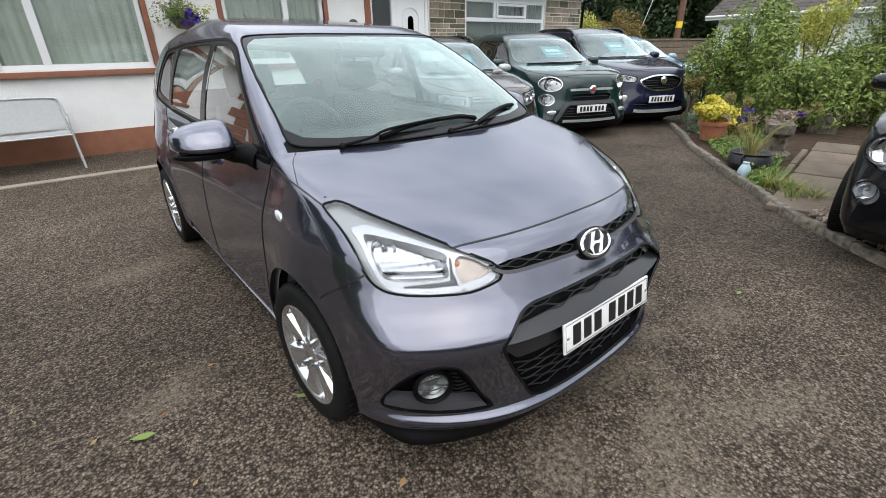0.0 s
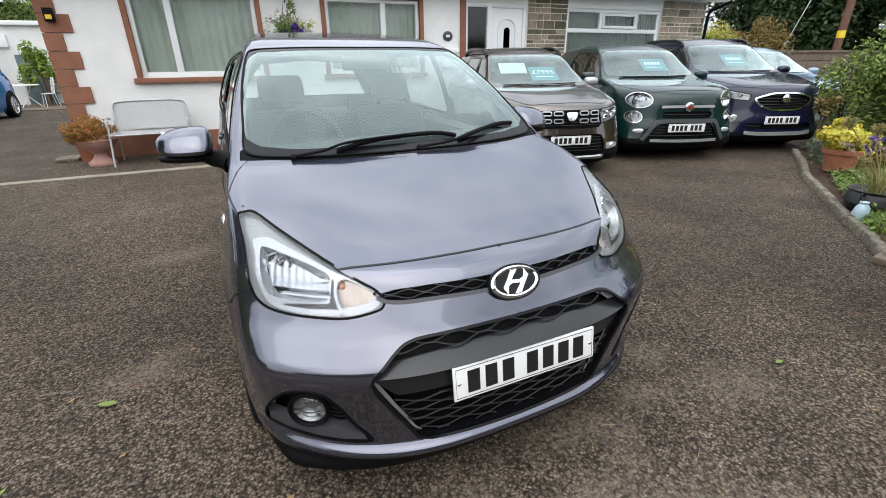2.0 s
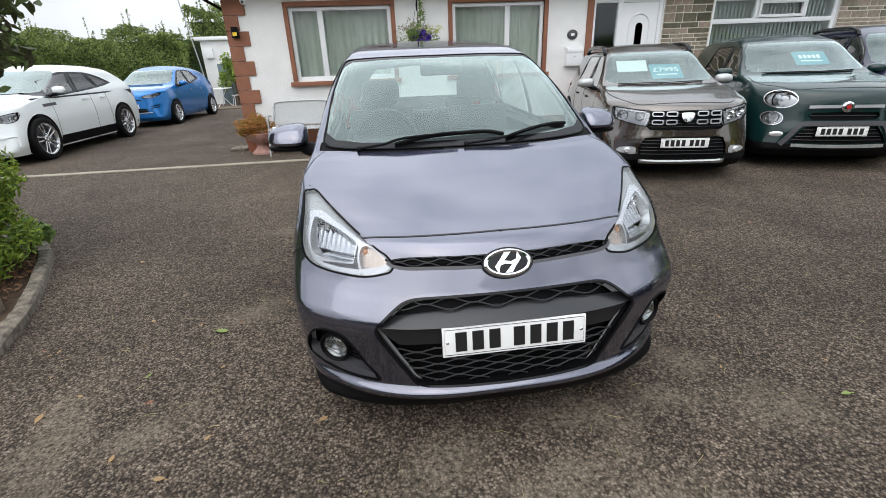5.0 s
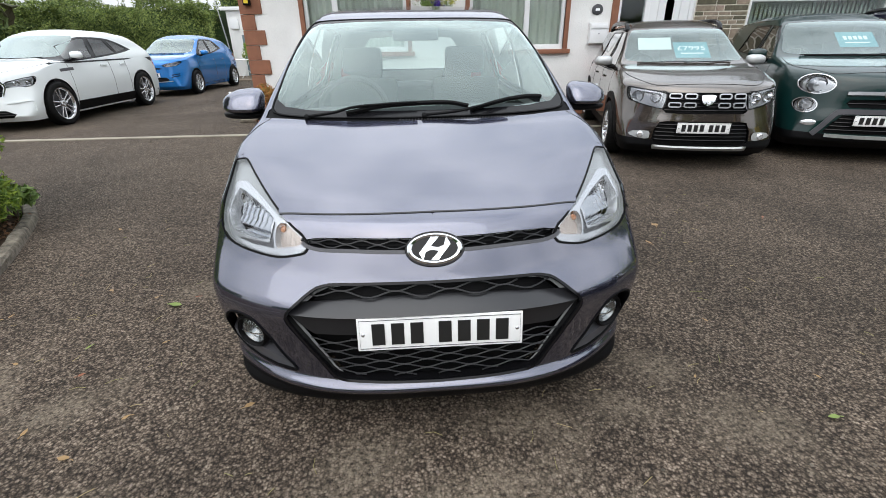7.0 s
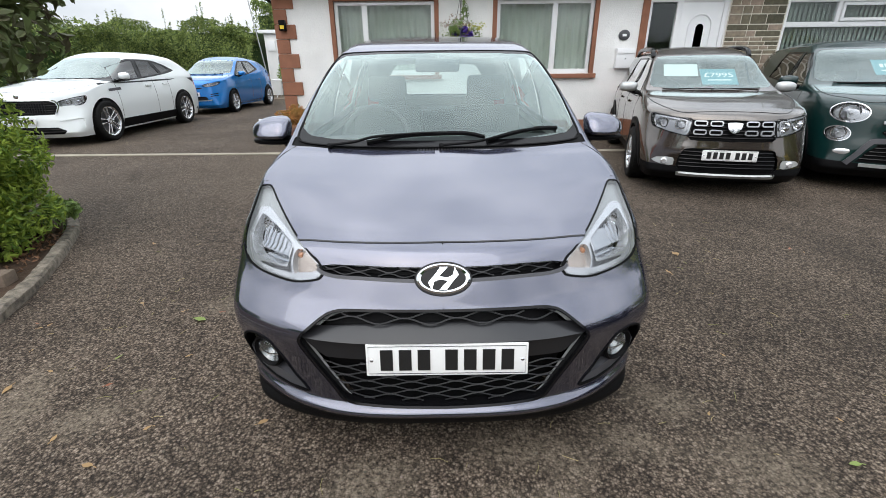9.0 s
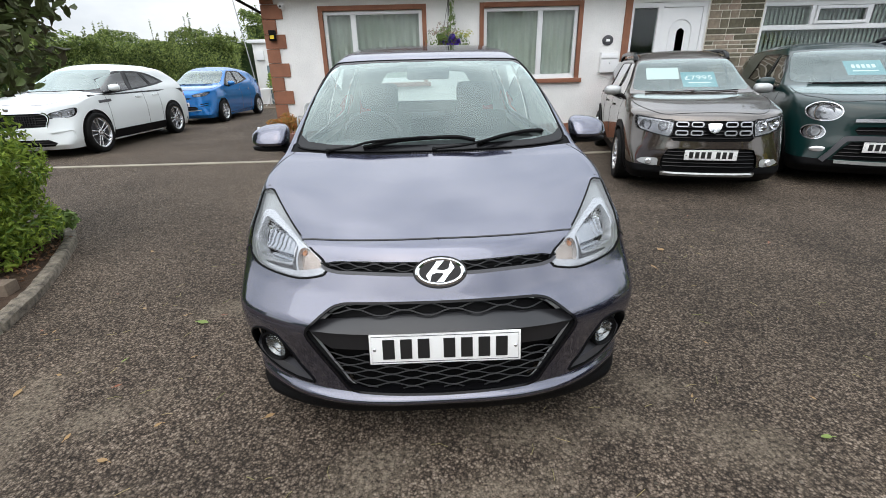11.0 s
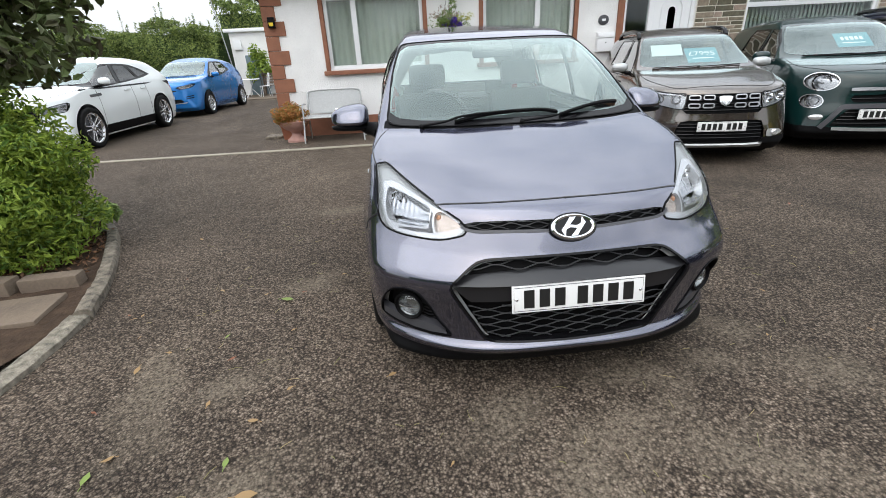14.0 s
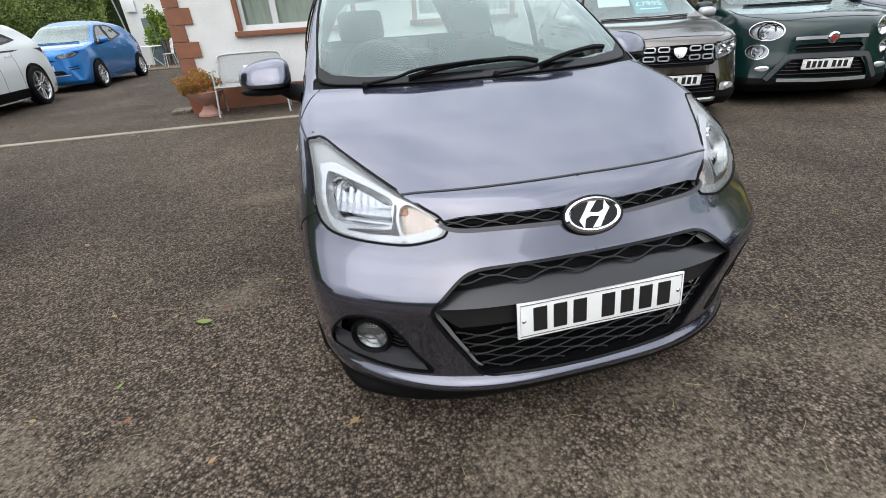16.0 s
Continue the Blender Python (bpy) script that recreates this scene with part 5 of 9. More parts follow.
def plate(S, outer, holes, off, sd, step=0.012):
    """A sheet that follows the skin at an offset off(u, z), bounded by an outline and with holes."""
    outer = np.array(outer, float)
    holes = [np.array(h, float) for h in holes]
    pts, edges = [], []
    for loop in [outer] + holes:
        k = len(pts)
        pts += [tuple(p) for p in loop]
        edges += [(k + i, k + (i + 1) % len(loop)) for i in range(len(loop))]
    lo, hi = outer.min(0), outer.max(0)
    gu, gz = np.meshgrid(np.arange(lo[0], hi[0], step * 0.8), np.arange(lo[1], hi[1], step))
    gu, gz = gu.ravel() + 0.0003, gz.ravel() + 0.0004
    ok = inside(outer, gu, gz)
    for h in holes:
        ok &= ~inside(h, gu, gz)
    pts += list(zip(gu[ok], gz[ok]))
    V, _, F, *_ = delaunay_2d_cdt([Vector(p) for p in pts], edges, [], 0, 1e-6)
    V = np.array([tuple(v) for v in V])
    F = np.array([f for f in F if len(f) == 3])
    c = V[F].mean(1)
    keep = inside(outer, c[:, 0], c[:, 1])
    for h in holes:
        keep &= ~inside(h, c[:, 0], c[:, 1])
    P = S.cast(V[:, 0], V[:, 1])
    P = P + S.normal(P) * np.array([off(u, z) for u, z in V])[:, None]
    if sd > 0:
        P[:, 0] *= -1
    me = bpy.data.meshes.new("plate")
    me.from_pydata(P.tolist(), [], F[keep].tolist())
    bm = bmesh.new()
    bm.from_mesh(me)
    bpy.data.meshes.remove(me)
    bmesh.ops.delete(bm, geom=[v for v in bm.verts if not v.link_faces], context="VERTS")
    bmesh.ops.recalc_face_normals(bm, faces=bm.faces)
    return bm


def rim(S, loop, off0, off1, shrink, sd):
    """The wall of a recess from its mouth on the skin down to its floor."""
    loop = np.array(loop, float)
    low = loop.mean(0) + (loop - loop.mean(0)) * shrink
    M = np.array([-sd, 1, 1])
    A0, B0 = S.cast(loop[:, 0], loop[:, 1]), S.cast(low[:, 0], low[:, 1])
    A0, B0 = A0 + S.normal(A0) * off0, B0 + S.normal(B0) * off1
    bm = bmesh.new()
    A, B = [bm.verts.new(p * M) for p in A0], [bm.verts.new(p * M) for p in B0]
    for i in range(len(A)):
        j = (i + 1) % len(A)
        bm.faces.new((A[i], A[j], B[j], B[i]))
    return bm


def hatchback():
    car = thing("hatchback_car", pose(-0.010, 0, 0, 0, 0, 1.2), "blue-grey small five-door hatchback parked on worn tarmac", "car")
    S = HATCH
    headlamp = [(0.735, 0.60, 0.897), (0.71, 0.60, 0.907), (0.682, 0.583, 0.907), (0.635, 0.495, 0.879), (0.575, 0.385, 0.846), (0.513, 0.285, 0.813), (0.448, 0.20, 0.775), (0.415, 0.168, 0.755), (0.397, 0.147, 0.728),
                (0.402, 0.14, 0.713), (0.422, 0.14, 0.701), (0.50, 0.168, 0.684), (0.585, 0.215, 0.684), (0.66, 0.272, 0.689), (0.71, 0.325, 0.704), (0.735, 0.37, 0.745), (0.736, 0.425, 0.807), (0.735, 0.50, 0.852)]
    grille = [(0, 0.634), (0.154, 0.634), (0.30, 0.630), (0.349, 0.624), (0.387, 0.609), (0.443, 0.568), (0.468, 0.545), (0.475, 0.53), (0.470, 0.512), (0.462, 0.494), (0.414, 0.406), (0.384, 0.358), (0.355, 0.306), (0.337, 0.288),
              (0.312, 0.281), (0.288, 0.279), (0.169, 0.275), (0, 0.272)]
    slit = [(0, 0.756), (0.102, 0.756), (0.259, 0.757), (0.36, 0.753), (0.422, 0.741), (0.402, 0.727), (0.36, 0.722), (0.258, 0.724), (0.096, 0.722), (0, 0.722)]
    fog = [(0.745, 0.415), (0.722, 0.46), (0.697, 0.484), (0.655, 0.497), (0.61, 0.490), (0.583, 0.463), (0.555, 0.42), (0.525, 0.362), (0.482, 0.302), (0.495, 0.289), (0.56, 0.285), (0.635, 0.286), (0.70, 0.292), (0.752, 0.305), (0.760, 0.35)]

    def front(pts):
        return S.front_xz([(-x, z) for x, z in pts])

    grille3, slit3, fog3 = front(grille), front(slit), front(fog)
    bonnet = [(0, 0.178, 0.813), (0.2, 0.19, 0.8115), (0.365, 0.213, 0.808), (0.45, 0.235, 0.805), (0.497, 0.255, 0.801), (0.576, 0.375, 0.845), (0.643, 0.50, 0.884), (0.690, 0.594, 0.9095), (0.715, 0.606, 0.909),
              (0.737, 0.60, 0.900), (0.748, 0.656, 0.916), (0.752, 0.743, 0.938), (0.729, 0.811, 0.967), (0.697, 0.886, 0.988), (0.668, 0.925, 1.006), (0.60, 0.89, 1.006), (0.488, 0.865, 1.001), (0.25, 0.829, 0.997), (0, 0.817, 0.996)]
    screen = [(0, 0.83, 1.006), (0.3, 0.85, 1.008), (0.52, 0.89, 1.013), (0.64, 0.94, 1.022), (0.672, 0.99, 1.045), (0.66, 1.09, 1.11), (0.638, 1.25, 1.20), (0.612, 1.42, 1.29), (0.588, 1.56, 1.36),
              (0.572, 1.63, 1.395), (0.52, 1.65, 1.412), (0.28, 1.62, 1.4195), (0, 1.62, 1.4195)]
    clear = [(0, 0.88, 1.030), (0.3, 0.89, 1.031), (0.5, 0.92, 1.036), (0.61, 0.98, 1.048), (0.650, 1.04, 1.075), (0.642, 1.13, 1.13), (0.621, 1.28, 1.22), (0.597, 1.43, 1.30), (0.573, 1.56, 1.37),
             (0.50, 1.61, 1.397), (0.28, 1.61, 1.405), (0, 1.61, 1.407)]
    cowl = [(0, 0.82, 0.996), (0.25, 0.829, 0.997), (0.488, 0.865, 1.001), (0.60, 0.89, 1.006), (0.700, 0.93, 1.008), (0.690, 0.98, 1.035), (0.672, 0.99, 1.045), (0.64, 0.94, 1.022), (0.52, 0.89, 1.013), (0.3, 0.85, 1.008), (0, 0.83, 1.006)]

    def flank(pts, n=6):
        return S.uv(S.side_yz(spline(pts, n, True)))

    def arch(y, r, z=0.29):
        pts = [(y + r * math.cos(a), z + r * math.sin(a)) for a in np.linspace(math.pi * 1.16, -math.pi * 0.16, 40)]
        o = S.uv(S.side_yz([(a, max(b, 0.150)) for a, b in pts]))
        return np.concatenate([o, [(o[-1][0], 0.10), (o[0][0], 0.10)]])

    def close(pts, z_low=None):
        """Outline of a panel that crosses the centre line: carried a little past it."""
        o = S.uv(pts)
        o[np.abs(np.array([p[0] for p in pts])) < 1e-6, 0] = -0.02
        return o

    door_glass = [(1.24, 0.995), (1.60, 1.0), (1.93, 1.008), (1.955, 1.03), (1.955, 1.34), (1.93, 1.375), (1.75, 1.368), (1.60, 1.32), (1.42, 1.20), (1.27, 1.08)]
    rear_glass = [(2.06, 1.015), (2.4, 1.022), (2.70, 1.035), (2.74, 1.06), (2.72, 1.33), (2.68, 1.365), (2.4, 1.378), (2.08, 1.38), (2.045, 1.36), (2.045, 1.04)]
    quarter = [(2.82, 1.06), (3.0, 1.10), (3.04, 1.14), (3.0, 1.28), (2.95, 1.33), (2.84, 1.345), (2.80, 1.32), (2.80, 1.09)]
    dlo = [(1.02, 0.965), (1.4, 0.972), (2.0, 0.985), (2.7, 1.01), (3.06, 1.07), (3.08, 1.15), (3.02, 1.32), (2.94, 1.365), (2.5, 1.395), (2.0, 1.402), (1.74, 1.393), (1.58, 1.342), (1.38, 1.20), (1.18, 1.06)]
    regions = [("arch", arch(0.744, 0.345)), ("arch_rear", arch(3.125, 0.345)), ("chin_shade", np.array([(-0.02, 0.10), (0.545, 0.10), (0.545, 0.210), (0.45, 0.222), (-0.02, 0.226)])), ("headlamp", S.uv(headlamp)), ("grille", close(grille3)), ("slit", close(slit3)), ("fog", S.uv(fog3)),
               ("screen", close(clear)), ("frit", close(screen)), ("cowl", close(cowl)), ("bonnet", close(bonnet)),
               ("door_glass", flank(door_glass, 4)), ("rear_glass", flank(rear_glass, 4)), ("quarter", flank(quarter, 4)), ("dlo", flank(dlo, 4))]
    tail_lamp = S.uv(S.side_yz(spline([(3.40, 0.80), (3.46, 0.98), (3.42, 1.10), (3.50, 1.10), (3.58, 0.95), (3.60, 0.80)], 4, True)))
    regions.append(("tail_lamp", tail_lamp))
    full = math.pi + S.y1 - S.y0
    regions.append(("rear_screen", np.array([(full + 0.02, 1.06), (full - 0.72, 1.06), (full - 0.66, 1.36), (full + 0.02, 1.39)])))
    zl = np.concatenate([np.arange(0.165, 0.225, 0.010), np.arange(0.225, 0.31, 0.006), np.arange(0.31, 0.78, 0.0135), np.arange(0.78, 1.0, 0.007), np.arange(1.0, 1.42, 0.0165), [1.42]])
    pan = S.panels(zl, 0.018, regions)
    P, N, T = pan["body"]
    cP, cN, cT = S.cap(1.42)
    body = skin("body", (np.concatenate([P, cP]), np.concatenate([N, cN]), np.concatenate([T, cT + len(P)])), PAINT_GREY, car)
    # painted chin turning under the lip; its shade is put in as black
    skin("chin_shade", pan["chin_shade"], BLACK_PLASTIC, car, label="painted bumper underside below the lip, its shade coloured in black")
    skin("bonnet", pan["bonnet"], PAINT_GREY, car, off=0.001)
    skin("windscreen", pan["screen"], SCREEN_GLASS, car).visible_shadow = False
    skin("windscreen_border", pan["frit"], SATIN_BLACK, car)
    cw = skin("cowl", pan["cowl"], BLACK_PLASTIC, car, off=-0.004)
    vents = bmesh.new()
    for i in range(38):
        x = -0.10 + i * 0.0135
        p = S.front_xz([(x, 1.0)])[0]
        add_box(vents, x, x + 0.006, p[1] - 0.006, p[1] + 0.014, p[2] - 0.006, p[2] + 0.001)
    part("vent_slats", vents, GREY_PLASTIC, cw, shade=False)
    for nm, key, g in (("door_window", "door_glass", SIDE_GLASS), ("rear_door_window", "rear_glass", SIDE_GLASS), ("quarter_window", "quarter", DARK_GLASS)):
        for sd in (-1, 1):
            skin(nm, pan[key], g, car, both=False, side=sd, off=-0.003).visible_shadow = False
    for sd in (-1, 1):
        skin("window_surround", pan["dlo"], SATIN_BLACK, car, both=False, side=sd, off=0.001)
    skin("rear_windscreen", pan["rear_screen"], SCREEN_GLASS, car).visible_shadow = False
    for sd in (-1, 1):
        skin("tail_lamp", pan["tail_lamp"], RED_LENS, car, both=False, side=sd, off=0.004)

    # shut lines
    def seam(line3, w=0.004):
        ribbons("shut_line", S, line3, w, 0.0022, PLATE_BLACK, car)

    def snap(pts, n=6):
        o = S.uv(spline(pts, n))
        return S.cast(o[:, 0], o[:, 1])

    seam(snap([(-p[0], p[1], p[2]) for p in bonnet[:5]]), 0.0055)
    seam(snap([(-0.737, 0.600, 0.900), (-0.748, 0.656, 0.917), (-0.755, 0.716, 0.931), (-0.759, 0.784, 0.943), (-0.760, 0.869, 0.953), (-0.758, 0.94, 0.958)]), 0.006)
    seam(snap([(-0.752, 0.743, 0.940), (-0.729, 0.811, 0.967), (-0.697, 0.886, 0.988), (-0.664, 0.93, 1.007)]), 0.003)
    seam(snap([(-0.735, 0.367, 0.747), (-0.763, 0.397, 0.723), (-0.784, 0.434, 0.696), (-0.797, 0.492, 0.658), (-0.809, 0.55, 0.617)], 8), 0.006)
    for ln in ([(1.08, 0.19), (1.09, 0.5), (1.07, 0.75), (1.02, 0.93), (0.97, 0.985)], [(2.01, 0.19), (2.0, 0.6), (2.0, 0.99)], [(2.76, 0.66), (2.84, 0.8), (2.88, 1.0), (2.86, 1.04)]):
        seam(S.side_yz(spline(ln, 8)), 0.005)
    ribbons("screen_seal", S, snap([(-p[0], p[1], p[2]) for p in screen], 3), 0.007, 0.003, BLACK_PLASTIC, car)
    ribbons("dlo_seal", S, S.side_yz(spline(dlo, 4, True)), 0.012, 0.004, BLACK_PLASTIC, car, True)
    ribbons("waist_mould", S, S.side_yz(spline([(1.03, 0.967), (1.4, 0.974), (2.0, 0.988), (2.7, 1.012)], 6)), 0.016, 0.006, BLACK_PLASTIC, car)
    ribbons("side_sill", S, S.side_yz(spline([(1.06, 0.215), (1.8, 0.205), (2.72, 0.215)], 8)), 0.02, 0.006, PAINT_GREY, car)

    # upper slot grille
    skin("grille_slot", pan["slit"], BLACK_PLASTIC, car, off=-0.03)
    part("slot_wall", lip(S, slit3, 0.035, True), BLACK_PLASTIC, car)
    slit_mesh = wavy_mesh(S, [(0, 0.752)] + [(x, z) for x, z in slit[1:-1]] + [(0, 0.725)], 0.722, 0.757, 3, 0.41, 0.014, 0.10, 0.005, 0.0025)
    part("slot_mesh", slit_mesh, MESH_BLACK, car)
    ribbons("slot_ledge", S, S.front_xz(spline([(-0.415, 0.735), (-0.395, 0.725), (-0.35, 0.7195), (-0.25, 0.721), (-0.1, 0.7185), (0, 0.717)], 5)), 0.012, 0.006, GREY_PLASTIC, car)

    # main grille: hexagon-like mouth with mesh above and below a wide bar
    g = part("grille", lip(S, grille3, 0.05, True), SATIN_BLACK, car, "wide black mouth with wavy mesh")
    skin("grille_back", pan["grille"], BLACK_PLASTIC, g, off=-0.055)
    rim_line = S.front_xz([(-x, z) for x, z in spline(grille, 4)])
    ribbons("grille_rim", S, rim_line, 0.009, 0.004, SATIN_BLACK, g)
    low_line = S.front_xz([(-x * 1.018, z - 0.007) for x, z in spline(grille[7:], 6)])
    ribbons("grille_trim", S, low_line, 0.0045, 0.004, PAINT_GREY, g)
    upper = [(0, 0.63), (0.33, 0.618), (0.385, 0.602), (0.445, 0.567), (0.40, 0.577), (0.2, 0.584), (0, 0.586)]
    part("upper_mesh", wavy_mesh(S, upper, 0.590, 0.621, 2, 0.46, 0.022, 0.17, 0.0085, 0.0027), MESH_BLACK, g)
    lowm = [(0, 0.455), (0.2, 0.452), (0.427, 0.438), (0.384, 0.362), (0.352, 0.308), (0.31, 0.286), (0.15, 0.280), (0, 0.277)]
    part("lower_mesh", wavy_mesh(S, lowm, 0.272, 0.458, 10, 0.43, 0.022, 0.15, 0.0085, 0.0025), MESH_BLACK, g)
    bar = bmesh.new()
    xs = np.linspace(-0.468, 0.468, 41)
    prof = []
    for x in xs:
        q = abs(x) / 0.468
        top = 0.588 - 0.030 * q ** 2.2
        bot = 0.460 - 0.012 * q + 0.07 * max(0, q - 0.86) / 0.14
        mid = top - 0.045 * (1 - 0.55 * q ** 3)
        ys = S.front_xz([(x, top), (x, mid), (x, bot)])[:, 1]
        prof.append([bar.verts.new(v) for v in ((x, ys[0] + 0.040, top), (x, ys[0] + 0.034, top - 0.002), (x, ys[1] + 0.004, mid), (x, ys[1] + 0.030, mid - 0.010), (x, ys[2] + 0.022, bot + 0.006), (x, ys[2] + 0.05, bot))])
    for A, B in zip(prof, prof[1:]):
        for j in range(5):
            bar.faces.new((A[j], B[j], B[j + 1], A[j + 1]))
    part("grille_bar", bar, BAR_GREY, g, "satin dark bar behind the plate")
    number_plate(car, (0.008, -0.009, 0.4835), -8, (3, 4), turn=-0.8)

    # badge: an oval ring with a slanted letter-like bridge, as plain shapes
    bd = new("badge")
    bd.parent = car
    bd.matrix_local = Matrix.Translation((0, 0.079, 0.727)) @ pose(0, 0, 0, -33)
    ring = bmesh.new()
    rows = []
    for i in range(48):
        a = 2 * math.pi * i / 48
        c, s2 = math.cos(a), math.sin(a)
        rows.append([ring.verts.new((rx * c, yy, rz * s2)) for rx, rz, yy in ((0.070, 0.0365, 0.0), (0.0715, 0.038, -0.010), (0.079, 0.0435, -0.013), (0.0855, 0.049, -0.008), (0.087, 0.0505, 0.006))])
    for i in range(48):
        A, B = rows[i], rows[(i + 1) % 48]
        for j in range(4):
            ring.faces.new((A[j], A[j + 1], B[j + 1], B[j]))
    part("badge_ring", ring, CHROME, bd, "chrome oval ring")
    disc = bmesh.new()
    add_lathe(disc, [(0, -0.003), (1, -0.002), (1.0, 0.01)], 48, pose(0, 0, 0, 90) @ Matrix.Diagonal((0.072, 0.038, 1, 1)))
    part("badge_disc", disc, SATIN_BLACK, bd)
    sym = bmesh.new()
    for cx in (-0.029, 0.029):
        vs = []
        for zz, w2 in ((-0.036, 0.012), (-0.012, 0.0095), (0.012, 0.0095), (0.036, 0.012)):
            o = zz * 0.85
            lim = 0.070 * math.sqrt(max(0, 1 - (zz / 0.040) ** 2)) + 0.006
            vs.append([(min(max(cx + o - w2, -lim), lim), zz), (min(max(cx + o + w2, -lim), lim), zz)])
        for (a, b), (c2, d2) in zip(vs, vs[1:]):
            f = [sym.verts.new((q[0], -0.012, q[1])) for q in (a, b, d2, c2)]
            k = [sym.verts.new((q[0], 0.0, q[1])) for q in (a, b, d2, c2)]
            sym.faces.new(f)
            for i in range(4):
                sym.faces.new((f[i], k[i], k[(i + 1) % 4], f[(i + 1) % 4]))
    brg = [(-0.030, -0.010), (-0.012, -0.003), (0.012, -0.007), (0.030, -0.006), (0.030, 0.010), (0.012, 0.003), (-0.012, 0.007), (-0.030, 0.006)]
    f = [sym.verts.new((x, -0.0122, z)) for x, z in brg]
    k = [sym.verts.new((x, 0.0, z)) for x, z in brg]
    sym.faces.new(f)
    for i in range(8):
        sym.faces.new((f[i], k[i], k[(i + 1) % 8], f[(i + 1) % 8]))
    bmesh.ops.recalc_face_normals(sym, faces=sym.faces)
    part("badge_bridge", sym, CHROME, bd, "chrome slanted bridge", shade=False)
    halo = bmesh.new()
    add_lathe(halo, [(0, 0.0), (1, 0.0), (1.02, 0.004), (1.02, 0.045)], 48, pose(0, 0, 0, 90) @ Matrix.Diagonal((0.0905, 0.0545, 1, 1)) @ pose(0, 0, 0, 180) @ Matrix.Translation((0, 0, -0.008)))
    part("badge_surround", halo, SATIN_BLACK, bd)

    # lamps
    o = S.uv(headlamp)
    hl_skin = S.cast(o[:, 0], o[:, 1])
    o_smooth = S.uv(spline(hl_skin, 3, True))
    lamp_loops = dict(
        band=[(-0.705, 0.49, 0.853), (-0.69, 0.487, 0.860), (-0.66, 0.469, 0.862), (-0.616, 0.411, 0.846), (-0.545, 0.31, 0.817), (-0.48, 0.224, 0.787), (-0.429, 0.175, 0.754), (-0.407, 0.153, 0.733), (-0.414, 0.150, 0.715),
              (-0.439, 0.153, 0.702), (-0.5, 0.172, 0.689), (-0.573, 0.214, 0.688), (-0.645, 0.268, 0.693), (-0.700, 0.318, 0.707), (-0.722, 0.358, 0.765), (-0.712, 0.42, 0.818)],
        cavity=[(-0.69, 0.445, 0.838), (-0.672, 0.440, 0.843), (-0.62, 0.378, 0.829), (-0.563, 0.305, 0.811), (-0.527, 0.252, 0.793), (-0.536, 0.233, 0.766), (-0.547, 0.216, 0.728), (-0.627, 0.269, 0.722), (-0.680, 0.316, 0.727),
                (-0.702, 0.345, 0.745), (-0.705, 0.380, 0.795)],
        indicator=[(-0.508, 0.228, 0.775), (-0.481, 0.223, 0.783), (-0.442, 0.185, 0.760), (-0.419, 0.162, 0.737), (-0.443, 0.162, 0.722), (-0.497, 0.182, 0.711), (-0.514, 0.19, 0.709), (-0.519, 0.211, 0.74)],
        strip=[(-0.520, 0.240, 0.784), (-0.518, 0.233, 0.776), (-0.526, 0.220, 0.742), (-0.523, 0.195, 0.705), (-0.60, 0.24, 0.7035), (-0.66, 0.285, 0.707), (-0.66, 0.287, 0.711), (-0.627, 0.262, 0.7145), (-0.556, 0.214, 0.718),
               (-0.541, 0.215, 0.721), (-0.532, 0.225, 0.752), (-0.523, 0.240, 0.782)])
    lp = {k: S.uv(spline(v, 3, True) if k != "strip" else v) for k, v in lamp_loops.items()}
    for sd in (-1, 1):
        M = np.array([-sd, 1, 1])
        lamp = skin("headlamp", pan["headlamp"], LAMP_GLASS, car, both=False, side=sd, off=0.001, label="clear headlamp with silver reflector bowls")
        lamp.visible_shadow = False
        wall = bmesh.new()
        N0 = S.normal(hl_skin)
        A = [wall.verts.new(p * M) for p in hl_skin]
        B = [wall.verts.new((p - n * 0.02) * M) for p, n in zip(hl_skin, N0)]
        for i in range(len(A)):
            j = (i + 1) % len(A)
            wall.faces.new((A[i], A[j], B[j], B[i]))
        part("lamp_wall", wall, LAMP_GREY, lamp)
        edge = np.array(spline(hl_skin, 3, True))
        part("lamp_seal", ribbon(S, edge, 0.007, 0.002, True) if sd < 0 else ribbon(S, edge * M, 0.007, 0.002, True), BLACK_PLASTIC, lamp)
        part("lamp_housing", plate(S, o_smooth, [lp["band"]], lambda u, z: -0.016, sd), LAMP_GREY, lamp, "pale grey bezel", shade=True)
        part("lamp_band", plate(S, lp["band"], [lp["cavity"], lp["indicator"], lp["strip"]], lambda u, z: -0.012, sd), LAMP_BRIGHT, lamp, "bright silver band round the reflector")
        part("lamp_divider", plate(S, lp["strip"], [], lambda u, z: -0.014, sd), LAMP_DARK, lamp, "dark grey divider")
        for nm, key, deep in (("reflector_wall", "cavity", 0.05), ("indicator_wall", "indicator", 0.035)):
            part(nm, rim(S, lp[key], -0.012, -deep, 0.93, sd), LAMP_MID, lamp)
        def dish(u, z):
            """Depth of the reflector: flutes and dimples on its outer half, a smooth bowl within, a scoop along the foot."""
            if z < 0.752:
                return -0.042 - 0.014 * math.sin(math.pi * min(1, (0.752 - z) / 0.03)) - 0.12 * (0.752 - z)
            outer = min(1, max(0, (abs(u) - 0.585) / 0.03))
            return -0.042 - 0.014 * math.sin(math.pi * min(1, (z - 0.752) / 0.08)) + (0.3 + 0.7 * outer) * (0.0026 * math.sin(u * 430) + 0.0014 * math.sin(z * 260 + 60 * u))

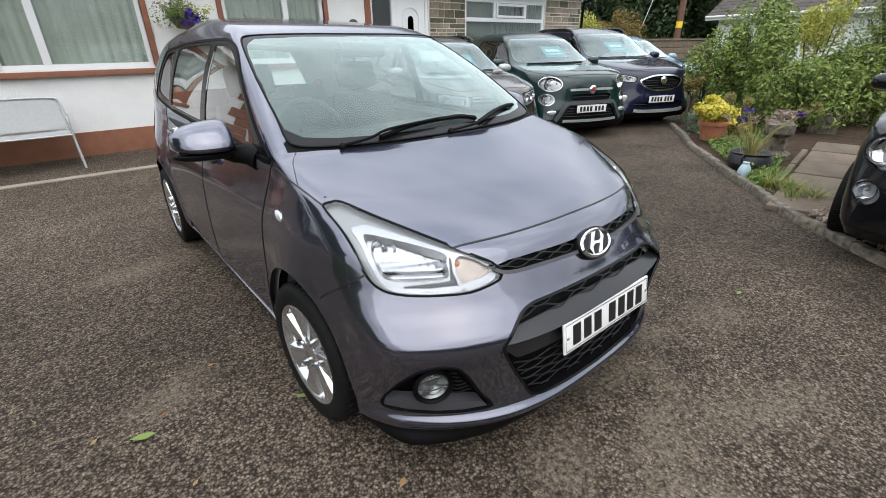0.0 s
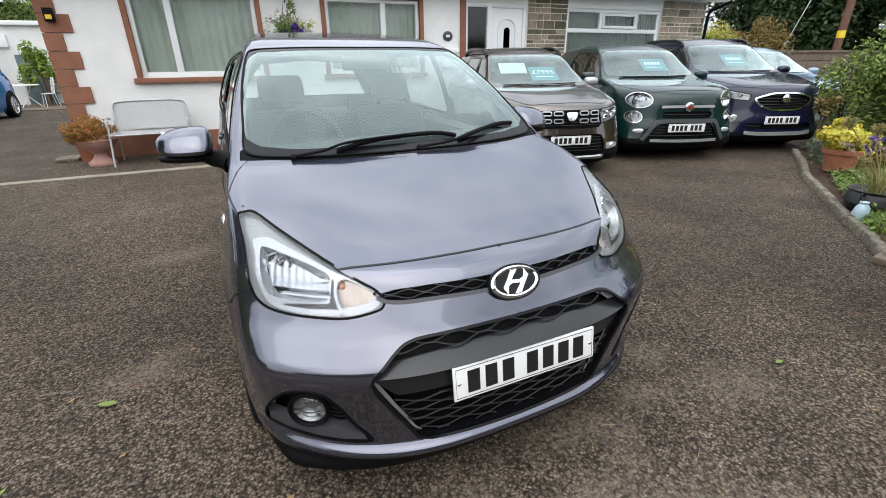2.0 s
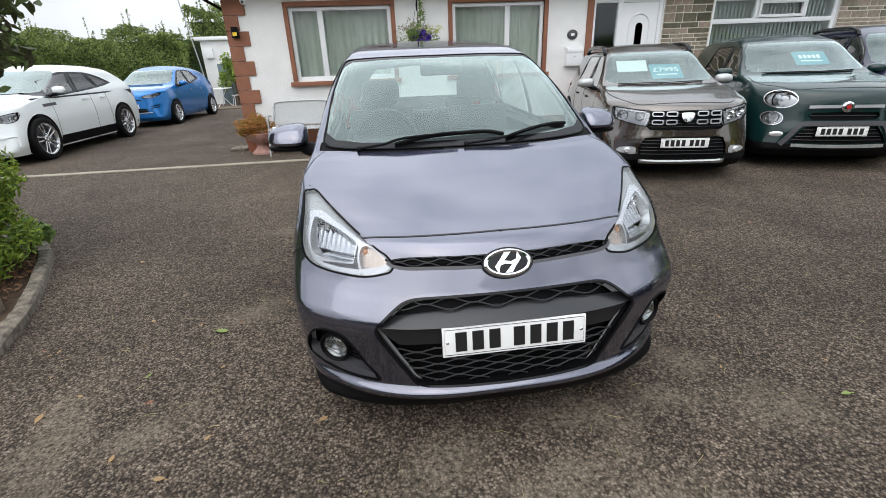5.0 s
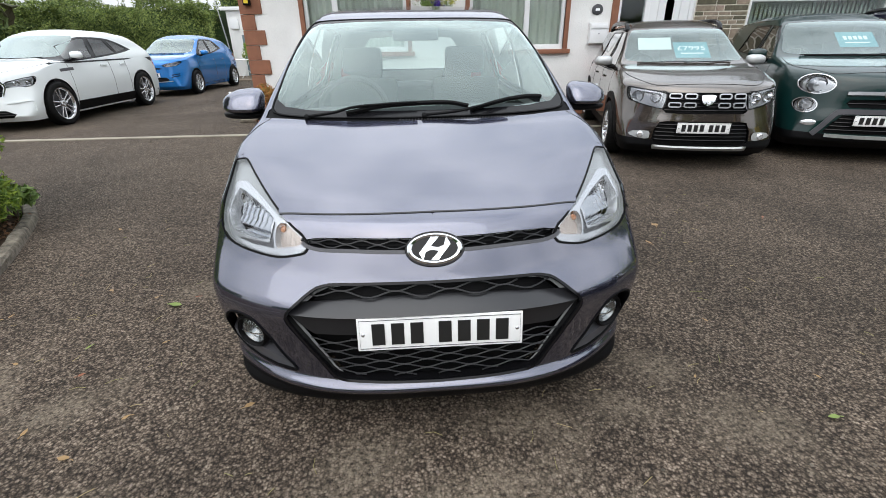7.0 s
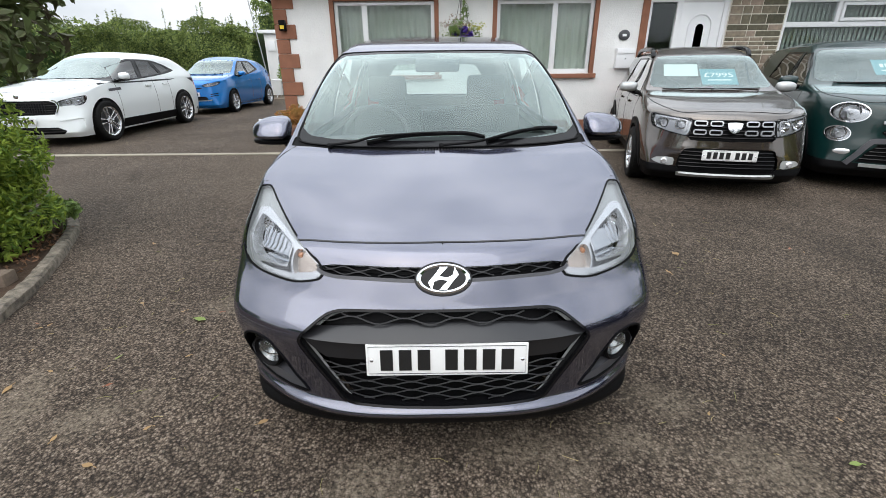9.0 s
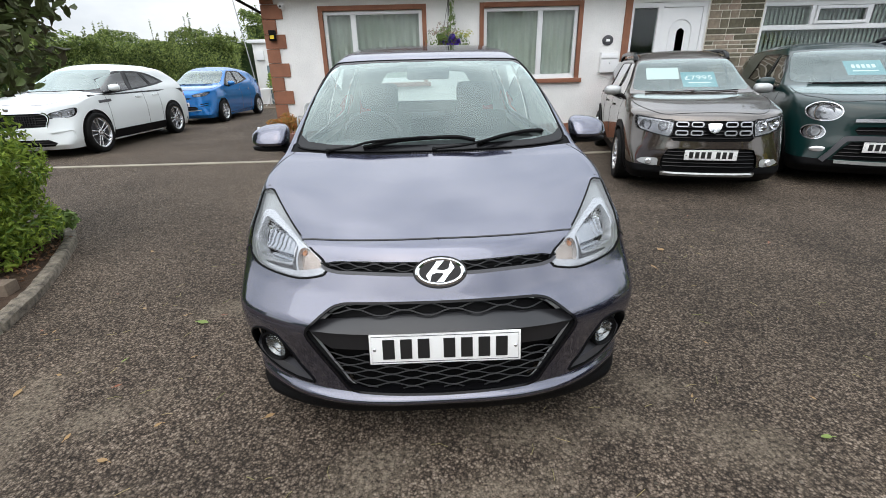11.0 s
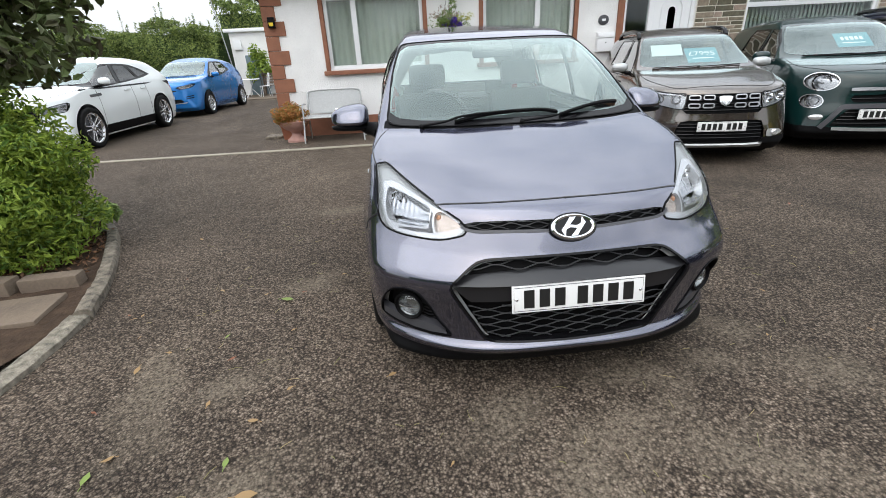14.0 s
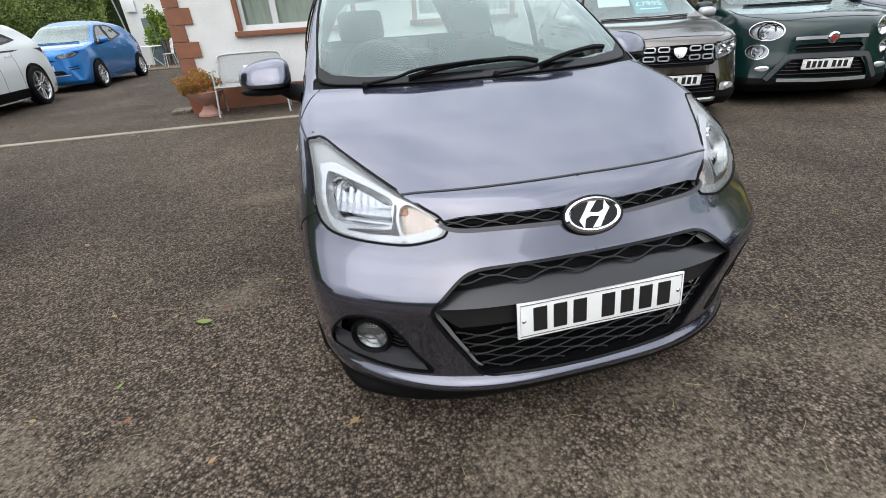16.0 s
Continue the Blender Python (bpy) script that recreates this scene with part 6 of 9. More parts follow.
        part("reflector", plate(S, lp["cavity"], [], dish, sd, 0.0036), LAMP_CHROME, lamp, "fluted silver reflector")
        part("indicator_reflector", plate(S, lp["indicator"], [], lambda u, z: -0.034 + 0.0015 * abs(math.sin(u * 300)), sd, 0.005), LAMP_WARM, lamp)
        bowl = lathe([(0.008, 0.030), (0.020, 0.022), (0.032, 0.004), (0.035, -0.004), (0.038, -0.003)], 26)
        seat_m = Matrix.Translation((-0.645, 0.405, 0.795)) @ pose(0, 0, 0, -80, 0, -38)
        part("reflector_bowl", sided(bowl, seat_m, sd), CHROME, lamp)
        part("bulb", sided(lathe([(0, -0.012), (0.008, -0.008), (0.010, 0.004), (0.010, 0.03)], 14), seat_m, sd), CHROME, lamp)
        part("indicator_bulb", sided(lathe([(0, -0.008), (0.008, -0.005), (0.011, 0.006), (0.009, 0.03)], 14), Matrix.Translation((-0.492, 0.240, 0.748)) @ pose(0, 0, 0, -86, 0, -20), sd), AMBER, lamp, "amber indicator bulb")

        # fog lamp in a dark recess with a grey blade below
        f3 = fog3 * M if sd > 0 else fog3
        fr = part("fog_recess", lip(S, f3, 0.06), BLACK_PLASTIC, car)
        skin("fog_back", pan["fog"], BLACK_PLASTIC, fr, both=False, side=sd, off=-0.06)
        part("fog_edge", ribbon(S, np.array(spline(f3, 3, True)), 0.007, 0.003, True), BLACK_PLASTIC, fr)
        fl = new("fog_lamp")
        fl.parent = car
        fl.matrix_local = Matrix.Translation((sd * 0.640, 0.186, 0.394)) @ pose(0, 0, 0, 90, 0, sd * 26) @ Matrix.Scale(1.08, 4)
        part("fog_bezel", lathe([(0.040, -0.06), (0.056, -0.02), (0.060, 0.006), (0.053, 0.014), (0.046, 0.006), (0.044, -0.02)], 32), BLACK_PLASTIC, fl)
        part("fog_reflector", lathe([(0, -0.035), (0.024, -0.028), (0.045, 0.0)], 28), LAMP_FOG, fl)
        part("fog_bar", tube([(-0.042, -0.004, 0.004), (0.0, -0.008, 0.008), (0.042, -0.004, 0.004)], 0.0022, 6), CHROME, fl)
        part("fog_lens", lathe([(0.046, 0.002), (0.040, 0.009), (0.022, 0.014), (0, 0.016)], 28), LAMP_GLASS, fl).visible_shadow = False
        bl = [(sd * x, z) for x, z in ((0.752, 0.345), (0.70, 0.338), (0.63, 0.334), (0.56, 0.325), (0.500, 0.306))]
        bot = [(sd * x, z) for x, z in ((0.752, 0.309), (0.70, 0.296), (0.63, 0.290), (0.56, 0.289), (0.494, 0.293))]
        tp, bt = S.front_xz(bl), S.front_xz(bot)
        blade = bmesh.new()
        rows = [[blade.verts.new(v) for v in ((a[0], a[1] + 0.05, a[2] + 0.012), (a[0], a[1] + 0.012, a[2]), (b[0], b[1] + 0.004, b[2]))] for a, b in zip(tp, bt)]
        for A2, B2 in zip(rows, rows[1:]):
            for j in range(2):
                blade.faces.new((A2[j], A2[j + 1], B2[j + 1], B2[j]))
        bmesh.ops.recalc_face_normals(blade, faces=blade.faces)
        part("fog_blade", blade, GREY_PLASTIC, fr)
        fm = bmesh.new()
        for i in range(6):
            zz = 0.342 + i * 0.017
            pts = S.front_xz([(sd * x, zz + 0.004 * math.sin(x * 110)) for x in np.linspace(0.520 + 0.010 * i, 0.588, 12)])
            add_tube(fm, [(p[0], p[1] + 0.045, p[2]) for p in pts], 0.003, 5)
        part("fog_mesh", fm, MESH_BLACK, fr)

        # side repeater
        q = S.side_yz([(0.879, 0.803)], sd)[0]
        part("side_repeater", lathe([(0, 0.012), (0.5, 0.010), (0.9, 0.005), (1, 0)], 20, Matrix.Diagonal((0.034, 0.019, 1, 1))), REFLECTOR, car, "clear side repeater", Matrix.Translation(q) @ pose(0, 0, 0, 0, sd * 90 - sd * 8, 0) @ pose(0, 0, 0, 0, 0, 90 + sd * 12))

        # door mirror
        mi = new("door_mirror")
        mi.parent = car
        mi.matrix_local = Matrix.Translation((sd * 0.892, 1.285, 1.035))
        sh_bm = bmesh.new()
        bmesh.ops.create_uvsphere(sh_bm, u_segments=28, v_segments=18, radius=1)
        for v in sh_bm.verts:
            x, y, z = v.co
            x2 = (abs(x) ** 0.74) * (1 if x > 0 else -1) * 0.110
            along = (x * sd + 1) / 2
            zz = abs(z) ** 0.6 * 0.078 * (1 - 0.46 * along ** 1.5) if z > 0 else -abs(z) ** 0.5 * 0.050 * (1 - 0.2 * along ** 2)
            yy = y * 0.085 * (1 - 0.15 * x * sd) if y < 0 else y * 0.028
            v.co = (x2, yy + 0.035 * (x * sd) * 0.6 + 0.6 * zz, zz + 0.012 * x * sd * -0.2)
        shell_ob = part("mirror_shell", sh_bm, PAINT_GREY, mi)
        under = bmesh.new()
        bmesh.ops.create_uvsphere(under, u_segments=24, v_segments=10, radius=1)
        for v in under.verts:
            x, y, z = v.co
            v.co = (abs(x) ** 0.8 * (1 if x > 0 else -1) * 0.118 - 0.004 * sd, (y * 0.077 if y < 0 else y * 0.03) + 0.02 * x * sd, min(abs(z) ** 0.5 * (1 if z > 0 else -1), 0.2) * 0.024 - 0.052)
        part("mirror_base", under, BLACK_PLASTIC, mi)
        part("mirror_glass", box(-0.085, 0.085, 0.0, 0.006, -0.05, 0.05, 0.003), CHROME, mi, "", Matrix.Translation((0, 0.032, 0)) @ pose(0, 0, 0, 0, 0, sd * 8))
        arm = tube([(sd * -0.06, 0.0, -0.045), (sd * -0.10, -0.03, -0.065), (sd * -0.145, -0.06, -0.068), (sd * -0.175, -0.10, -0.085)], [0.034, 0.036, 0.042, 0.05], 12)
        part("mirror_arm", arm, BLACK_PLASTIC, mi)

        # wheels
        wheel("wheel", (sd * 0.745, 0.744, 0.283), 0.283, 0.198, 0.155, car, sd, 7, "plain", turn=2.0, spin=20)
        wheel("wheel", (sd * 0.745, 3.125, 0.283), 0.283, 0.198, 0.155, car, sd, 7, "plain", spin=48)
        for yy in (0.744, 3.125):
            part("wheel_well", half_drum(lathe([(0, -0.24), (0.345, -0.24), (0.345, -0.005)], 48, pose(0, 0, 0, 0, sd * 90)), -0.11), BLACK_PLASTIC, car, "", Matrix.Translation((sd * 0.77, yy, 0.30)))
        # door handles
        for yy, zz in ((1.83, 0.855), (2.66, 0.875)):
            q = S.side_yz([(yy, zz)], sd)[0]
            part("door_handle", box(-0.014, 0.014, -0.10, 0.10, -0.016, 0.016, 0.011), PAINT_GREY, car, "", Matrix.Translation((q[0] + sd * 0.016, q[1], q[2])))

    # wipers
    def on_screen(x, z):
        p = S.front_xz([(x, z)])[0]
        n = S.normal(p[None])[0]
        return Vector(p), Vector(n)

    for nm, arm_pts, blade_pts in (("wiper", [(-0.50, 1.006), (-0.384, 1.014), (-0.28, 1.030), (-0.02, 1.044)], [(-0.33, 1.020), (-0.15, 1.040), (0.10, 1.047), (0.21, 1.036)]),
                                   ("wiper", [(0.01, 1.006), (0.15, 1.010), (0.25, 1.022), (0.40, 1.048)], [(0.22, 1.024), (0.36, 1.046), (0.48, 1.058), (0.56, 1.060)])):
        wp = new(nm)
        wp.parent = car
        a = [p + n * h for (p, n), h in zip([on_screen(*q) for q in arm_pts], (0.012, 0.02, 0.026, 0.024))]
        part("wiper_arm", tube([tuple(v) for v in spline(a, 5)], 0.0065, 6), BLACK_PLASTIC, wp)
        b = [p + n * h for (p, n), h in zip([on_screen(*q) for q in blade_pts], (0.008, 0.014, 0.014, 0.008))]
        part("wiper_blade", tube([tuple(v) for v in spline(b, 6)], 0.0105, 6), BLACK_PLASTIC, wp)
        cap_c = a[0]
        part("wiper_pivot", lathe([(0.012, -0.03), (0.012, 0.002), (0.007, 0.006), (0, 0.006)], 14), BLACK_PLASTIC, wp, "", Matrix.Translation(cap_c) @ pose(0, 0, 0, 50))
    part("aerial", tube([(0.0, 3.05, 1.47), (0.0, 3.22, 1.60)], 0.0022, 6), BLACK_PLASTIC, car)

    # cabin
    lining = skin("lining", (P, N, T), CABIN_GREY, car, off=-0.035)
    part("cabin_floor", box(-0.72, 0.72, 0.55, 3.4, 0.18, 0.30, 0.03), CABIN, car)
    tubm = bmesh.new()
    add_box(tubm, -0.74, -0.70, 0.9, 3.3, 0.3, 0.96, None, 0.01)
    add_box(tubm, 0.70, 0.74, 0.9, 3.3, 0.3, 0.96, None, 0.01)
    add_box(tubm, -0.72, 0.72, 0.62, 0.66, 0.3, 0.92, None, 0.01)
    part("cabin_walls", tubm, CABIN, car)
    part("parcel_shelf", box(-0.62, 0.62, 2.85, 3.45, 0.93, 0.96, 0.01), CABIN, car)
    dash = bmesh.new()
    rows = []
    for x in np.linspace(-0.70, 0.70, 21):
        q = (x / 0.7) ** 2
        rows.append([dash.verts.new(v) for v in ((x, 0.80 + 0.10 * q, 0.95), (x, 0.95 + 0.06 * q, 1.0), (x, 1.22, 1.0 + 0.02 * (1 - q)), (x, 1.36, 0.955), (x, 1.40, 0.90), (x, 1.34, 0.70), (x, 1.30, 0.4))])
    for A, B in zip(rows, rows[1:]):
        for j in range(6):
            dash.faces.new((A[j], A[j + 1], B[j + 1], B[j]))
    bmesh.ops.recalc_face_normals(dash, faces=dash.faces)
    part("dashboard", dash, CABIN, car)
    sw = new("steering_wheel")
    sw.parent = car
    sw.matrix_local = Matrix.Translation((-0.36, 1.46, 0.955)) @ pose(0, 0, 0, 66)
    part("wheel_rim", tube([(0.185 * math.cos(a), 0.185 * math.sin(a), 0) for a in np.linspace(0, 2 * math.pi, 32, endpoint=False)], 0.016, 8, True), CABIN, sw)
    hubm = box(-0.17, 0.17, -0.03, 0.03, -0.015, 0.015, 0.01)
    add_box(hubm, -0.05, 0.05, -0.16, 0.05, -0.02, 0.015, None, 0.01)
    part("wheel_hub", hubm, CABIN, sw)
    part("steering_column", tube([(0, 0, -0.02), (0, 0, -0.22)], 0.04, 10), CABIN, sw)
    for x in (-0.36, 0.36):
        seat(car, x, 1.56, SEAT, back=0.68)
    rs = part("rear_seat", box(-0.62, 0.62, 2.45, 2.95, 0.32, 0.50, 0.05), SEAT, car)
    part("backrest", box(-0.62, 0.62, -0.06, 0.06, 0, 0.52, 0.04, Matrix.Translation((0, 2.93, 0.45)) @ pose(0, 0, 0, -18)), SEAT, rs)
    for x in (-0.4, 0.4):
        part("headrest", box(x - 0.13, x + 0.13, -0.04, 0.04, 0.54, 0.66, 0.03, Matrix.Translation((0, 2.93, 0.45)) @ pose(0, 0, 0, -18)), SEAT, rs)
    rv = part("rear_view_mirror", box(-0.125, 0.125, -0.02, 0.02, -0.036, 0.036, 0.018), CABIN, car, "", Matrix.Translation((0.0, 1.52, 1.345)) @ pose(0, 0, 0, -10, 0, -6))
    part("mirror_stalk", tube([(0, 0.01, 0.02), (0, 0.02, 0.05)], 0.01, 6), CABIN, rv)
    part("underbody", box(-0.66, 0.66, 0.30, 3.40, 0.17, 0.21, 0.01), BLACK_PLASTIC, car)
    return car


hatchback()


# ---- the other parked cars ----
def make_shell(L, half, H, hb, cowl, screen_top, sharp=0.0, belt=0.98, sweep=0.55, tail_lean=0.35, roof_fall=0.0):
    """A car skin from its main sizes: bonnet edge height hb, cowl (y, z), windscreen top (y, z)."""
    yc, zc = cowl
    yt, zt = screen_top
    s = half / 0.84
    return Shell(
        nose=curve((0.20, 0.07), (0.26, 0.0), (0.45, -0.01), (0.60, 0.005), (hb - 0.12, 0.03), (hb - 0.03, 0.075), (hb + 0.01, 0.15), (hb + 0.05, 0.32), (zc - 0.05, yc - 0.33), (zc - 0.01, yc - 0.03),
                   (zc + 0.03, yc + 0.07), ((zc + zt) / 2, (yc + yt) / 2 + 0.01), (zt - 0.05, yt - 0.12), (zt, yt), (zt + 0.05, yt + 0.18)),
        sweep=curve((0.2, 0.5 * sweep), (0.5, sweep), (hb - 0.1, 1.3 * sweep), (hb + 0.03, 1.2 * sweep), (zc, 0.3), (zt, 0.4)),
        tail=curve((0.2, L - 0.07), (0.5, L), (0.85, L - 0.02), (belt + 0.05, L - 0.08), (zt, L - tail_lean), (zt + 0.1, L - tail_lean - 0.12)),
        flank=curve((0.2, half - 0.07), (0.3, half - 0.03), (0.5, half - 0.008), (0.70, half), (0.85, half - 0.01), (belt, half - 0.055), (belt + 0.2, half - 0.145), (zt, half - 0.25), (H, half - 0.33)),
        plan=curve((0, 0.93), (0.3, 0.975), (0.85, 1.0), (1.5, 0.985), (L - 1.5, 0.985), (L - 0.8, 1.0), (L, 0.92)),
        roof=curve((yt - 0.4, H - 0.06), (yt, H - 0.01), (yt + 0.5, H + 0.022), (L - 1.3, H + 0.015 - 0.25 * roof_fall), (L - 0.75, H - 0.03 - 0.65 * roof_fall), (L - 0.4, H - 0.07 - roof_fall)),
        crown=0.09, spine=(yt + 0.22, L - 0.85), k_front=0.10, k_roof=0.08)


def price_sheet(parent, S, x, z, price, shown):
    p = Vector(S.front_xz([(x, z)])[0])
    n = Vector(S.normal(np.array([p]))[0])
    m = Matrix.Translation(p - n * 0.012) @ pose(0, 0, 0, math.degrees(math.atan2(n.z, -n.y)) * -1, 0, 0)
    sh = part("price_sheet", box(-0.20, 0.20, -0.001, 0.001, -0.17, 0.17), SIGN_CYAN, parent, "cyan price sheet behind the windscreen", m, shade=False)
    if shown:
        cu = bpy.data.curves.new("price", "FONT")
        cu.body, cu.size, cu.align_x, cu.align_y, cu.extrude = price, 0.135, "CENTER", "CENTER", 0.0008
        cu.materials.append(SIGN_WHITE)
        tx = new("price_text", cu)
        tx.parent = sh
        tx.matrix_local = Matrix.Translation((0, -0.003, 0.03)) @ pose(0, 0, 0, 90)
    else:
        for i in range(5):
            part("price_bar", box(-0.13 + i * 0.054, -0.13 + i * 0.054 + 0.036, -0.003, -0.001, -0.005, 0.075), SIGN_WHITE, sh, shade=False)
    part("print_bar", box(-0.13, 0.13, -0.003, -0.001, -0.085, -0.065), SIGN_WHITE, sh, shade=False)
    return sh


def parked_car(name, label, m, S, L, half, H, hb, cowl, screen_top, paint, wheels, belt=0.98, lamp=None, mouth=None, lower=None, clad=0.0, rails=False, side_glass=None,
               plate_z=0.5, plate=(4, 3), style="twin", spokes=5, price=None, mirror_mat=None, detail=None, grid=0.05, windows=((1.30, 2.05), (2.13, 2.95)), panes=(), band=None):
    car = thing(name, m, label, "car", "cars parked in the yard")
    (yf, yr), r, rr = wheels

    def front(pts):
        return S.front_xz([(-x, z) for x, z in pts])

    def close(pts3):
        o = S.uv(pts3)
        o[np.abs(pts3[:, 0]) < 1e-6, 0] = -0.02
        return o

    def arch(y, rad):
        pts = [(y + rad * math.cos(a), r + rad * math.sin(a)) for a in np.linspace(math.pi * 1.2, -math.pi * 0.2, 30)]
        o = S.uv(S.side_yz([(a, max(b, 0.170)) for a, b in pts]))
        return np.concatenate([o, [(o[-1][0], 0.10), (o[0][0], 0.10)]])

    yc, zc = cowl
    yt, zt = screen_top
    z_cut = zt + 0.015
    hw = half
    scr = [(0, zc + 0.012), (hw * 0.45, zc + 0.014), (hw * 0.74, zc + 0.03), (hw * 0.775, zc + 0.06), (hw * 0.72, (zc + zt) / 2), (hw * 0.655, zt - 0.05), (hw * 0.60, zt - 0.012), (hw * 0.3, zt), (0, zt)]
    bon = [(0, hb + 0.005), (hw * 0.3, hb), (hw * 0.55, hb - 0.012), (hw * 0.70, hb + 0.02), (hw * 0.83, zc - 0.10), (hw * 0.83, zc - 0.03), (hw * 0.78, zc - 0.012), (hw * 0.45, zc - 0.014), (0, zc - 0.016)]
    regions = [("arch", arch(yf, r + 0.055)), ("arch_rear", arch(yr, r + 0.055))]
    if lamp:
        regions += [(("lamp", "lamp_low")[i], S.uv(front(lp))) for i, lp in enumerate(lamp)]
    if mouth:
        regions.append(("mouth", close(front(mouth))))
    if lower:
        regions.append(("lower", close(front(lower))))
    regions.append(("screen", close(front(scr))))
    wins = []
    for i, pts in enumerate(panes):
        regions.append((f"win{i}", S.uv(S.side_yz(pts))))
        wins.append(f"win{i}")
    if band:
        regions.append(("band", S.uv(S.side_yz(spline(band, 4, True)))))
    for i, (a, b) in enumerate(windows if not panes else ()):
        top = zt - 0.035
        if i == 0:
            pts = [(a, belt + 0.03), (b, belt + 0.04), (b, top), (yt + 0.02, top - 0.01), ((a + yt) / 2 + 0.02, (belt + top) / 2 + 0.05)]
        else:
            lean = 0.10 if i == len(windows) - 1 else 0.0
            pts = [(a, belt + 0.045), (b, belt + 0.06 + lean * 0.3), (b - lean * 0.5, top - lean), (b - lean * 1.5, top), (a, top)]
        regions.append((f"win{i}", S.uv(S.side_yz(pts))))
        wins.append(f"win{i}")
    full = math.pi + S.y1 - S.y0
    regions.append(("rear_screen", np.array([(full + 0.02, belt + 0.08), (full - 0.8, belt + 0.08), (full - 0.72, zt - 0.06), (full + 0.02, zt - 0.03)])))
    tl = S.uv(S.side_yz([(L - 0.34, belt - 0.20), (L - 0.30, belt + 0.02), (L - 0.10, belt + 0.0), (L - 0.06, belt - 0.20)]))
    regions.append(("tail_lamp", tl))
    if clad:
        cl = np.array([(-0.05, 0.1), (full + 0.05, 0.1), (full + 0.05, clad + 0.05), (math.pi / 2 + 0.4, clad), (math.pi / 2 - 0.7, clad + 0.02), (math.pi / 2 - 1.0, clad + 0.03), (-0.05, clad)])
        regions.append(("clad", cl))
    zl = np.concatenate([np.arange(0.168, hb - 0.02, 0.035), np.arange(hb - 0.02, zc, 0.011), np.arange(zc, z_cut, 0.035), [z_cut]])
    pan = S.panels(zl, grid, regions)
    P, N, T = pan["body"]
    cP, cN, cT = S.cap(z_cut, 8, 0.12)
    skin("body", (np.concatenate([P, cP]), np.concatenate([N, cN]), np.concatenate([T, cT + len(P)])), paint, car)
    skin("windscreen", pan["screen"], CAR_GLASS, car).visible_shadow = False
    skin("rear_windscreen", pan["rear_screen"], DARK_GLASS, car).visible_shadow = False
    for sd in (-1, 1):
        for i, k in enumerate(wins):
            gl = skin("side_window", pan[k], (side_glass or SIDE_GLASS) if i else SIDE_GLASS, car, both=False, side=sd, off=-0.002)
            gl.visible_shadow = False
            edge = S.side_yz([tuple(S.cast(np.array([u]), np.array([z]))[0][1:]) for u, z in dict(regions)[k]], sd)
            part("window_trim", ribbon(S, np.array(edge), 0.022, 0.004, True), SATIN_BLACK, car)
        skin("tail_lamp", pan["tail_lamp"], RED_LENS, car, both=False, side=sd, off=0.004)
        for key in ("lamp", "lamp_low"):
            if key in pan:
                lp = skin("headlamp", pan[key], LAMP_GLASS, car, both=False, side=sd, off=0.002, label="clear headlamp with silver reflector")
                lp.visible_shadow = False
                skin("lamp_housing", pan[key], LAMP_GREY if paint is PAINT_WHITE else LAMP_BRIGHT if paint is PAINT_BROWN else LAMP_MID, lp, both=False, side=sd, off=-0.05)
                Pp = pan[key][0]
                c = Pp.mean(0)
                c = c * np.array([-sd, 1, 1]) if sd > 0 else c
                size = (0.42 if key == "lamp_low" or not long_lamp(Pp) else 0.27) * min(np.ptp(Pp[:, 0]), np.ptp(Pp[:, 2]))
                long = long_lamp(Pp)
                if long and len(lamp) == 1:
                    ol2 = dict(regions)[key]
                    mid = ol2.mean(0)
                    part("light_strip", ribbon(S, S.cast(*(mid + (ol2 - mid) * 0.80).T) * (np.array([-1, 1, 1]) if sd > 0 else 1), 0.016, -0.008, True), LAMP_BRIGHT, lp, "bright daytime light strip")
                for k, dx in enumerate((-0.22, 0.2) if long else (0,)):
                    ux = c[0] + dx * np.ptp(Pp[:, 0])
                    near = Pp * (np.array([-1, 1, 1]) if sd > 0 else 1)
                    at = near[np.argmin(np.abs(near[:, 0] - ux) + np.abs(near[:, 2] - c[2]))]
                    bw = Matrix.Translation(Vector(at) + Vector((0, 0.045, 0))) @ pose(0, 0, 0, -90, 0, sd * 12) @ Matrix.Diagonal((size * (0.85 if k else 1), size * (0.85 if k else 1), 0.04, 1))
                    part("reflector_bowl", lathe([(0.1, 0.8), (0.5, 0.5), (0.85, 0), (1.0, -0.5), (1.14, -0.5), (1.16, 0.2)], 22), CHROME, lp, "", bw)
                    part("bulb", lathe([(0, -0.6), (0.16, -0.5), (0.2, 0), (0.2, 0.7)], 12), LAMP_BRIGHT, lp, "", bw)
                ol = dict(regions)[key]
                ed = S.cast(ol[:, 0], ol[:, 1]) * (np.array([-1, 1, 1]) if sd > 0 else 1)
                part("lamp_seal", ribbon(S, np.array(spline(ed, 3, True)), 0.009, 0.004, True), SATIN_BLACK if paint is not PAINT_GREEN else CHROME, lp)
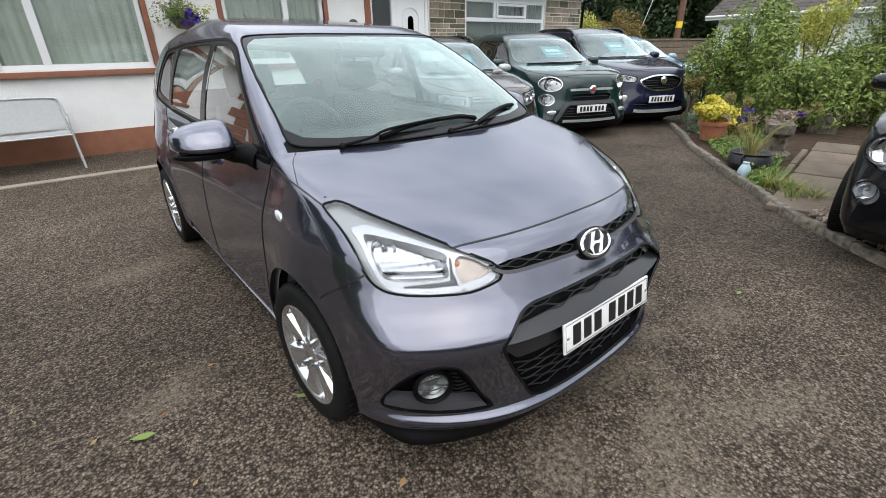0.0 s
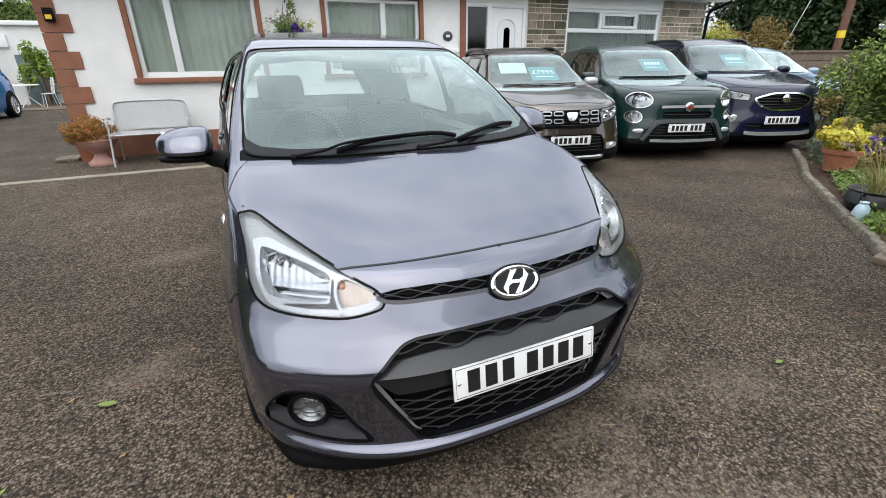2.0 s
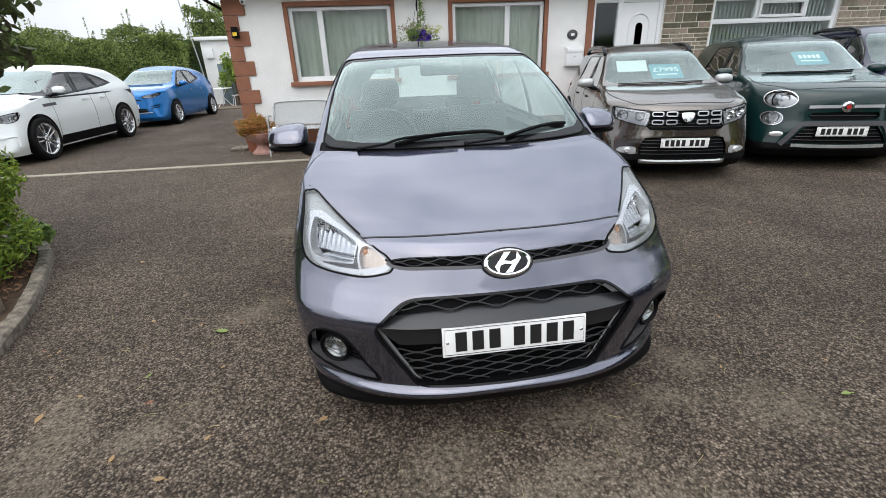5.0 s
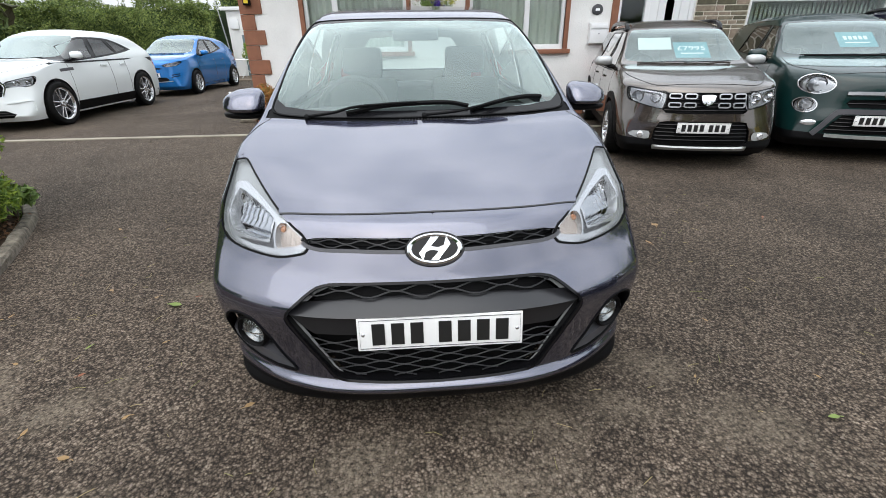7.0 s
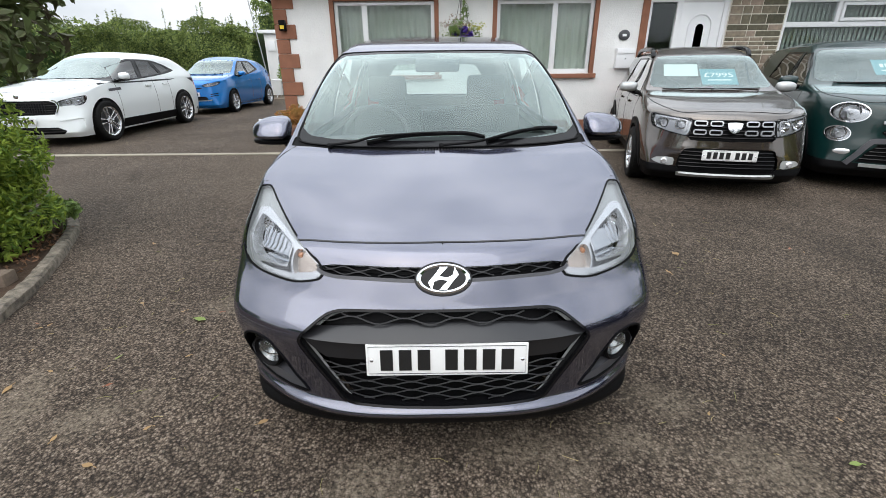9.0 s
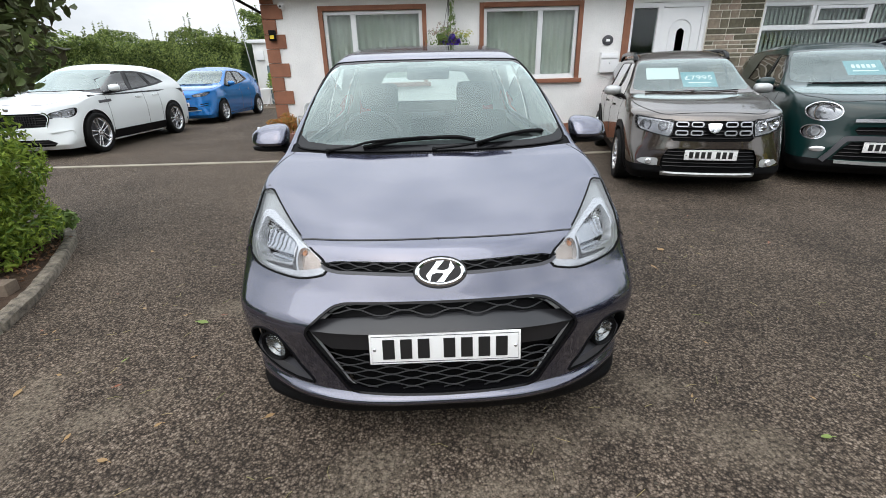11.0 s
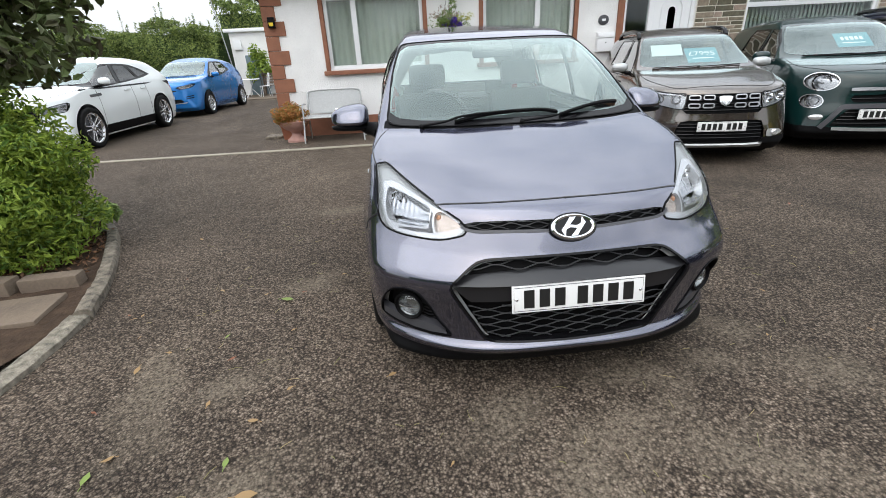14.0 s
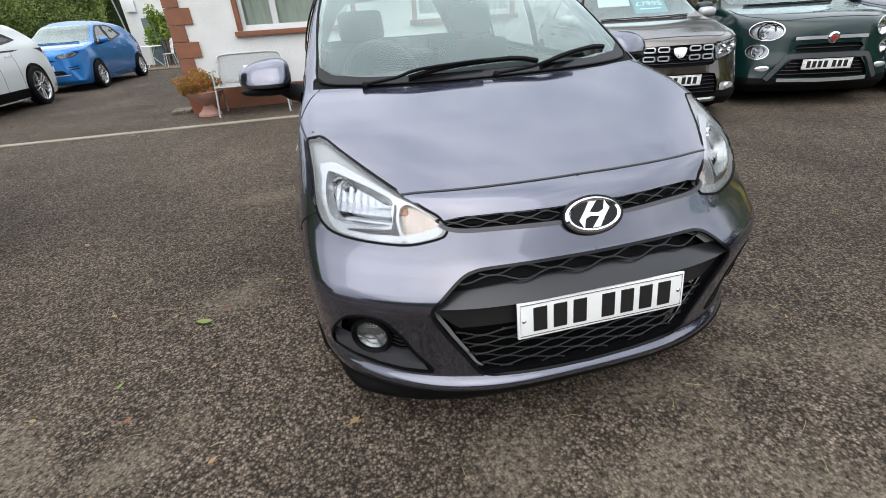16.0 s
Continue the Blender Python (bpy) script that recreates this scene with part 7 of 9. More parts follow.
    for key, nm in (("mouth", "grille"), ("lower", "lower_grille")):
        if key in pan:
            ob = skin(nm, pan[key], BLACK_PLASTIC, car, off=-0.03)
            src = front(mouth if key == "mouth" else lower)
            part("grille_wall", lip(S, src, 0.03, True), SATIN_BLACK, ob)
            zs = [q[1] for q in (mouth if key == "mouth" else lower)]
            lo, hi = min(zs), max(zs)
            xh = max(q[0] for q in (mouth if key == "mouth" else lower))
            n = max(2, int((hi - lo) / 0.035))
            for i in range(1, n):
                zz = lo + (hi - lo) * i / n
                xs = np.linspace(-xh, xh, 33)
                ok = inside(np.array((mouth if key == "mouth" else lower) + [(-0.01, hi), (-0.01, lo)][0:0]), np.maximum(np.abs(xs), 0.003), np.full(33, zz))
                pts = S.front_xz([(x, zz) for x in xs[ok]]) if ok.sum() > 2 else []
                if len(pts):
                    part("grille_slat", tube([(p[0], p[1] + 0.018, p[2]) for p in pts], 0.006, 5), SATIN_BLACK, ob)
    if "band" in pan:
        for sd in (-1, 1):
            skin("window_surround", pan["band"], SATIN_BLACK, car, both=False, side=sd, off=0.001)
    if "clad" in pan:
        skin("lower_cladding", pan["clad"], BLACK_PLASTIC, car, off=0.006)
    # bonnet shut line
    o = S.uv(np.array(front(bon)))
    ln = S.cast(*np.array(spline(o[:6], 4)).T)
    ribbons("bonnet_line", S, ln, 0.006, 0.003, PLATE_BLACK, car)
    for y in (cowl[0] + 0.12, windows[0][1] + 0.04, windows[1][1] - 0.1):
        ribbons("door_line", S, S.side_yz([(y, z) for z in np.linspace(0.3, belt, 8)]), 0.006, 0.003, PLATE_BLACK, car)
    for sd in (-1, 1):
        for y in (yf, yr):
            wheel("wheel", (sd * (half - 0.105), y, r), r, rr, 0.20, car, sd, spokes, style, spin=25 + 30 * y)
            part("wheel_well", half_drum(lathe([(0, -0.25), (r + 0.065, -0.25), (r + 0.07, 0.06)], 40, pose(0, 0, 0, 0, sd * 90)), 0.2 - r), BLACK_PLASTIC, car, "", Matrix.Translation((sd * (half - 0.12), y, r + 0.01)))
            if clad:
                pts = [(y + (r + 0.085) * math.cos(a), r + (r + 0.085) * math.sin(a)) for a in np.linspace(math.pi * 1.08, -math.pi * 0.08, 24)]
                part("arch_cladding", ribbon(S, S.side_yz([(a, max(b, 0.22)) for a, b in pts], sd), 0.075, 0.012), BLACK_PLASTIC, car)
        q = S.side_yz([(windows[0][0] + 0.12, belt + 0.03)], sd)[0]
        mi = new("door_mirror")
        mi.parent = car
        mi.matrix_local = Matrix.Translation((q[0] + sd * 0.14, q[1] - 0.02, q[2] + 0.06))
        sh = bmesh.new()
        bmesh.ops.create_uvsphere(sh, u_segments=16, v_segments=10, radius=1)
        for v in sh.verts:
            x, y, z = v.co
            v.co = (abs(x) ** 0.75 * (1 if x > 0 else -1) * 0.112, y * 0.075 if y < 0 else y * 0.025, abs(z) ** 0.55 * (0.066 * (1 - 0.3 * max(0, x * sd) ** 2) if z > 0 else -0.06))
        part("mirror_shell", sh, mirror_mat or paint, mi)
        part("mirror_arm", tube([(0, 0, -0.03), (-sd * 0.10, 0, -0.075), (-sd * 0.16, 0.0, -0.08)], 0.025, 8), BLACK_PLASTIC, mi)
        part("mirror_glass", box(-0.08, 0.08, 0.022, 0.028, -0.055, 0.055, 0.002), CHROME, mi)
        for y in (windows[0][1] - 0.18, windows[1][1] - 0.25):
            q = S.side_yz([(y, belt - 0.12)], sd)[0]
            part("door_handle", box(-0.014, 0.014, -0.10, 0.10, -0.015, 0.015, 0.01), paint, car, "", Matrix.Translation((q[0] + sd * 0.014, q[1], q[2])))
        if rails:
            rp = [(sd * (half - 0.29), y, top_z(S, half - 0.29, y) + dz) for y, dz in ((yt + 0.12, -0.01), (yt + 0.22, 0.05), (yt + 0.5, 0.082), (L - 1.2, 0.08), (L - 0.95, 0.05), (L - 0.85, -0.01))]
            part("roof_rail", tube([tuple(v) for v in spline([tuple(float(c) for c in p) for p in rp], 5)], 0.030, 8), SATIN_BLACK, car)
    y_p = float(S.front_xz([(0, plate_z)])[0][1])
    number_plate(car, (0, y_p - 0.012, plate_z), 0, plate)
    for x0, z0, x1, z1 in ((-0.55, zc + 0.006, 0.02, zc + 0.012), (-0.02, zc + 0.006, 0.52, zc + 0.016)):
        a, b = S.front_xz([(x0, z0)])[0], S.front_xz([(x1, z1)])[0]
        mid = S.front_xz([((x0 + x1) / 2, (z0 + z1) / 2)])[0]
        part("wiper", tube([tuple(v + np.array([0, -0.012, 0.006])) for v in (a, mid, b)], 0.006, 6), BLACK_PLASTIC, car)
    # cabin
    part("cabin_floor", box(-half + 0.12, half - 0.12, 0.6, L - 0.3, 0.22, 0.34, 0.03), CABIN, car)
    part("dashboard", box(-half * 0.78, half * 0.78, yc + 0.10, yc + 0.55, 0.60, zc - 0.02, 0.05), CABIN, car)
    sw = part("steering_wheel", tube([(0.185 * math.cos(a), 0.185 * math.sin(a), 0) for a in np.linspace(0, 2 * math.pi, 24, endpoint=False)], 0.016, 6, True), CABIN, car, "", Matrix.Translation((-0.37, yc + 0.66, zc - 0.08)) @ pose(0, 0, 0, 66))
    walls = bmesh.new()
    add_box(walls, -half + 0.08, -half + 0.11, 0.9, L - 0.35, 0.3, belt - 0.02)
    add_box(walls, half - 0.11, half - 0.08, 0.9, L - 0.35, 0.3, belt - 0.02)
    part("cabin_walls", walls, CABIN, car, shade=False)
    for x in (-0.37, 0.37):
        seat(car, x, yc + 0.85, SEAT, back=H - 0.95)
        seat(car, x, yc + 1.65, SEAT, back=H - 1.0)
    part("underbody", box(-half + 0.14, half - 0.14, 0.35, L - 0.3, 0.19, 0.23), BLACK_PLASTIC, car, shade=False)
    if price:
        price_sheet(car, S, price[0], price[1], price[2], price[3])
    if detail:
        detail(car, S)
    return car


def long_lamp(P):
    return np.ptp(P[:, 0]) > 1.6 * np.ptp(P[:, 2])


def oval(cx, cz, rx, rz, n=22):
    return [(cx + rx * math.cos(a), cz + rz * math.sin(a)) for a in np.linspace(0, 2 * math.pi, n, endpoint=False)]


def strip(name, car, S, pts, width, proud, material, label=""):
    return part(name, ribbon(S, S.front_xz(spline(pts, 5)), width, proud), material, car, label)


def disc(name, car, S, x, z, r, material, proud=0.02, rz=None, label=""):
    p = S.front_xz([(x, z)])[0]
    return part(name, lathe([(0, proud), (0.7, proud), (1.0, proud * 0.6), (1.0, -0.02)], 22, Matrix.Diagonal((r, rz or r, 1, 1))), material, car, label, Matrix.Translation(p) @ pose(0, 0, 0, 90, 0, math.degrees(math.atan2(float(p[0]), 3.0))))


TURN = -20.9

# taupe crossover hatchback
spec = dict(L=4.09, half=0.87, H=1.57, hb=0.90, cowl=(1.02, 1.07), screen_top=(1.75, 1.47))
S_TAUPE = make_shell(**spec, belt=1.0)


def taupe_detail(car, S):
    for z in (0.787, 0.698):
        for x in (-0.31, -0.165, 0.165, 0.31):
            loop = [(x - 0.055, z - 0.012), (x - 0.055, z + 0.012), (x - 0.045, z + 0.022), (x + 0.045, z + 0.022), (x + 0.055, z + 0.012), (x + 0.055, z - 0.012), (x + 0.045, z - 0.022), (x - 0.045, z - 0.022)]
            part("grille_link", ribbon(S, S.front_xz(loop), 0.013, 0.010, True), LAMP_BRIGHT, car)
    shield = [(0.0, 0.690), (0.035, 0.705), (0.062, 0.745), (0.070, 0.790), (0.05, 0.797), (0.0, 0.799)]
    for s in (-1, 1):
        part("badge", plate(S, S.uv(S.front_xz([(-x, z) for x, z in shield])) + np.array([(-0.003 if i in (0, 5) else 0, 0) for i in range(6)]), [], lambda u, z: 0.022, s, 0.02), CHROME, car, "chrome shield badge drawn as a plain shape")
    strip("skid_plate", car, S, [(-0.45, 0.262), (-0.38, 0.245), (0.38, 0.245), (0.45, 0.262)], 0.045, 0.02, STEEL, "silver skid plate")
    fog = [(0.712, 0.372), (0.67, 0.402), (0.58, 0.415), (0.52, 0.412), (0.505, 0.39), (0.51, 0.336), (0.55, 0.326), (0.62, 0.332), (0.69, 0.352)]
    for s in (-1, 1):
        part("fog_surround", plate(S, S.uv(S.front_xz([(-x, z) for x, z in fog])), [], lambda u, z: 0.008, s, 0.03), STEEL, car, "silver fog lamp surround")
        disc("fog_lamp", car, S, s * 0.60, 0.370, 0.034, REFLECTOR, 0.03)
    p = S.front_xz([(-0.29, 1.31)])[0]
    part("window_paper", box(-0.2, 0.2, -0.002, 0.0, -0.11, 0.11), PAPER, car, "white paper behind the windscreen", Matrix.Translation(p + np.array([0, 0.03, -0.02])) @ pose(0, 0, 0, -50), shade=False)


parked_car("crossover_car", "taupe brown crossover hatchback with black roof rails and a price sheet", pose(2.92, 3.40, 0, 0, 0, -14.1) @ Matrix.Diagonal((0.98, 0.98, 0.955, 1)), S_TAUPE, **spec, paint=PAINT_BROWN, wheels=((0.83, 3.42), 0.32, 0.205), belt=1.0,
           lamp=[[(0.392, 0.822), (0.48, 0.832), (0.57, 0.842), (0.66, 0.852), (0.745, 0.860), (0.752, 0.80), (0.735, 0.735), (0.70, 0.715), (0.58, 0.682), (0.43, 0.655), (0.405, 0.70)]],
           mouth=[(0, 0.826), (0.2, 0.825), (0.388, 0.822), (0.398, 0.70), (0.425, 0.652), (0.38, 0.610), (0, 0.606)],
           lower=[(0, 0.53), (0.36, 0.528), (0.43, 0.515), (0.475, 0.42), (0.485, 0.33), (0.455, 0.29), (0, 0.287)], clad=0.31, rails=True, mirror_mat=STEEL, plate_z=0.463, price=(0.12, 1.225, "£7995", True), detail=taupe_detail)

# dark green compact crossover with round lamps
spec = dict(L=4.25, half=0.90, H=1.60, hb=0.96, cowl=(1.05, 1.10), screen_top=(1.80, 1.50))
S_GREEN = make_shell(**spec, belt=1.03, sweep=0.5)


def green_detail(car, S):
    strip("chrome_bar", car, S, [(-0.37, 0.756), (-0.2, 0.760), (0.2, 0.760), (0.37, 0.756)], 0.035, 0.02, LAMP_BRIGHT, "chrome moustache bar")
    disc("badge", car, S, 0, 0.757, 0.062, CHROME, 0.035, None, "round chrome-ringed badge")
    disc("badge_centre", car, S, 0, 0.757, 0.034, RED_LENS, 0.038)
    strip("bumper_guard", car, S, [(-0.58, 0.31), (-0.51, 0.41), (-0.43, 0.535), (-0.36, 0.565), (0, 0.57), (0.36, 0.565), (0.43, 0.535), (0.51, 0.41), (0.58, 0.31)], 0.055, 0.02, GREY_PLASTIC, "grey bumper guard")
    strip("skid_plate", car, S, [(-0.47, 0.308), (0, 0.300), (0.47, 0.308)], 0.035, 0.02, STEEL)
    for s in (-1, 1):
        disc("fog_lamp", car, S, s * 0.62, 0.435, 0.085, REFLECTOR, 0.015, 0.03)
    strip("screen_edge", car, S, [(-0.5, 1.105), (0, 1.10), (0.5, 1.105)], 0.03, 0.01, BLACK_PLASTIC)


parked_car("crossover_car", "dark green compact crossover with round headlamps and a chrome bar", pose(4.86, 3.38, 0, 0, 0, -20.4) @ Matrix.Diagonal((0.985, 0.985, 0.975, 1)), S_GREEN, **spec, paint=PAINT_GREEN, wheels=((0.86, 3.43), 0.335, 0.215), belt=1.03,
           lamp=[oval(0.622, 0.842, 0.142, 0.100), oval(0.682, 0.617, 0.095, 0.078)],
           mouth=[(0, 0.70), (0.33, 0.69), (0.36, 0.655), (0.32, 0.61), (0, 0.605)],
           lower=[(0, 0.53), (0.36, 0.53), (0.44, 0.44), (0.50, 0.335), (0, 0.33)], clad=0.31, plate_z=0.478, price=(0.12, 1.29, "", False), detail=green_detail, side_glass=DARK_GLASS)

# navy sport utility
spec = dict(L=4.28, half=0.89, H=1.64, hb=0.95, cowl=(1.08, 1.12), screen_top=(1.85, 1.54))
S_NAVY = make_shell(**spec, belt=1.05)


def navy_detail(car, S):
    ol = [(0.0, 0.86), (0.2, 0.852), (0.37, 0.805), (0.41, 0.775), (0.35, 0.695), (0.2, 0.635), (0, 0.625)]
    ribbons("grille_rim", S, S.front_xz(spline([(-x, z) for x, z in ol], 4)), 0.025, 0.012, CHROME, car)
    disc("badge", car, S, 0, 0.785, 0.06, CHROME, 0.03, None, "round chrome badge drawn as a plain disc")
    strip("skid_plate", car, S, [(-0.5, 0.31), (-0.3, 0.293), (0.3, 0.293), (0.5, 0.31)], 0.05, 0.02, STEEL, "silver skid plate")
    for s in (-1, 1):
        disc("fog_lamp", car, S, s * 0.64, 0.50, 0.06, REFLECTOR, 0.012)


parked_car("sport_utility_car", "dark navy sport utility car with a chrome-ringed grille", pose(6.62, 3.20, 0, 0, 0, -21.3), S_NAVY, **spec, paint=PAINT_NAVY, wheels=((0.9, 3.46), 0.34, 0.22), belt=1.05,
           lamp=[[(0.465, 0.835), (0.60, 0.868), (0.745, 0.900), (0.762, 0.87), (0.72, 0.795), (0.60, 0.765), (0.49, 0.765)]],
           mouth=[(0.0, 0.86), (0.2, 0.852), (0.37, 0.805), (0.41, 0.775), (0.35, 0.695), (0.2, 0.635), (0, 0.625)],
           lower=[(0, 0.44), (0.45, 0.44), (0.52, 0.40), (0.45, 0.36), (0, 0.36)], clad=0.29, rails=True, plate_z=0.485, price=(0.05, 1.31, "", False), detail=navy_detail, side_glass=DARK_GLASS)

# pale cars beyond
spec = dict(L=4.2, half=0.88, H=1.52, hb=0.90, cowl=(1.05, 1.04), screen_top=(1.85, 1.43))
S_PALE = make_shell(**spec)
for nm, lab, mm, pt in (("estate_car", "white car half hidden behind the garden shrubs", pose(10.3, 5.0, 0, 0, 0, TURN), PAINT_WHITE), ("small_car", "pale blue car half hidden behind the garden shrubs", pose(8.75, 3.85, 0, 0, 0, TURN), PAINT_SKY)):
    parked_car(nm, lab, mm, S_PALE, **spec, paint=pt, wheels=((0.85, 3.4), 0.31, 0.205), lamp=[[(0.42, 0.80), (0.56, 0.83), (0.74, 0.87), (0.74, 0.80), (0.56, 0.74), (0.45, 0.75)]],
               mouth=[(0, 0.80), (0.36, 0.79), (0.38, 0.70), (0, 0.69)], lower=[(0, 0.48), (0.45, 0.48), (0.5, 0.36), (0, 0.34)], grid=0.07)

# white electric sport utility and bright blue hatchback by the hedge
spec = dict(L=4.65, half=0.94, H=1.60, hb=0.94, cowl=(1.22, 1.11), screen_top=(2.12, 1.51))
S_WHITE = make_shell(**spec, belt=1.07, tail_lean=0.72, sweep=0.5, roof_fall=0.08)


def white_detail(car, S):
    for i in range(22):
        x = -0.42 + i * 0.04
        strip("grille_rib", car, S, [(x, 0.59), (x, 0.78)], 0.012, 0.0, SATIN_BLACK)
    disc("badge", car, S, 0, 0.875, 0.045, CHROME, 0.02, None, "round badge drawn as a plain disc")
    for s in (-1, 1):
        strip("corner_blade", car, S, [(s * 0.58, 0.466), (s * 0.72, 0.48), (s * 0.84, 0.49), (s * 0.86, 0.40), (s * 0.86, 0.32)], 0.022, 0.014, PAINT_WHITE)
    ribbons("side_vent", S, S.side_yz([(y, 0.918 + 0.03 * (y - 1.08)) for y in np.linspace(1.08, 1.46, 6)]), 0.05, 0.006, GREY_PLASTIC, car)
    ribbons("mouth_frame", S, S.front_xz(spline([(-x, z) for x, z in [(0, 0.812), (0.49, 0.808), (0.575, 0.765), (0.595, 0.70), (0.55, 0.56)]], 4)), 0.018, 0.008, CHROME, car)
    ribbons("sill_cladding", S, S.side_yz([(y, 0.285) for y in np.linspace(1.3, 3.25, 14)]), 0.17, 0.008, BLACK_PLASTIC, car)


parked_car("electric_car", "white electric sport utility car with twin-spoke alloy wheels", pose(-7.36, 6.80, 0, 0, 0, 0.4), S_WHITE, **spec, paint=PAINT_WHITE, wheels=((0.87, 3.635), 0.37, 0.265), belt=1.07,
           lamp=[[(0.60, 0.778), (0.70, 0.815), (0.79, 0.842), (0.865, 0.856), (0.872, 0.80), (0.855, 0.735), (0.80, 0.708), (0.61, 0.706)]],
           mouth=[(0, 0.80), (0.48, 0.797), (0.56, 0.76), (0.58, 0.70), (0.54, 0.57), (0, 0.56)],
           lower=[(0, 0.36), (0.54, 0.355), (0.66, 0.29), (0.60, 0.235), (0, 0.235)], plate_z=0.46, plate=(4, 3), style="twin", detail=white_detail, side_glass=DARK_GLASS, windows=((1.42, 2.55), (2.62, 3.27)),
           panes=([(1.36, 1.085), (1.73, 1.315), (2.08, 1.432), (2.30, 1.447), (2.18, 1.10)], [(2.30, 1.11), (2.42, 1.447), (2.86, 1.435), (3.02, 1.16)], [(3.10, 1.175), (2.96, 1.42), (3.22, 1.37), (3.52, 1.232)]),
           band=[(1.25, 1.065), (1.70, 1.335), (2.08, 1.457), (2.32, 1.472), (2.9, 1.455), (3.3, 1.375), (3.62, 1.24), (3.58, 1.21), (3.12, 1.15), (2.2, 1.085)])

spec = dict(L=4.08, half=0.88, H=1.55, hb=0.94, cowl=(0.95, 1.07), screen_top=(1.72, 1.46))
S_BLUE = make_shell(**spec, belt=1.03, tail_lean=0.62, roof_fall=0.10)


def blue_detail(car, S):
    disc("badge", car, S, 0, 0.82, 0.07, CHROME, 0.02, 0.085, "upright lozenge badge drawn as a plain shape")
    strip("mouth_trim", car, S, [(-0.55, 0.40), (0, 0.38), (0.55, 0.40)], 0.02, 0.01, CHROME)
    for s in (-1, 1):
        for z in (0.50, 0.55):
            strip("corner_slot", car, S, [(s * 0.52, z), (s * 0.70, z + 0.03)], 0.022, 0.004, BLACK_PLASTIC)


blue_m = pose(-7.22, 12.19, 0, 0, 0, -2.0)
parked_car("hatchback_car", "bright blue electric hatchback parked by the hedge", blue_m, S_BLUE, **spec, paint=PAINT_BLUE, wheels=((0.84, 3.43), 0.32, 0.215), belt=1.0,
           lamp=[[(0.34, 0.80), (0.46, 0.84), (0.68, 0.885), (0.74, 0.87), (0.66, 0.80), (0.52, 0.765), (0.40, 0.765)]],
           mouth=[(0, 0.74), (0.25, 0.74), (0.34, 0.72), (0.25, 0.70), (0, 0.69)], lower=[(0, 0.50), (0.40, 0.50), (0.46, 0.44), (0.40, 0.38), (0, 0.37)], plate_z=0.56, detail=blue_detail, spokes=8, style="thin", windows=((1.30, 2.15), (2.2, 2.95)),
           panes=([(1.32, 1.035), (1.62, 1.27), (1.86, 1.405), (2.10, 1.42), (2.10, 1.065)], [(2.20, 1.075), (2.20, 1.42), (2.62, 1.40), (2.84, 1.18)]),
           band=[(1.20, 1.015), (1.58, 1.285), (1.84, 1.428), (2.1, 1.444), (2.62, 1.425), (2.86, 1.30), (2.99, 1.19), (2.8, 1.14), (2.15, 1.05)])


# ---- kerbs, beds and paving ----
def kerb(name, line, width, height, label, length=0.62, material=None):
    """A run of edging stones with small joints, each its own block, bent along the line."""
    k = thing(name, Matrix(), label, "kerb", kind="structure")
    P = np.array(spline(line, 10))
    d = np.concatenate([[0], np.cumsum(np.linalg.norm(np.diff(P, axis=0), axis=1))])

    def at(s):
        return np.array([np.interp(s, d, P[:, 0]), np.interp(s, d, P[:, 1])])
    s = 0.0
    rng = random.Random(3)
    while s < d[-1] - 0.1:
        e = min(s + length * rng.uniform(0.85, 1.1), d[-1])
        bm, rows = bmesh.new(), []
        for q in np.linspace(s + 0.004, e - 0.004, 12):
            p, t = at(q), at(min(q + 0.03, d[-1])) - at(max(q - 0.03, 0))
            t /= max(np.linalg.norm(t), 1e-6)
            n = np.array([-t[1], t[0]])
            j = rng.uniform(-0.004, 0.004)
            rough = 0.05 if material else 0.028
            rows.append([bm.verts.new((*(p + n * (u + rng.uniform(-1, 1) * rough) * width), z * height * (1 + rng.uniform(-1, 1) * rough * 2) + (j if z > 0 else 0))) for u, z in ((-0.5, -0.2), (-0.5, 0.72), (-0.36, 0.97), (0.0, 1.0), (0.36, 0.95), (0.5, 0.7), (0.5, -0.2))])
        for A, B in zip(rows, rows[1:]):
            for i in range(6):
                bm.faces.new((A[i], A[i + 1], B[i + 1], B[i]))
        bm.faces.new(rows[0][::-1])
        bm.faces.new(rows[-1])
        bmesh.ops.recalc_face_normals(bm, faces=bm.faces)
        part("kerb_stone", bm, material or CONCRETE, k)
        s = e
    return k


def bed(name, outline, z, label, material=SOIL):
    bm = bmesh.new()
    f = bm.faces.new([bm.verts.new((x, y, z)) for x, y in outline])
    bmesh.ops.triangulate(bm, faces=[f])
    bmesh.ops.subdivide_edges(bm, edges=bm.edges[:], cuts=5, use_grid_fill=True)
    for v in bm.verts:
        v.co.z += 0.03 * noise.noise(v.co * 2.2)
    return structure(name, bm, material, label, "soil", True)


RIGHT_KERB = [(6.9, 3.05), (6.43, 2.72), (6.05, 2.45), (5.4, 2.05), (4.72, 1.50), (4.12, 1.03), (3.80, 0.75), (3.16, 0.22), (2.89, -0.10), (2.56, -0.50), (2.0, -1.35), (1.5, -2.6)]
kerb("kerb_1", RIGHT_KERB, 0.085, 0.07, "weathered grey concrete kerb along the garden bed")
bed("ground_bed", [(x + 0.03, y + 0.0) for x, y in RIGHT_KERB] + [(12, -2.6), (13, 4.0), (9, 3.4)], 0.03, "dark soil of the garden bed")
LEFT_KERB = [(-5.4, 3.25), (-4.3, 3.05), (-3.62, 2.82), (-3.30, 2.50), (-3.06, 2.08), (-2.86, 1.68), (-2.72, 1.34), (-2.60, 0.98)]
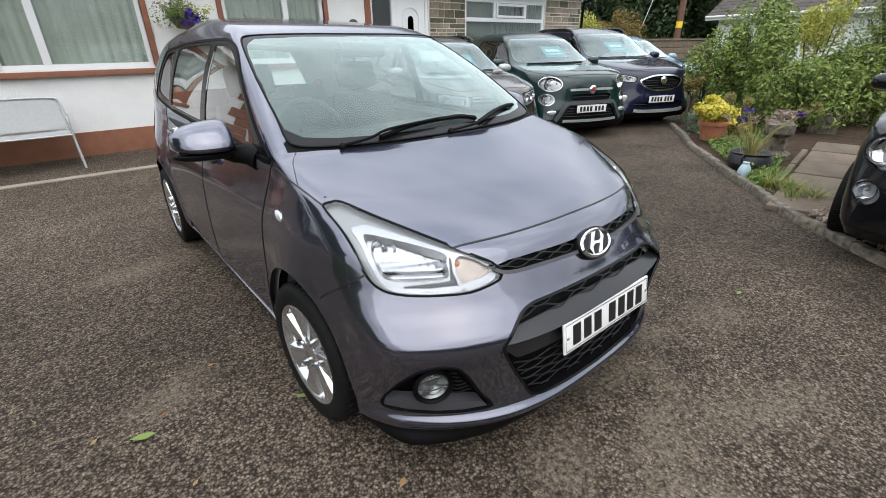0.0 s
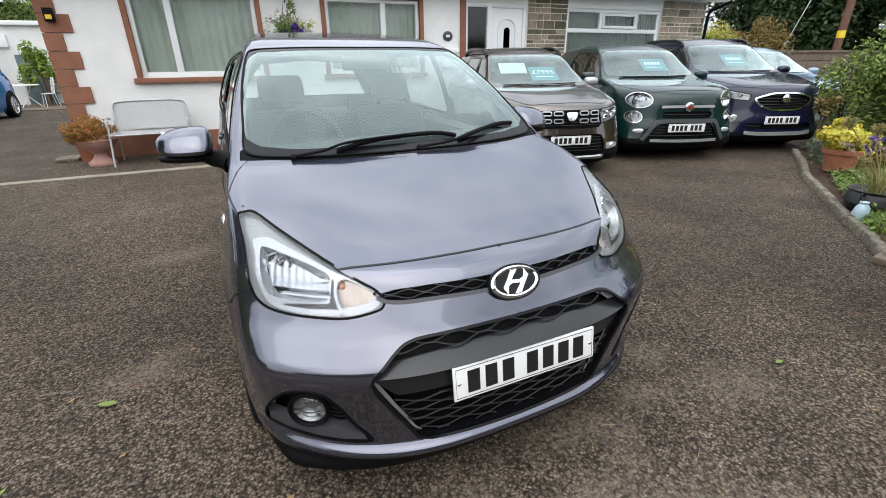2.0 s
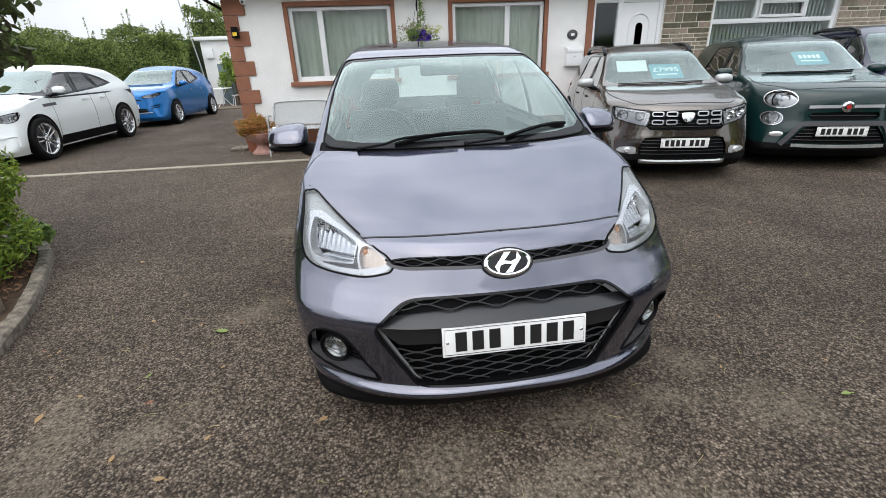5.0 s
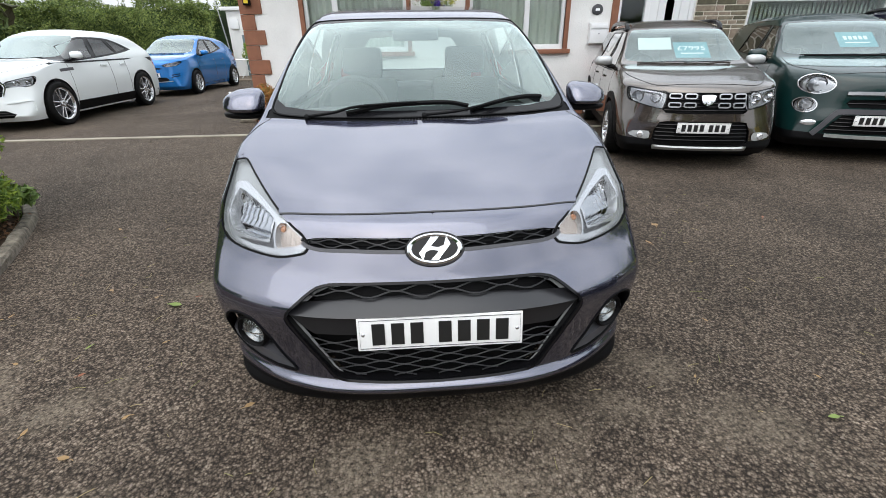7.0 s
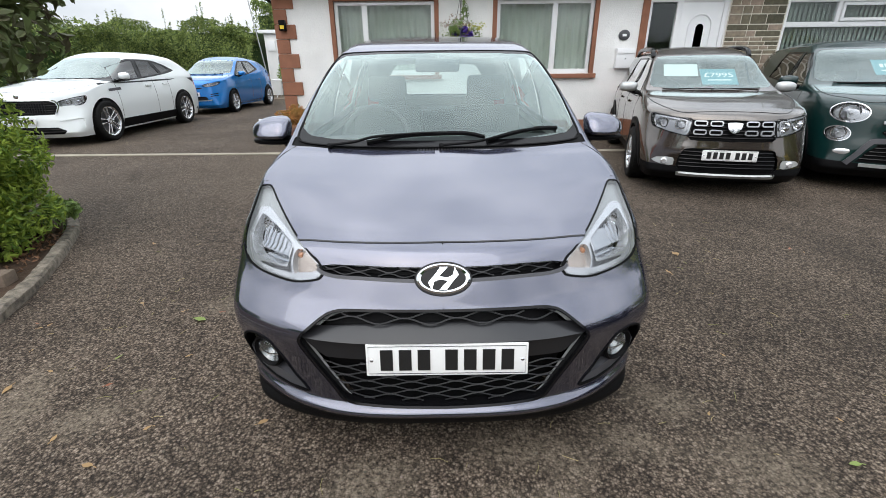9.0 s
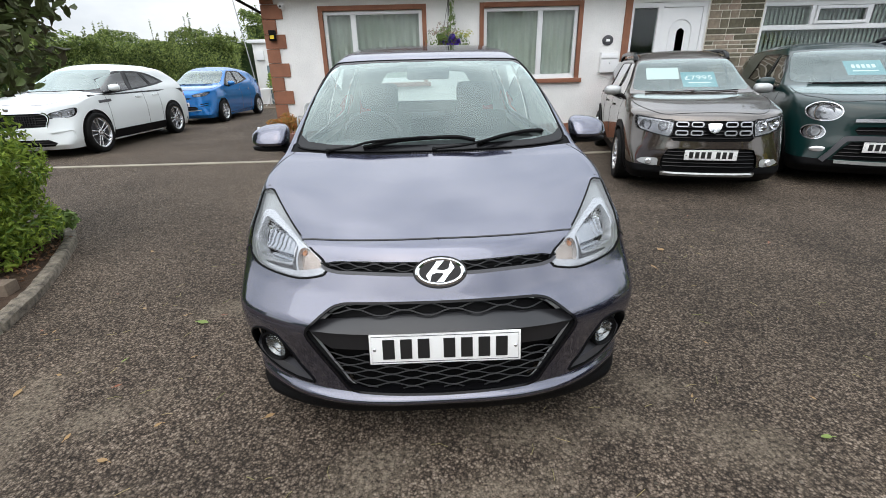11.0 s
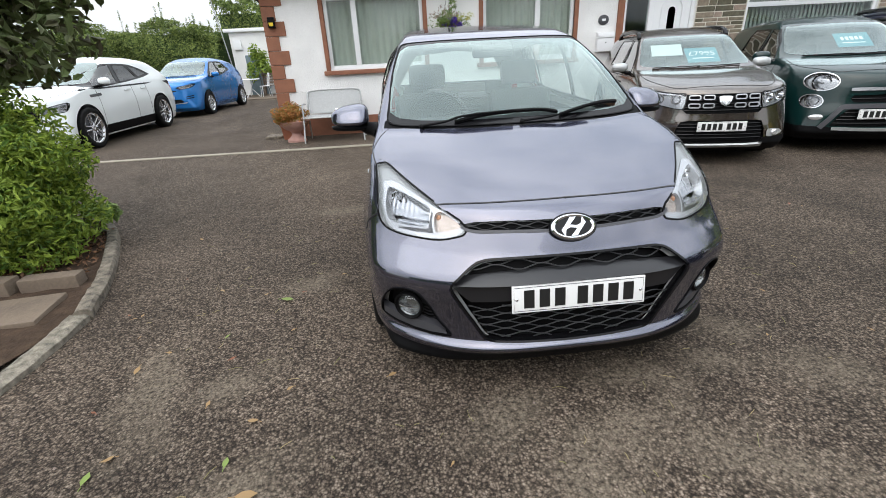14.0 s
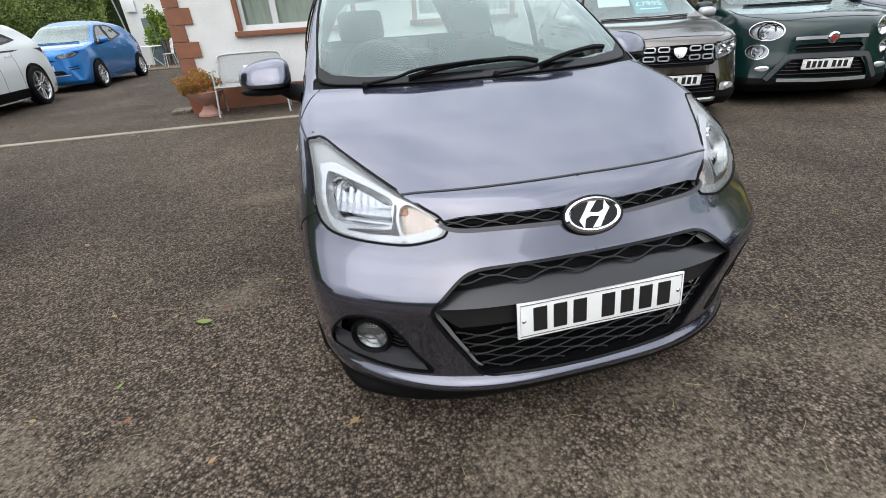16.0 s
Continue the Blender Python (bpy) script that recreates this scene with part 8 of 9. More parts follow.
kerb("kerb_2", LEFT_KERB, 0.09, 0.07, "rounded grey concrete kerb round the shrub bed", 0.7)
kerb("kerb_3", [(-2.62, 0.98), (-2.61, 0.7), (-2.63, 0.3), (-2.8, -0.6), (-2.9, -1.6)], 0.11, 0.045, "pale rough concrete edge worn into the tarmac", 0.9, STUB)
bed("ground_shrubs", [(-2.64, 1.0), (-2.76, 1.34), (-2.90, 1.68), (-3.10, 2.08), (-3.36, 2.48), (-3.7, 2.80), (-4.3, 3.0), (-5.4, 3.2), (-9, 3.2), (-9, -2), (-2.95, -2), (-2.75, 0.3)], 0.035, "dark soil under the shrub")
PAVING = thing("pavement", Matrix(), "sandstone slabs and edging stones by the beds", "paving", kind="structure")
for x, y, w, d, a, h in ((-3.15, 1.05, 0.62, 0.36, 8, 0.06), (-3.80, 1.0, 0.6, 0.42, 6, 0.06), (-3.05, 1.42, 0.36, 0.11, 4, 0.12), (-3.52, 1.40, 0.5, 0.12, -3, 0.13), (-3.15, 0.45, 0.5, 0.55, 3, 0.035),
                         (3.60, 0.25, 0.70, 0.46, 8, 0.052), (4.32, 0.35, 0.70, 0.46, 8, 0.048), (5.04, 0.45, 0.70, 0.46, 9, 0.052), (5.76, 0.55, 0.70, 0.46, 8, 0.049), (6.48, 0.66, 0.7, 0.46, 8, 0.052),
                         (4.45, 0.645, 0.9, 0.06, 8, 0.085), (5.40, 0.78, 0.95, 0.06, 8, 0.09)):
    part("slab", box(-w / 2, w / 2, -d / 2, d / 2, 0.0, h, 0.012), SLAB, PAVING, at=pose(x, y, 0.0, 0, 0, a))

rng = np.random.default_rng(21)
gv = bmesh.new()
for i in range(1500):
    x, y = rng.uniform(2.3, 4.2), rng.uniform(-1.1, 0.12)
    if (x - 2.62) * 0.62 - (y + 0.45) * 0.5 < 0.06:
        continue
    r = rng.uniform(0.010, 0.024)
    bmesh.ops.create_icosphere(gv, subdivisions=1, radius=r, matrix=Matrix.Translation((x, y, 0.045 + r * 0.2)) @ Euler(rng.uniform(0, 3, 3)).to_matrix().to_4x4() @ Matrix.Diagonal((1.3, 0.9, 0.6, 1)))
GRAVEL = mat("mixed_pebbles", (0.24, 0.19, 0.15), 0.8, var=0.2, scale=8, island=0.5)
tagged(part("gravel", gv, GRAVEL), "loose brown and grey pebbles beside the kerb", "gravel", kind="stuff")


# ---- plants ----
def shrub(name, label, centre, radii, n, size, material, seed, lumps=16, blade=0.45, stems=5, category="shrub", spread=0.5, **kw):
    r = np.random.default_rng(seed)
    x, y, z = centre
    s = thing(name, pose(x, y, 0.03), label, category)
    for i in range(stems):
        a = 2 * math.pi * i / stems + r.uniform(0, 1)
        k = r.uniform(0.3, 0.6)
        pts = [(0.06 * math.cos(a), 0.06 * math.sin(a), 0), (radii[0] * k * 0.5 * math.cos(a), radii[1] * k * 0.5 * math.sin(a), z * 0.6), (radii[0] * k * math.cos(a), radii[1] * k * math.sin(a), z + radii[2] * 0.4)]
        part("stem", tube(pts, [0.022, 0.015, 0.006], 6), BARK, s)
    leaf_part("crown", r, clump_spots(r, n, (0, 0, z), radii, lumps), size, material, s, blade=blade, spread=spread, **kw)
    return s


def tree(name, label, base, trunk_h, crown_c, crown_r, n, size, material, seed, lumps=18, trunk_r=0.12, blade=0.45, **kw):
    r = np.random.default_rng(seed)
    t = thing(name, pose(*base), label, "tree")
    c = np.array(crown_c) - np.array(base)
    part("trunk", tube([(0, 0, 0), (c[0] * 0.2, c[1] * 0.2, trunk_h * 0.5), (c[0] * 0.6, c[1] * 0.6, trunk_h), (c[0], c[1], c[2])], [trunk_r, trunk_r * 0.8, trunk_r * 0.6, trunk_r * 0.25], 9), BARK, t)
    for i in range(7):
        a = 2 * math.pi * i / 7 + r.uniform(-0.3, 0.3)
        e = c + np.array([crown_r[0] * 0.7 * math.cos(a), crown_r[1] * 0.7 * math.sin(a), crown_r[2] * r.uniform(-0.3, 0.6)])
        s = np.array([c[0] * 0.6, c[1] * 0.6, trunk_h * r.uniform(0.75, 1.05)])
        part("limb", tube([tuple(s), tuple((s + e) / 2 + np.array([0, 0, 0.1])), tuple(e)], [trunk_r * 0.45, trunk_r * 0.25, trunk_r * 0.08], 6), BARK, t)
    leaf_part("crown", r, clump_spots(r, n, tuple(c), crown_r, lumps), size, material, t, blade=blade, **kw)
    return t


shrub("shrub", "bright green bushy shrub spilling over the kerb", (-3.86, 1.88, 0.55), (0.86, 0.86, 0.72), 30000, 0.056, LEAF_BRIGHT, 11, 52, 0.34, spread=0.7, oval=True, droop=0.15)
shrub("shrub", "low leafy green growth at the kerb corner", (-3.42, 2.42, 0.14), (0.30, 0.32, 0.22), 900, 0.06, LEAF_MID, 12, 8, 0.5, 3)
tree("tree", "dark green broad-leaved tree hanging over the shrub bed", (-5.0, 3.0, 0), 1.3, (-4.25, 2.35, 2.1), (1.45, 1.1, 1.0), 12000, 0.12, LEAF_TREE, 13, 44, 0.09, 0.5, oval=True, droop=0.2)


def hedge(name, label, x0, x1, y, depth, h, n, size, seed, material=None, along="x"):
    """A long clipped-and-grown hedge: trunks in its heart, and leaves over a ragged face and top."""
    r = np.random.default_rng(seed)
    L = x1 - x0
    s = r.uniform(0, 1, n) * L
    top = r.uniform(0, 1, n) < 0.42
    ragged = h * (0.90 + 0.07 * np.sin(s * 1.7) + 0.05 * np.sin(s * 4.1 + 1) + 0.03 * np.sin(s * 9.7))
    zz = np.where(top, ragged - r.exponential(0.12, n), r.uniform(0.02, 1, n) * ragged)
    # upright shoots that stand out of the top: leaves gathered along thin stems
    m = int(L * 9)
    ss, sh = r.uniform(0, L, m), r.exponential(0.24, m)
    at = r.uniform(0, 1, n)
    k = r.integers(0, m, n)
    shoot = r.uniform(0, 1, n) < 0.07
    s = np.where(shoot, ss[k] + r.normal(0, 0.03, n), s)
    ragged = h * (0.90 + 0.07 * np.sin(s * 1.7) + 0.05 * np.sin(s * 4.1 + 1) + 0.03 * np.sin(s * 9.7))
    top |= shoot
    zz = np.where(shoot, ragged - 0.15 + (sh[k] + 0.15) * at, zz)
    front = -depth / 2 + 0.16 * np.sin(s * 2.3) + 0.12 * np.sin(s * 5.9 + zz * 3) + 0.15 * np.sin(zz * 4 + s)
    yy = np.where(top, r.uniform(-0.5, 0.5, n) * depth, front + r.exponential(0.16, n))
    nx = np.stack([0 * s, np.where(top, 0, -0.8), np.where(top, 0.9, 0.4)], 1)
    P = np.stack([x0 + s, y + yy, zz], 1) if along == "x" else np.stack([y - yy, x0 + s, zz], 1)
    if along != "x":
        nx = nx[:, [1, 0, 2]] * np.array([-1, 1, 1])
    hd = thing(name, Matrix(), label, "hedge", kind="stuff")
    row = r.uniform(-0.4, 0.4, m) * depth
    P[shoot, 1 if along == "x" else 0] = ((y + row[k]) if along == "x" else (y - row[k]))[shoot]
    stems = bmesh.new()
    for q, hh, rw in zip(ss, sh, row):
        g0 = h * (0.90 + 0.07 * math.sin(q * 1.7) + 0.05 * math.sin(q * 4.1 + 1) + 0.03 * math.sin(q * 9.7))
        a, b2 = (x0 + q, y + rw, g0 - 0.25), (x0 + q, y + rw, g0 + hh)
        add_tube(stems, [a, b2] if along == "x" else [(y - rw, a[0], a[2]), (y - rw, b2[0], b2[2])], [0.010, 0.004], 3)
    part("shoot_stems", stems, BARK, hd, shade=False)
    leaf_part("leaves", r, np.concatenate([P, nx], 1), size, material or LEAF_HEDGE, hd)
    core = bmesh.new()
    k = int(L / 0.8)
    for i in range(k):
        c = x0 + (i + 0.5) * 0.8
        pts = [(c, y + 0.1, 0), (c + 0.1, y + 0.2, h * 0.4), (c - 0.1, y + 0.15, h * 0.8)]
        add_tube(core, pts if along == "x" else [(p[1], p[0], p[2]) for p in pts], 0.06, 5)
    part("hedge_stems", core, BARK, hd)
    # a plain dark box in the heart stands in for shade between the leaves
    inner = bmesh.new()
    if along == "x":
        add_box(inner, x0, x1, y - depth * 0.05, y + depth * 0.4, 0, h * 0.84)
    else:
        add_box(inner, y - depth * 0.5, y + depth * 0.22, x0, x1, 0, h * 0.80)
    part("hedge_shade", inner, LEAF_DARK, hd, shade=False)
    return hd


hedge("hedge", "tall ragged green hedge behind the parked cars", -26, -8.1, 20.5, 2.2, 3.1, 105000, 0.095, 31)
hedge("hedge", "tall green hedge rising behind the outbuilding", -9.5, -1.0, 24.5, 2.0, 4.3, 26000, 0.13, 35)
hedge("hedge", "tall green hedge along the side of the yard", -3, 21, -16.5, 2.0, 3.2, 12000, 0.18, 32, along="y")
hedge("hedge", "green hedge across the front of the yard", -17, 14, -10.0, 1.6, 2.6, 12000, 0.17, 33)
tagged(part("garden_wall", box(-26, -8.0, 19.0, 19.2, 0, 0.75, 0.02), WOOD), "low brown timber edging under the hedge", "low wall", kind="structure")

# garden end beyond the house corner
shed = thing("shed", pose(-7.75, 20.0, 0) @ Matrix.Diagonal((1.1, 1, 1.13, 1)), "small white flat-roofed outbuilding with a dark window", "shed")
part("shed_wall", wall_with_openings(0, 3.2, 0, 2.25, 0, 0.12, [(1.35, 2.0, 1.25, 1.85)]), RENDER_WHITE, shed, shade=False)
part("shed_side", box(0, 0.12, 0.12, 2.4, 0, 2.25), RENDER_WHITE, shed, shade=False)
part("shed_back", box(0.12, 3.2, 2.28, 2.4, 0, 2.25), RENDER_WHITE, shed, shade=False)
part("shed_roof", box(-0.15, 3.3, -0.15, 2.5, 2.25, 2.37, 0.02), UPVC, shed)
part("shed_window", box(1.35, 2.0, 0.05, 0.06, 1.25, 1.85), DARK_GLASS, shed, shade=False)
part("meter_box", box(0.12, 0.42, -0.10, 0.0, 1.65, 1.98, 0.01), UPVC, shed)
part("shed_door", box(0.45, 1.2, -0.03, 0.0, 0.02, 1.45, 0.01), mat("blue_grey_paint", (0.12, 0.17, 0.19), 0.6, var=0.2), shed)
pole = tube([(-7.55, 19.5, 0), (-8.15, 19.3, 5.6)], 0.022, 7)
tagged(part("washing_pole", pole, STEEL), "tall thin grey pole leaning by the outbuilding", "pole")


def garden_table():
    t = thing("garden_table", pose(-6.9, 18.8, 0), "round white metal garden table with crossed legs", "table")
    part("tabletop", lathe([(0, 0.70), (0.38, 0.70), (0.40, 0.715), (0.38, 0.73), (0, 0.73)], 28), UPVC, t)
    for i in range(3):
        a = i * 2.1
        part("leg", tube([(0.33 * math.cos(a), 0.33 * math.sin(a), 0), (0, 0, 0.38), (-0.22 * math.cos(a), -0.22 * math.sin(a), 0.70)], 0.014, 6), UPVC, t)


garden_table()


def garden_chair(m):
    c = thing("garden_chair", m, "white metal garden chair beside the round table", "chair", "garden chairs")
    part("seat", lathe([(0, 0.44), (0.19, 0.44), (0.2, 0.455), (0, 0.465)], 20), UPVC, c)
    for s in (-1, 1):
        part("front_leg", tube([(s * 0.17, -0.17, 0), (s * 0.13, -0.12, 0.44)], 0.011, 6), UPVC, c)
        part("back_leg", tube([(s * 0.17, 0.20, 0), (s * 0.14, 0.15, 0.44), (s * 0.15, 0.22, 0.86)], 0.011, 6), UPVC, c)
    part("backrest", tube([(-0.15, 0.22, 0.86), (-0.09, 0.235, 0.93), (0.09, 0.235, 0.93), (0.15, 0.22, 0.86)], 0.011, 6), UPVC, c)
    for x in (-0.07, 0, 0.07):
        part("back_bar", tube([(x, 0.16, 0.45), (x, 0.235, 0.92)], 0.007, 5), UPVC, c)
    return c


gc = garden_chair(pose(-7.5, 18.6, 0, 0, 0, 70))
copy_thing(gc, pose(-6.25, 18.45, 0, 0, 0, -60))
shrub("pot_plant", "tall leafy pot plant with pale flowers by the outbuilding", (-6.55, 19.45, 1.15), (0.55, 0.5, 0.75), 1500, 0.13, LEAF_BRIGHT, 41, 12, 0.5, 4, "plant")
wb = thing("slatted_bench", pose(-5.95, 19.45, 0, 0, 0, 10), "dark brown slatted wooden bench against the outbuilding", "bench")
for i in range(4):
    part("slat", box(-0.6, 0.6, 0.0, 0.03, 0.5 + i * 0.11, 0.58 + i * 0.11, 0.006), WOOD, wb)
for i in range(3):
    part("seat_slat", box(-0.6, 0.6, -0.42 + i * 0.14, -0.31 + i * 0.14, 0.42, 0.45, 0.006), WOOD, wb)
for x in (-0.55, 0.55):
    part("leg", box(x - 0.03, x + 0.03, -0.4, -0.34, 0, 0.42, 0.006), WOOD, wb)
    part("back_post", box(x - 0.03, x + 0.03, 0.03, 0.08, 0, 0.95, 0.006), WOOD, wb)
tagged(part("doorstep", box(-7.7, -3.1, 17.4, 20.0, 0, 0.035, 0.01), SLAB), "pale paved apron behind the house corner", "paving", kind="structure")

lit_r = np.random.default_rng(63)
lit = [(lit_r.uniform(-3.9, -2.72), lit_r.uniform(1.52, 2.5), 0.055 + lit_r.exponential(0.008), lit_r.normal() * 0.4, lit_r.normal() * 0.4, 1.0) for _ in range(900)]
lit = [p for p in lit if p[0] < -2.62 - 0.36 * max(0, p[1] - 0.98) - 0.08]
tagged(leaf_part("leaf_litter", lit_r, np.array(lit), 0.04, leaf_mat("brown_litter_leaf", (0.26, 0.13, 0.065), (0.07, 0.04, 0.025)), blade=0.5), "brown fallen leaves littering the shrub bed", "leaf litter", kind="stuff")

# ---- garden bed on the other side ----
def yellow_pot():
    r = np.random.default_rng(51)
    p = thing("flower_pot", pose(5.95, 2.02, 0.04), "terracotta pot with a bright yellow leafy plant", "flower pot")
    part("pot", lathe([(0.14, 0), (0.185, 0.22), (0.205, 0.22), (0.21, 0.27), (0.185, 0.275), (0.17, 0.22), (0, 0.22)], 28), TERRACOTTA, p)
    leaf_part("yellow_leaves", r, clump_spots(r, 1600, (0, 0, 0.42), (0.31, 0.30, 0.22), 16), 0.062, LEAF_LEMON, p, "bright yellow leaves", blade=0.6)
    leaf_part("red_blades", r, np.array([(0.25 + r.normal(0, 0.08), -0.25 + r.normal(0, 0.08), 0.12 + 0.1 * r.random(), r.normal(), r.normal(), 0.4) for _ in range(40)]), 0.28, LEAF_RUST, p, "rusty strap leaves", blade=0.08)


yellow_pot()


def blades(rng, n, c, h, lean, w=0.014):
    bm = bmesh.new()
    for i in range(n):
        a = rng.uniform(0, 2 * math.pi)
        d = Vector((math.cos(a), math.sin(a), 0))
        s = Vector((-d.y, d.x, 0))
        b = Vector(c) + d * rng.uniform(0, 0.14)
        k, hh = rng.uniform(0.3, 1) * lean, h * rng.uniform(0.6, 1.1)
        prev = None
        for j in range(5):
            q = j / 4
            p = b + d * k * q * q + Vector((0, 0, hh * (q - 0.35 * q * q * k / max(lean, 1e-3))))
            wd = w * (1 - q * 0.9)
            row = [bm.verts.new(p - s * wd / 2), bm.verts.new(p + s * wd / 2)]
            if prev:
                bm.faces.new((prev[0], prev[1], row[1], row[0]))
            prev = row
    return bm


def cauldron():
    r = np.random.default_rng(52)
    p = thing("cauldron_planter", pose(4.50, 1.02, 0.03) @ Matrix.Scale(0.8, 4), "black iron cauldron planter with agapanthus and dried stems", "planter")
    part("pot", lathe([(0.16, 0), (0.24, 0.04), (0.275, 0.11), (0.26, 0.19), (0.235, 0.225), (0.265, 0.25), (0.245, 0.25), (0.20, 0.21), (0, 0.20)], 32), BLACK_IRON, p)
    for s in (-1, 1):
        part("pot_handle", tube([tuple(v) for v in spline([(s * 0.25, 0, 0.21), (s * 0.31, 0, 0.24), (s * 0.31, 0, 0.17), (s * 0.265, 0, 0.14)], 4)], 0.012, 6), BLACK_IRON, p)
    part("blades", blades(r, 70, (0, 0, 0.2), 0.42, 0.35), STRAW, p, "straw-green blades")
    for i in range(9):
        a, k, h = r.uniform(0, 6.3), r.uniform(0.1, 0.42), r.uniform(0.55, 0.85)
        tip = (k * math.cos(a), k * math.sin(a), h)
        part("flower_stem", tube([(0.05 * math.cos(a), 0.05 * math.sin(a), 0.2), (tip[0] * 0.4, tip[1] * 0.4, 0.2 + h * 0.4), tip], 0.005, 5), STRAW, p)
        leaf_part("flower_head", r, clump_spots(r, 90, tip, (0.075, 0.075, 0.06), 8), 0.035, FLOWER_BLUE if i % 3 == 0 else STRAW if i % 3 == 1 else FLOWER_WHITE, p, blade=0.35)
    for a, k, h in ((2.5, 0.50, 0.98), (4.9, 0.42, 0.80), (5.5, 0.66, 0.84), (1.0, 0.30, 0.88)):
        tip = Vector((k * math.cos(a), k * math.sin(a), h))
        part("seed_stem", tube([(0.05 * math.cos(a), 0.05 * math.sin(a), 0.2), (tip[0] * 0.35, tip[1] * 0.35, 0.2 + h * 0.4), tuple(tip)], 0.006, 5), STRAW, p)
        globe = bmesh.new()
        for i in range(150):
            d = Vector(r.normal(0, 1, 3)).normalized()
            add_tube(globe, [tuple(tip), tuple(tip + d * 0.062), tuple(tip + d * r.uniform(0.066, 0.082))], 0.0032, 3)
        part("seed_head", globe, STRAW, p, "dried round seed head")


cauldron()
jug = thing("garden_ornament", pose(4.12, 0.93, 0.03), "small pale blue ceramic ornament beside the kerb", "ornament")
part("ornament_body", lathe([(0.05, 0), (0.065, 0.05), (0.05, 0.11), (0.03, 0.14), (0.035, 0.16), (0, 0.16)], 18), mat("pale_blue_ceramic", (0.45, 0.58, 0.66), 0.3, var=0.2, scale=12), jug)


def stone_trough():
    r = np.random.default_rng(53)
    p = thing("stone_planter", pose(5.35, 1.05, 0.03, 0, 0, 20), "pale carved stone planter on a pedestal", "planter")
    part("pedestal", lathe([(0.19, 0), (0.19, 0.06), (0.13, 0.10), (0.12, 0.26), (0.17, 0.31)], 8), CONCRETE, p)
    part("trough", box(-0.24, 0.24, -0.14, 0.14, 0.31, 0.43, 0.03), CONCRETE, p)
    part("scroll", lathe([(0, -0.05), (0.06, -0.05), (0.07, 0), (0.06, 0.05), (0, 0.05)], 16, pose(0.28, 0, 0.39, 0, 90)), CONCRETE, p)
    leaf_part("plants", r, clump_spots(r, 200, (0, 0, 0.5), (0.2, 0.14, 0.09), 6), 0.05, FLOWER_WHITE, p)


stone_trough()
wbn = thing("garden_bench", pose(8.1, 1.25, 0.0, 0, 0, 15), "low grey slatted stone bench among the shrubs", "bench")
for i in range(4):
    part("slat", box(-0.5, 0.5, -0.2 + i * 0.1, -0.14 + i * 0.1, 0.30, 0.32, 0.005), CONCRETE, wbn)
for x in (-0.5, 0.5):
    part("leg", box(x - 0.03, x + 0.03, -0.2, 0.16, 0, 0.30, 0.006), CONCRETE, wbn)
shrub("shrub", "grey-green santolina mound at the kerb end", (6.55, 2.42, 0.16), (0.36, 0.34, 0.22), 1200, 0.05, LEAF_GREY, 54, 12, 0.3, 3)
shrub("shrub", "tall green rose bush in the garden bed", (8.3, 2.45, 1.0), (0.95, 0.75, 1.15), 11000, 0.072, LEAF_ROSE, 55, 30, oval=True)
shrub("shrub", "dense dark green shrub in the garden bed", (8.9, 1.2, 0.60), (1.1, 0.8, 0.62), 8000, 0.07, LEAF_ROSE, 56, 26, oval=True)
shrub("shrub", "tall green rose bush with red tips", (7.9, 3.0, 0.8), (0.55, 0.5, 0.95), 4200, 0.07, LEAF_ROSE, 57, 20, oval=True)
shrub("shrub", "yellow-leaved tall plant at the edge of the bed", (7.1, 2.9, 0.72), (0.16, 0.16, 0.22), 260, 0.075, LEAF_RUST, 58, 9, 0.5, 3)
shrub("shrub", "bushy green laurel behind the pots", (7.6, 1.55, 0.55), (0.75, 0.7, 0.65), 6000, 0.065, LEAF_ROSE, 59, 22, oval=True)
shrub("shrub", "golden conifer behind the shrubs", (10.3, 2.1, 1.55), (0.7, 0.6, 0.7), 2600, 0.08, LEAF_YELLOW, 60, 12, 0.4, 4)
tree("tree", "tall dense green conifer in the garden bed", (9.3, 0.75, 0), 0.5, (9.3, 0.75, 1.5), (1.0, 1.0, 1.9), 15000, 0.065, LEAF_ROSE, 61, 40, 0.12, 0.35)
for i in range(34):
    a = random.Random(70 + i)
    t = a.uniform(0, 1)
    x, y = 3.2 + t * 3.2 + a.uniform(0.1, 0.5), 0.42 + t * 2.0 - a.uniform(0.0, 0.35)
    if abs(x - 4.5) < 0.3 and abs(y - 1.02) < 0.3:
        continue
    rr = np.random.default_rng(80 + i)
    tagged(part("grass_tuft", blades(rr, 60, (0, 0, 0), 0.14, 0.16, 0.008), (LEAF_BRIGHT, LEAF_MID, STRAW)[i % 3], at=pose(x, y, 0.03)), "tuft of green and straw grass in the bed", "grass", "grass tufts")

gc_r = np.random.default_rng(99)
gc_pts = []
for i in range(9000):
    t = gc_r.uniform(0, 1)
    kx, ky = 3.45 + t * 3.3, 0.50 + t * 2.35
    d = gc_r.uniform(0.06, 1.0) * (0.12 + 1.5 * t)
    x, y = kx + d * 0.55 + 0.04, ky - d * 0.75
    if y < 0.70 + 0.14 * (x - 4.0) or gc_r.uniform() < 0.35 + 0.4 * math.sin(x * 5) * math.sin(y * 7):
        continue
    gc_pts.append((x, y, 0.05 + gc_r.exponential(0.02), gc_r.normal() * 0.5, gc_r.normal() * 0.5, 1.0))
tagged(leaf_part("ground_cover", gc_r, np.array(gc_pts), 0.045, LEAF_MID, blade=0.5), "low green weeds and clover covering the bed soil", "ground cover", kind="stuff")

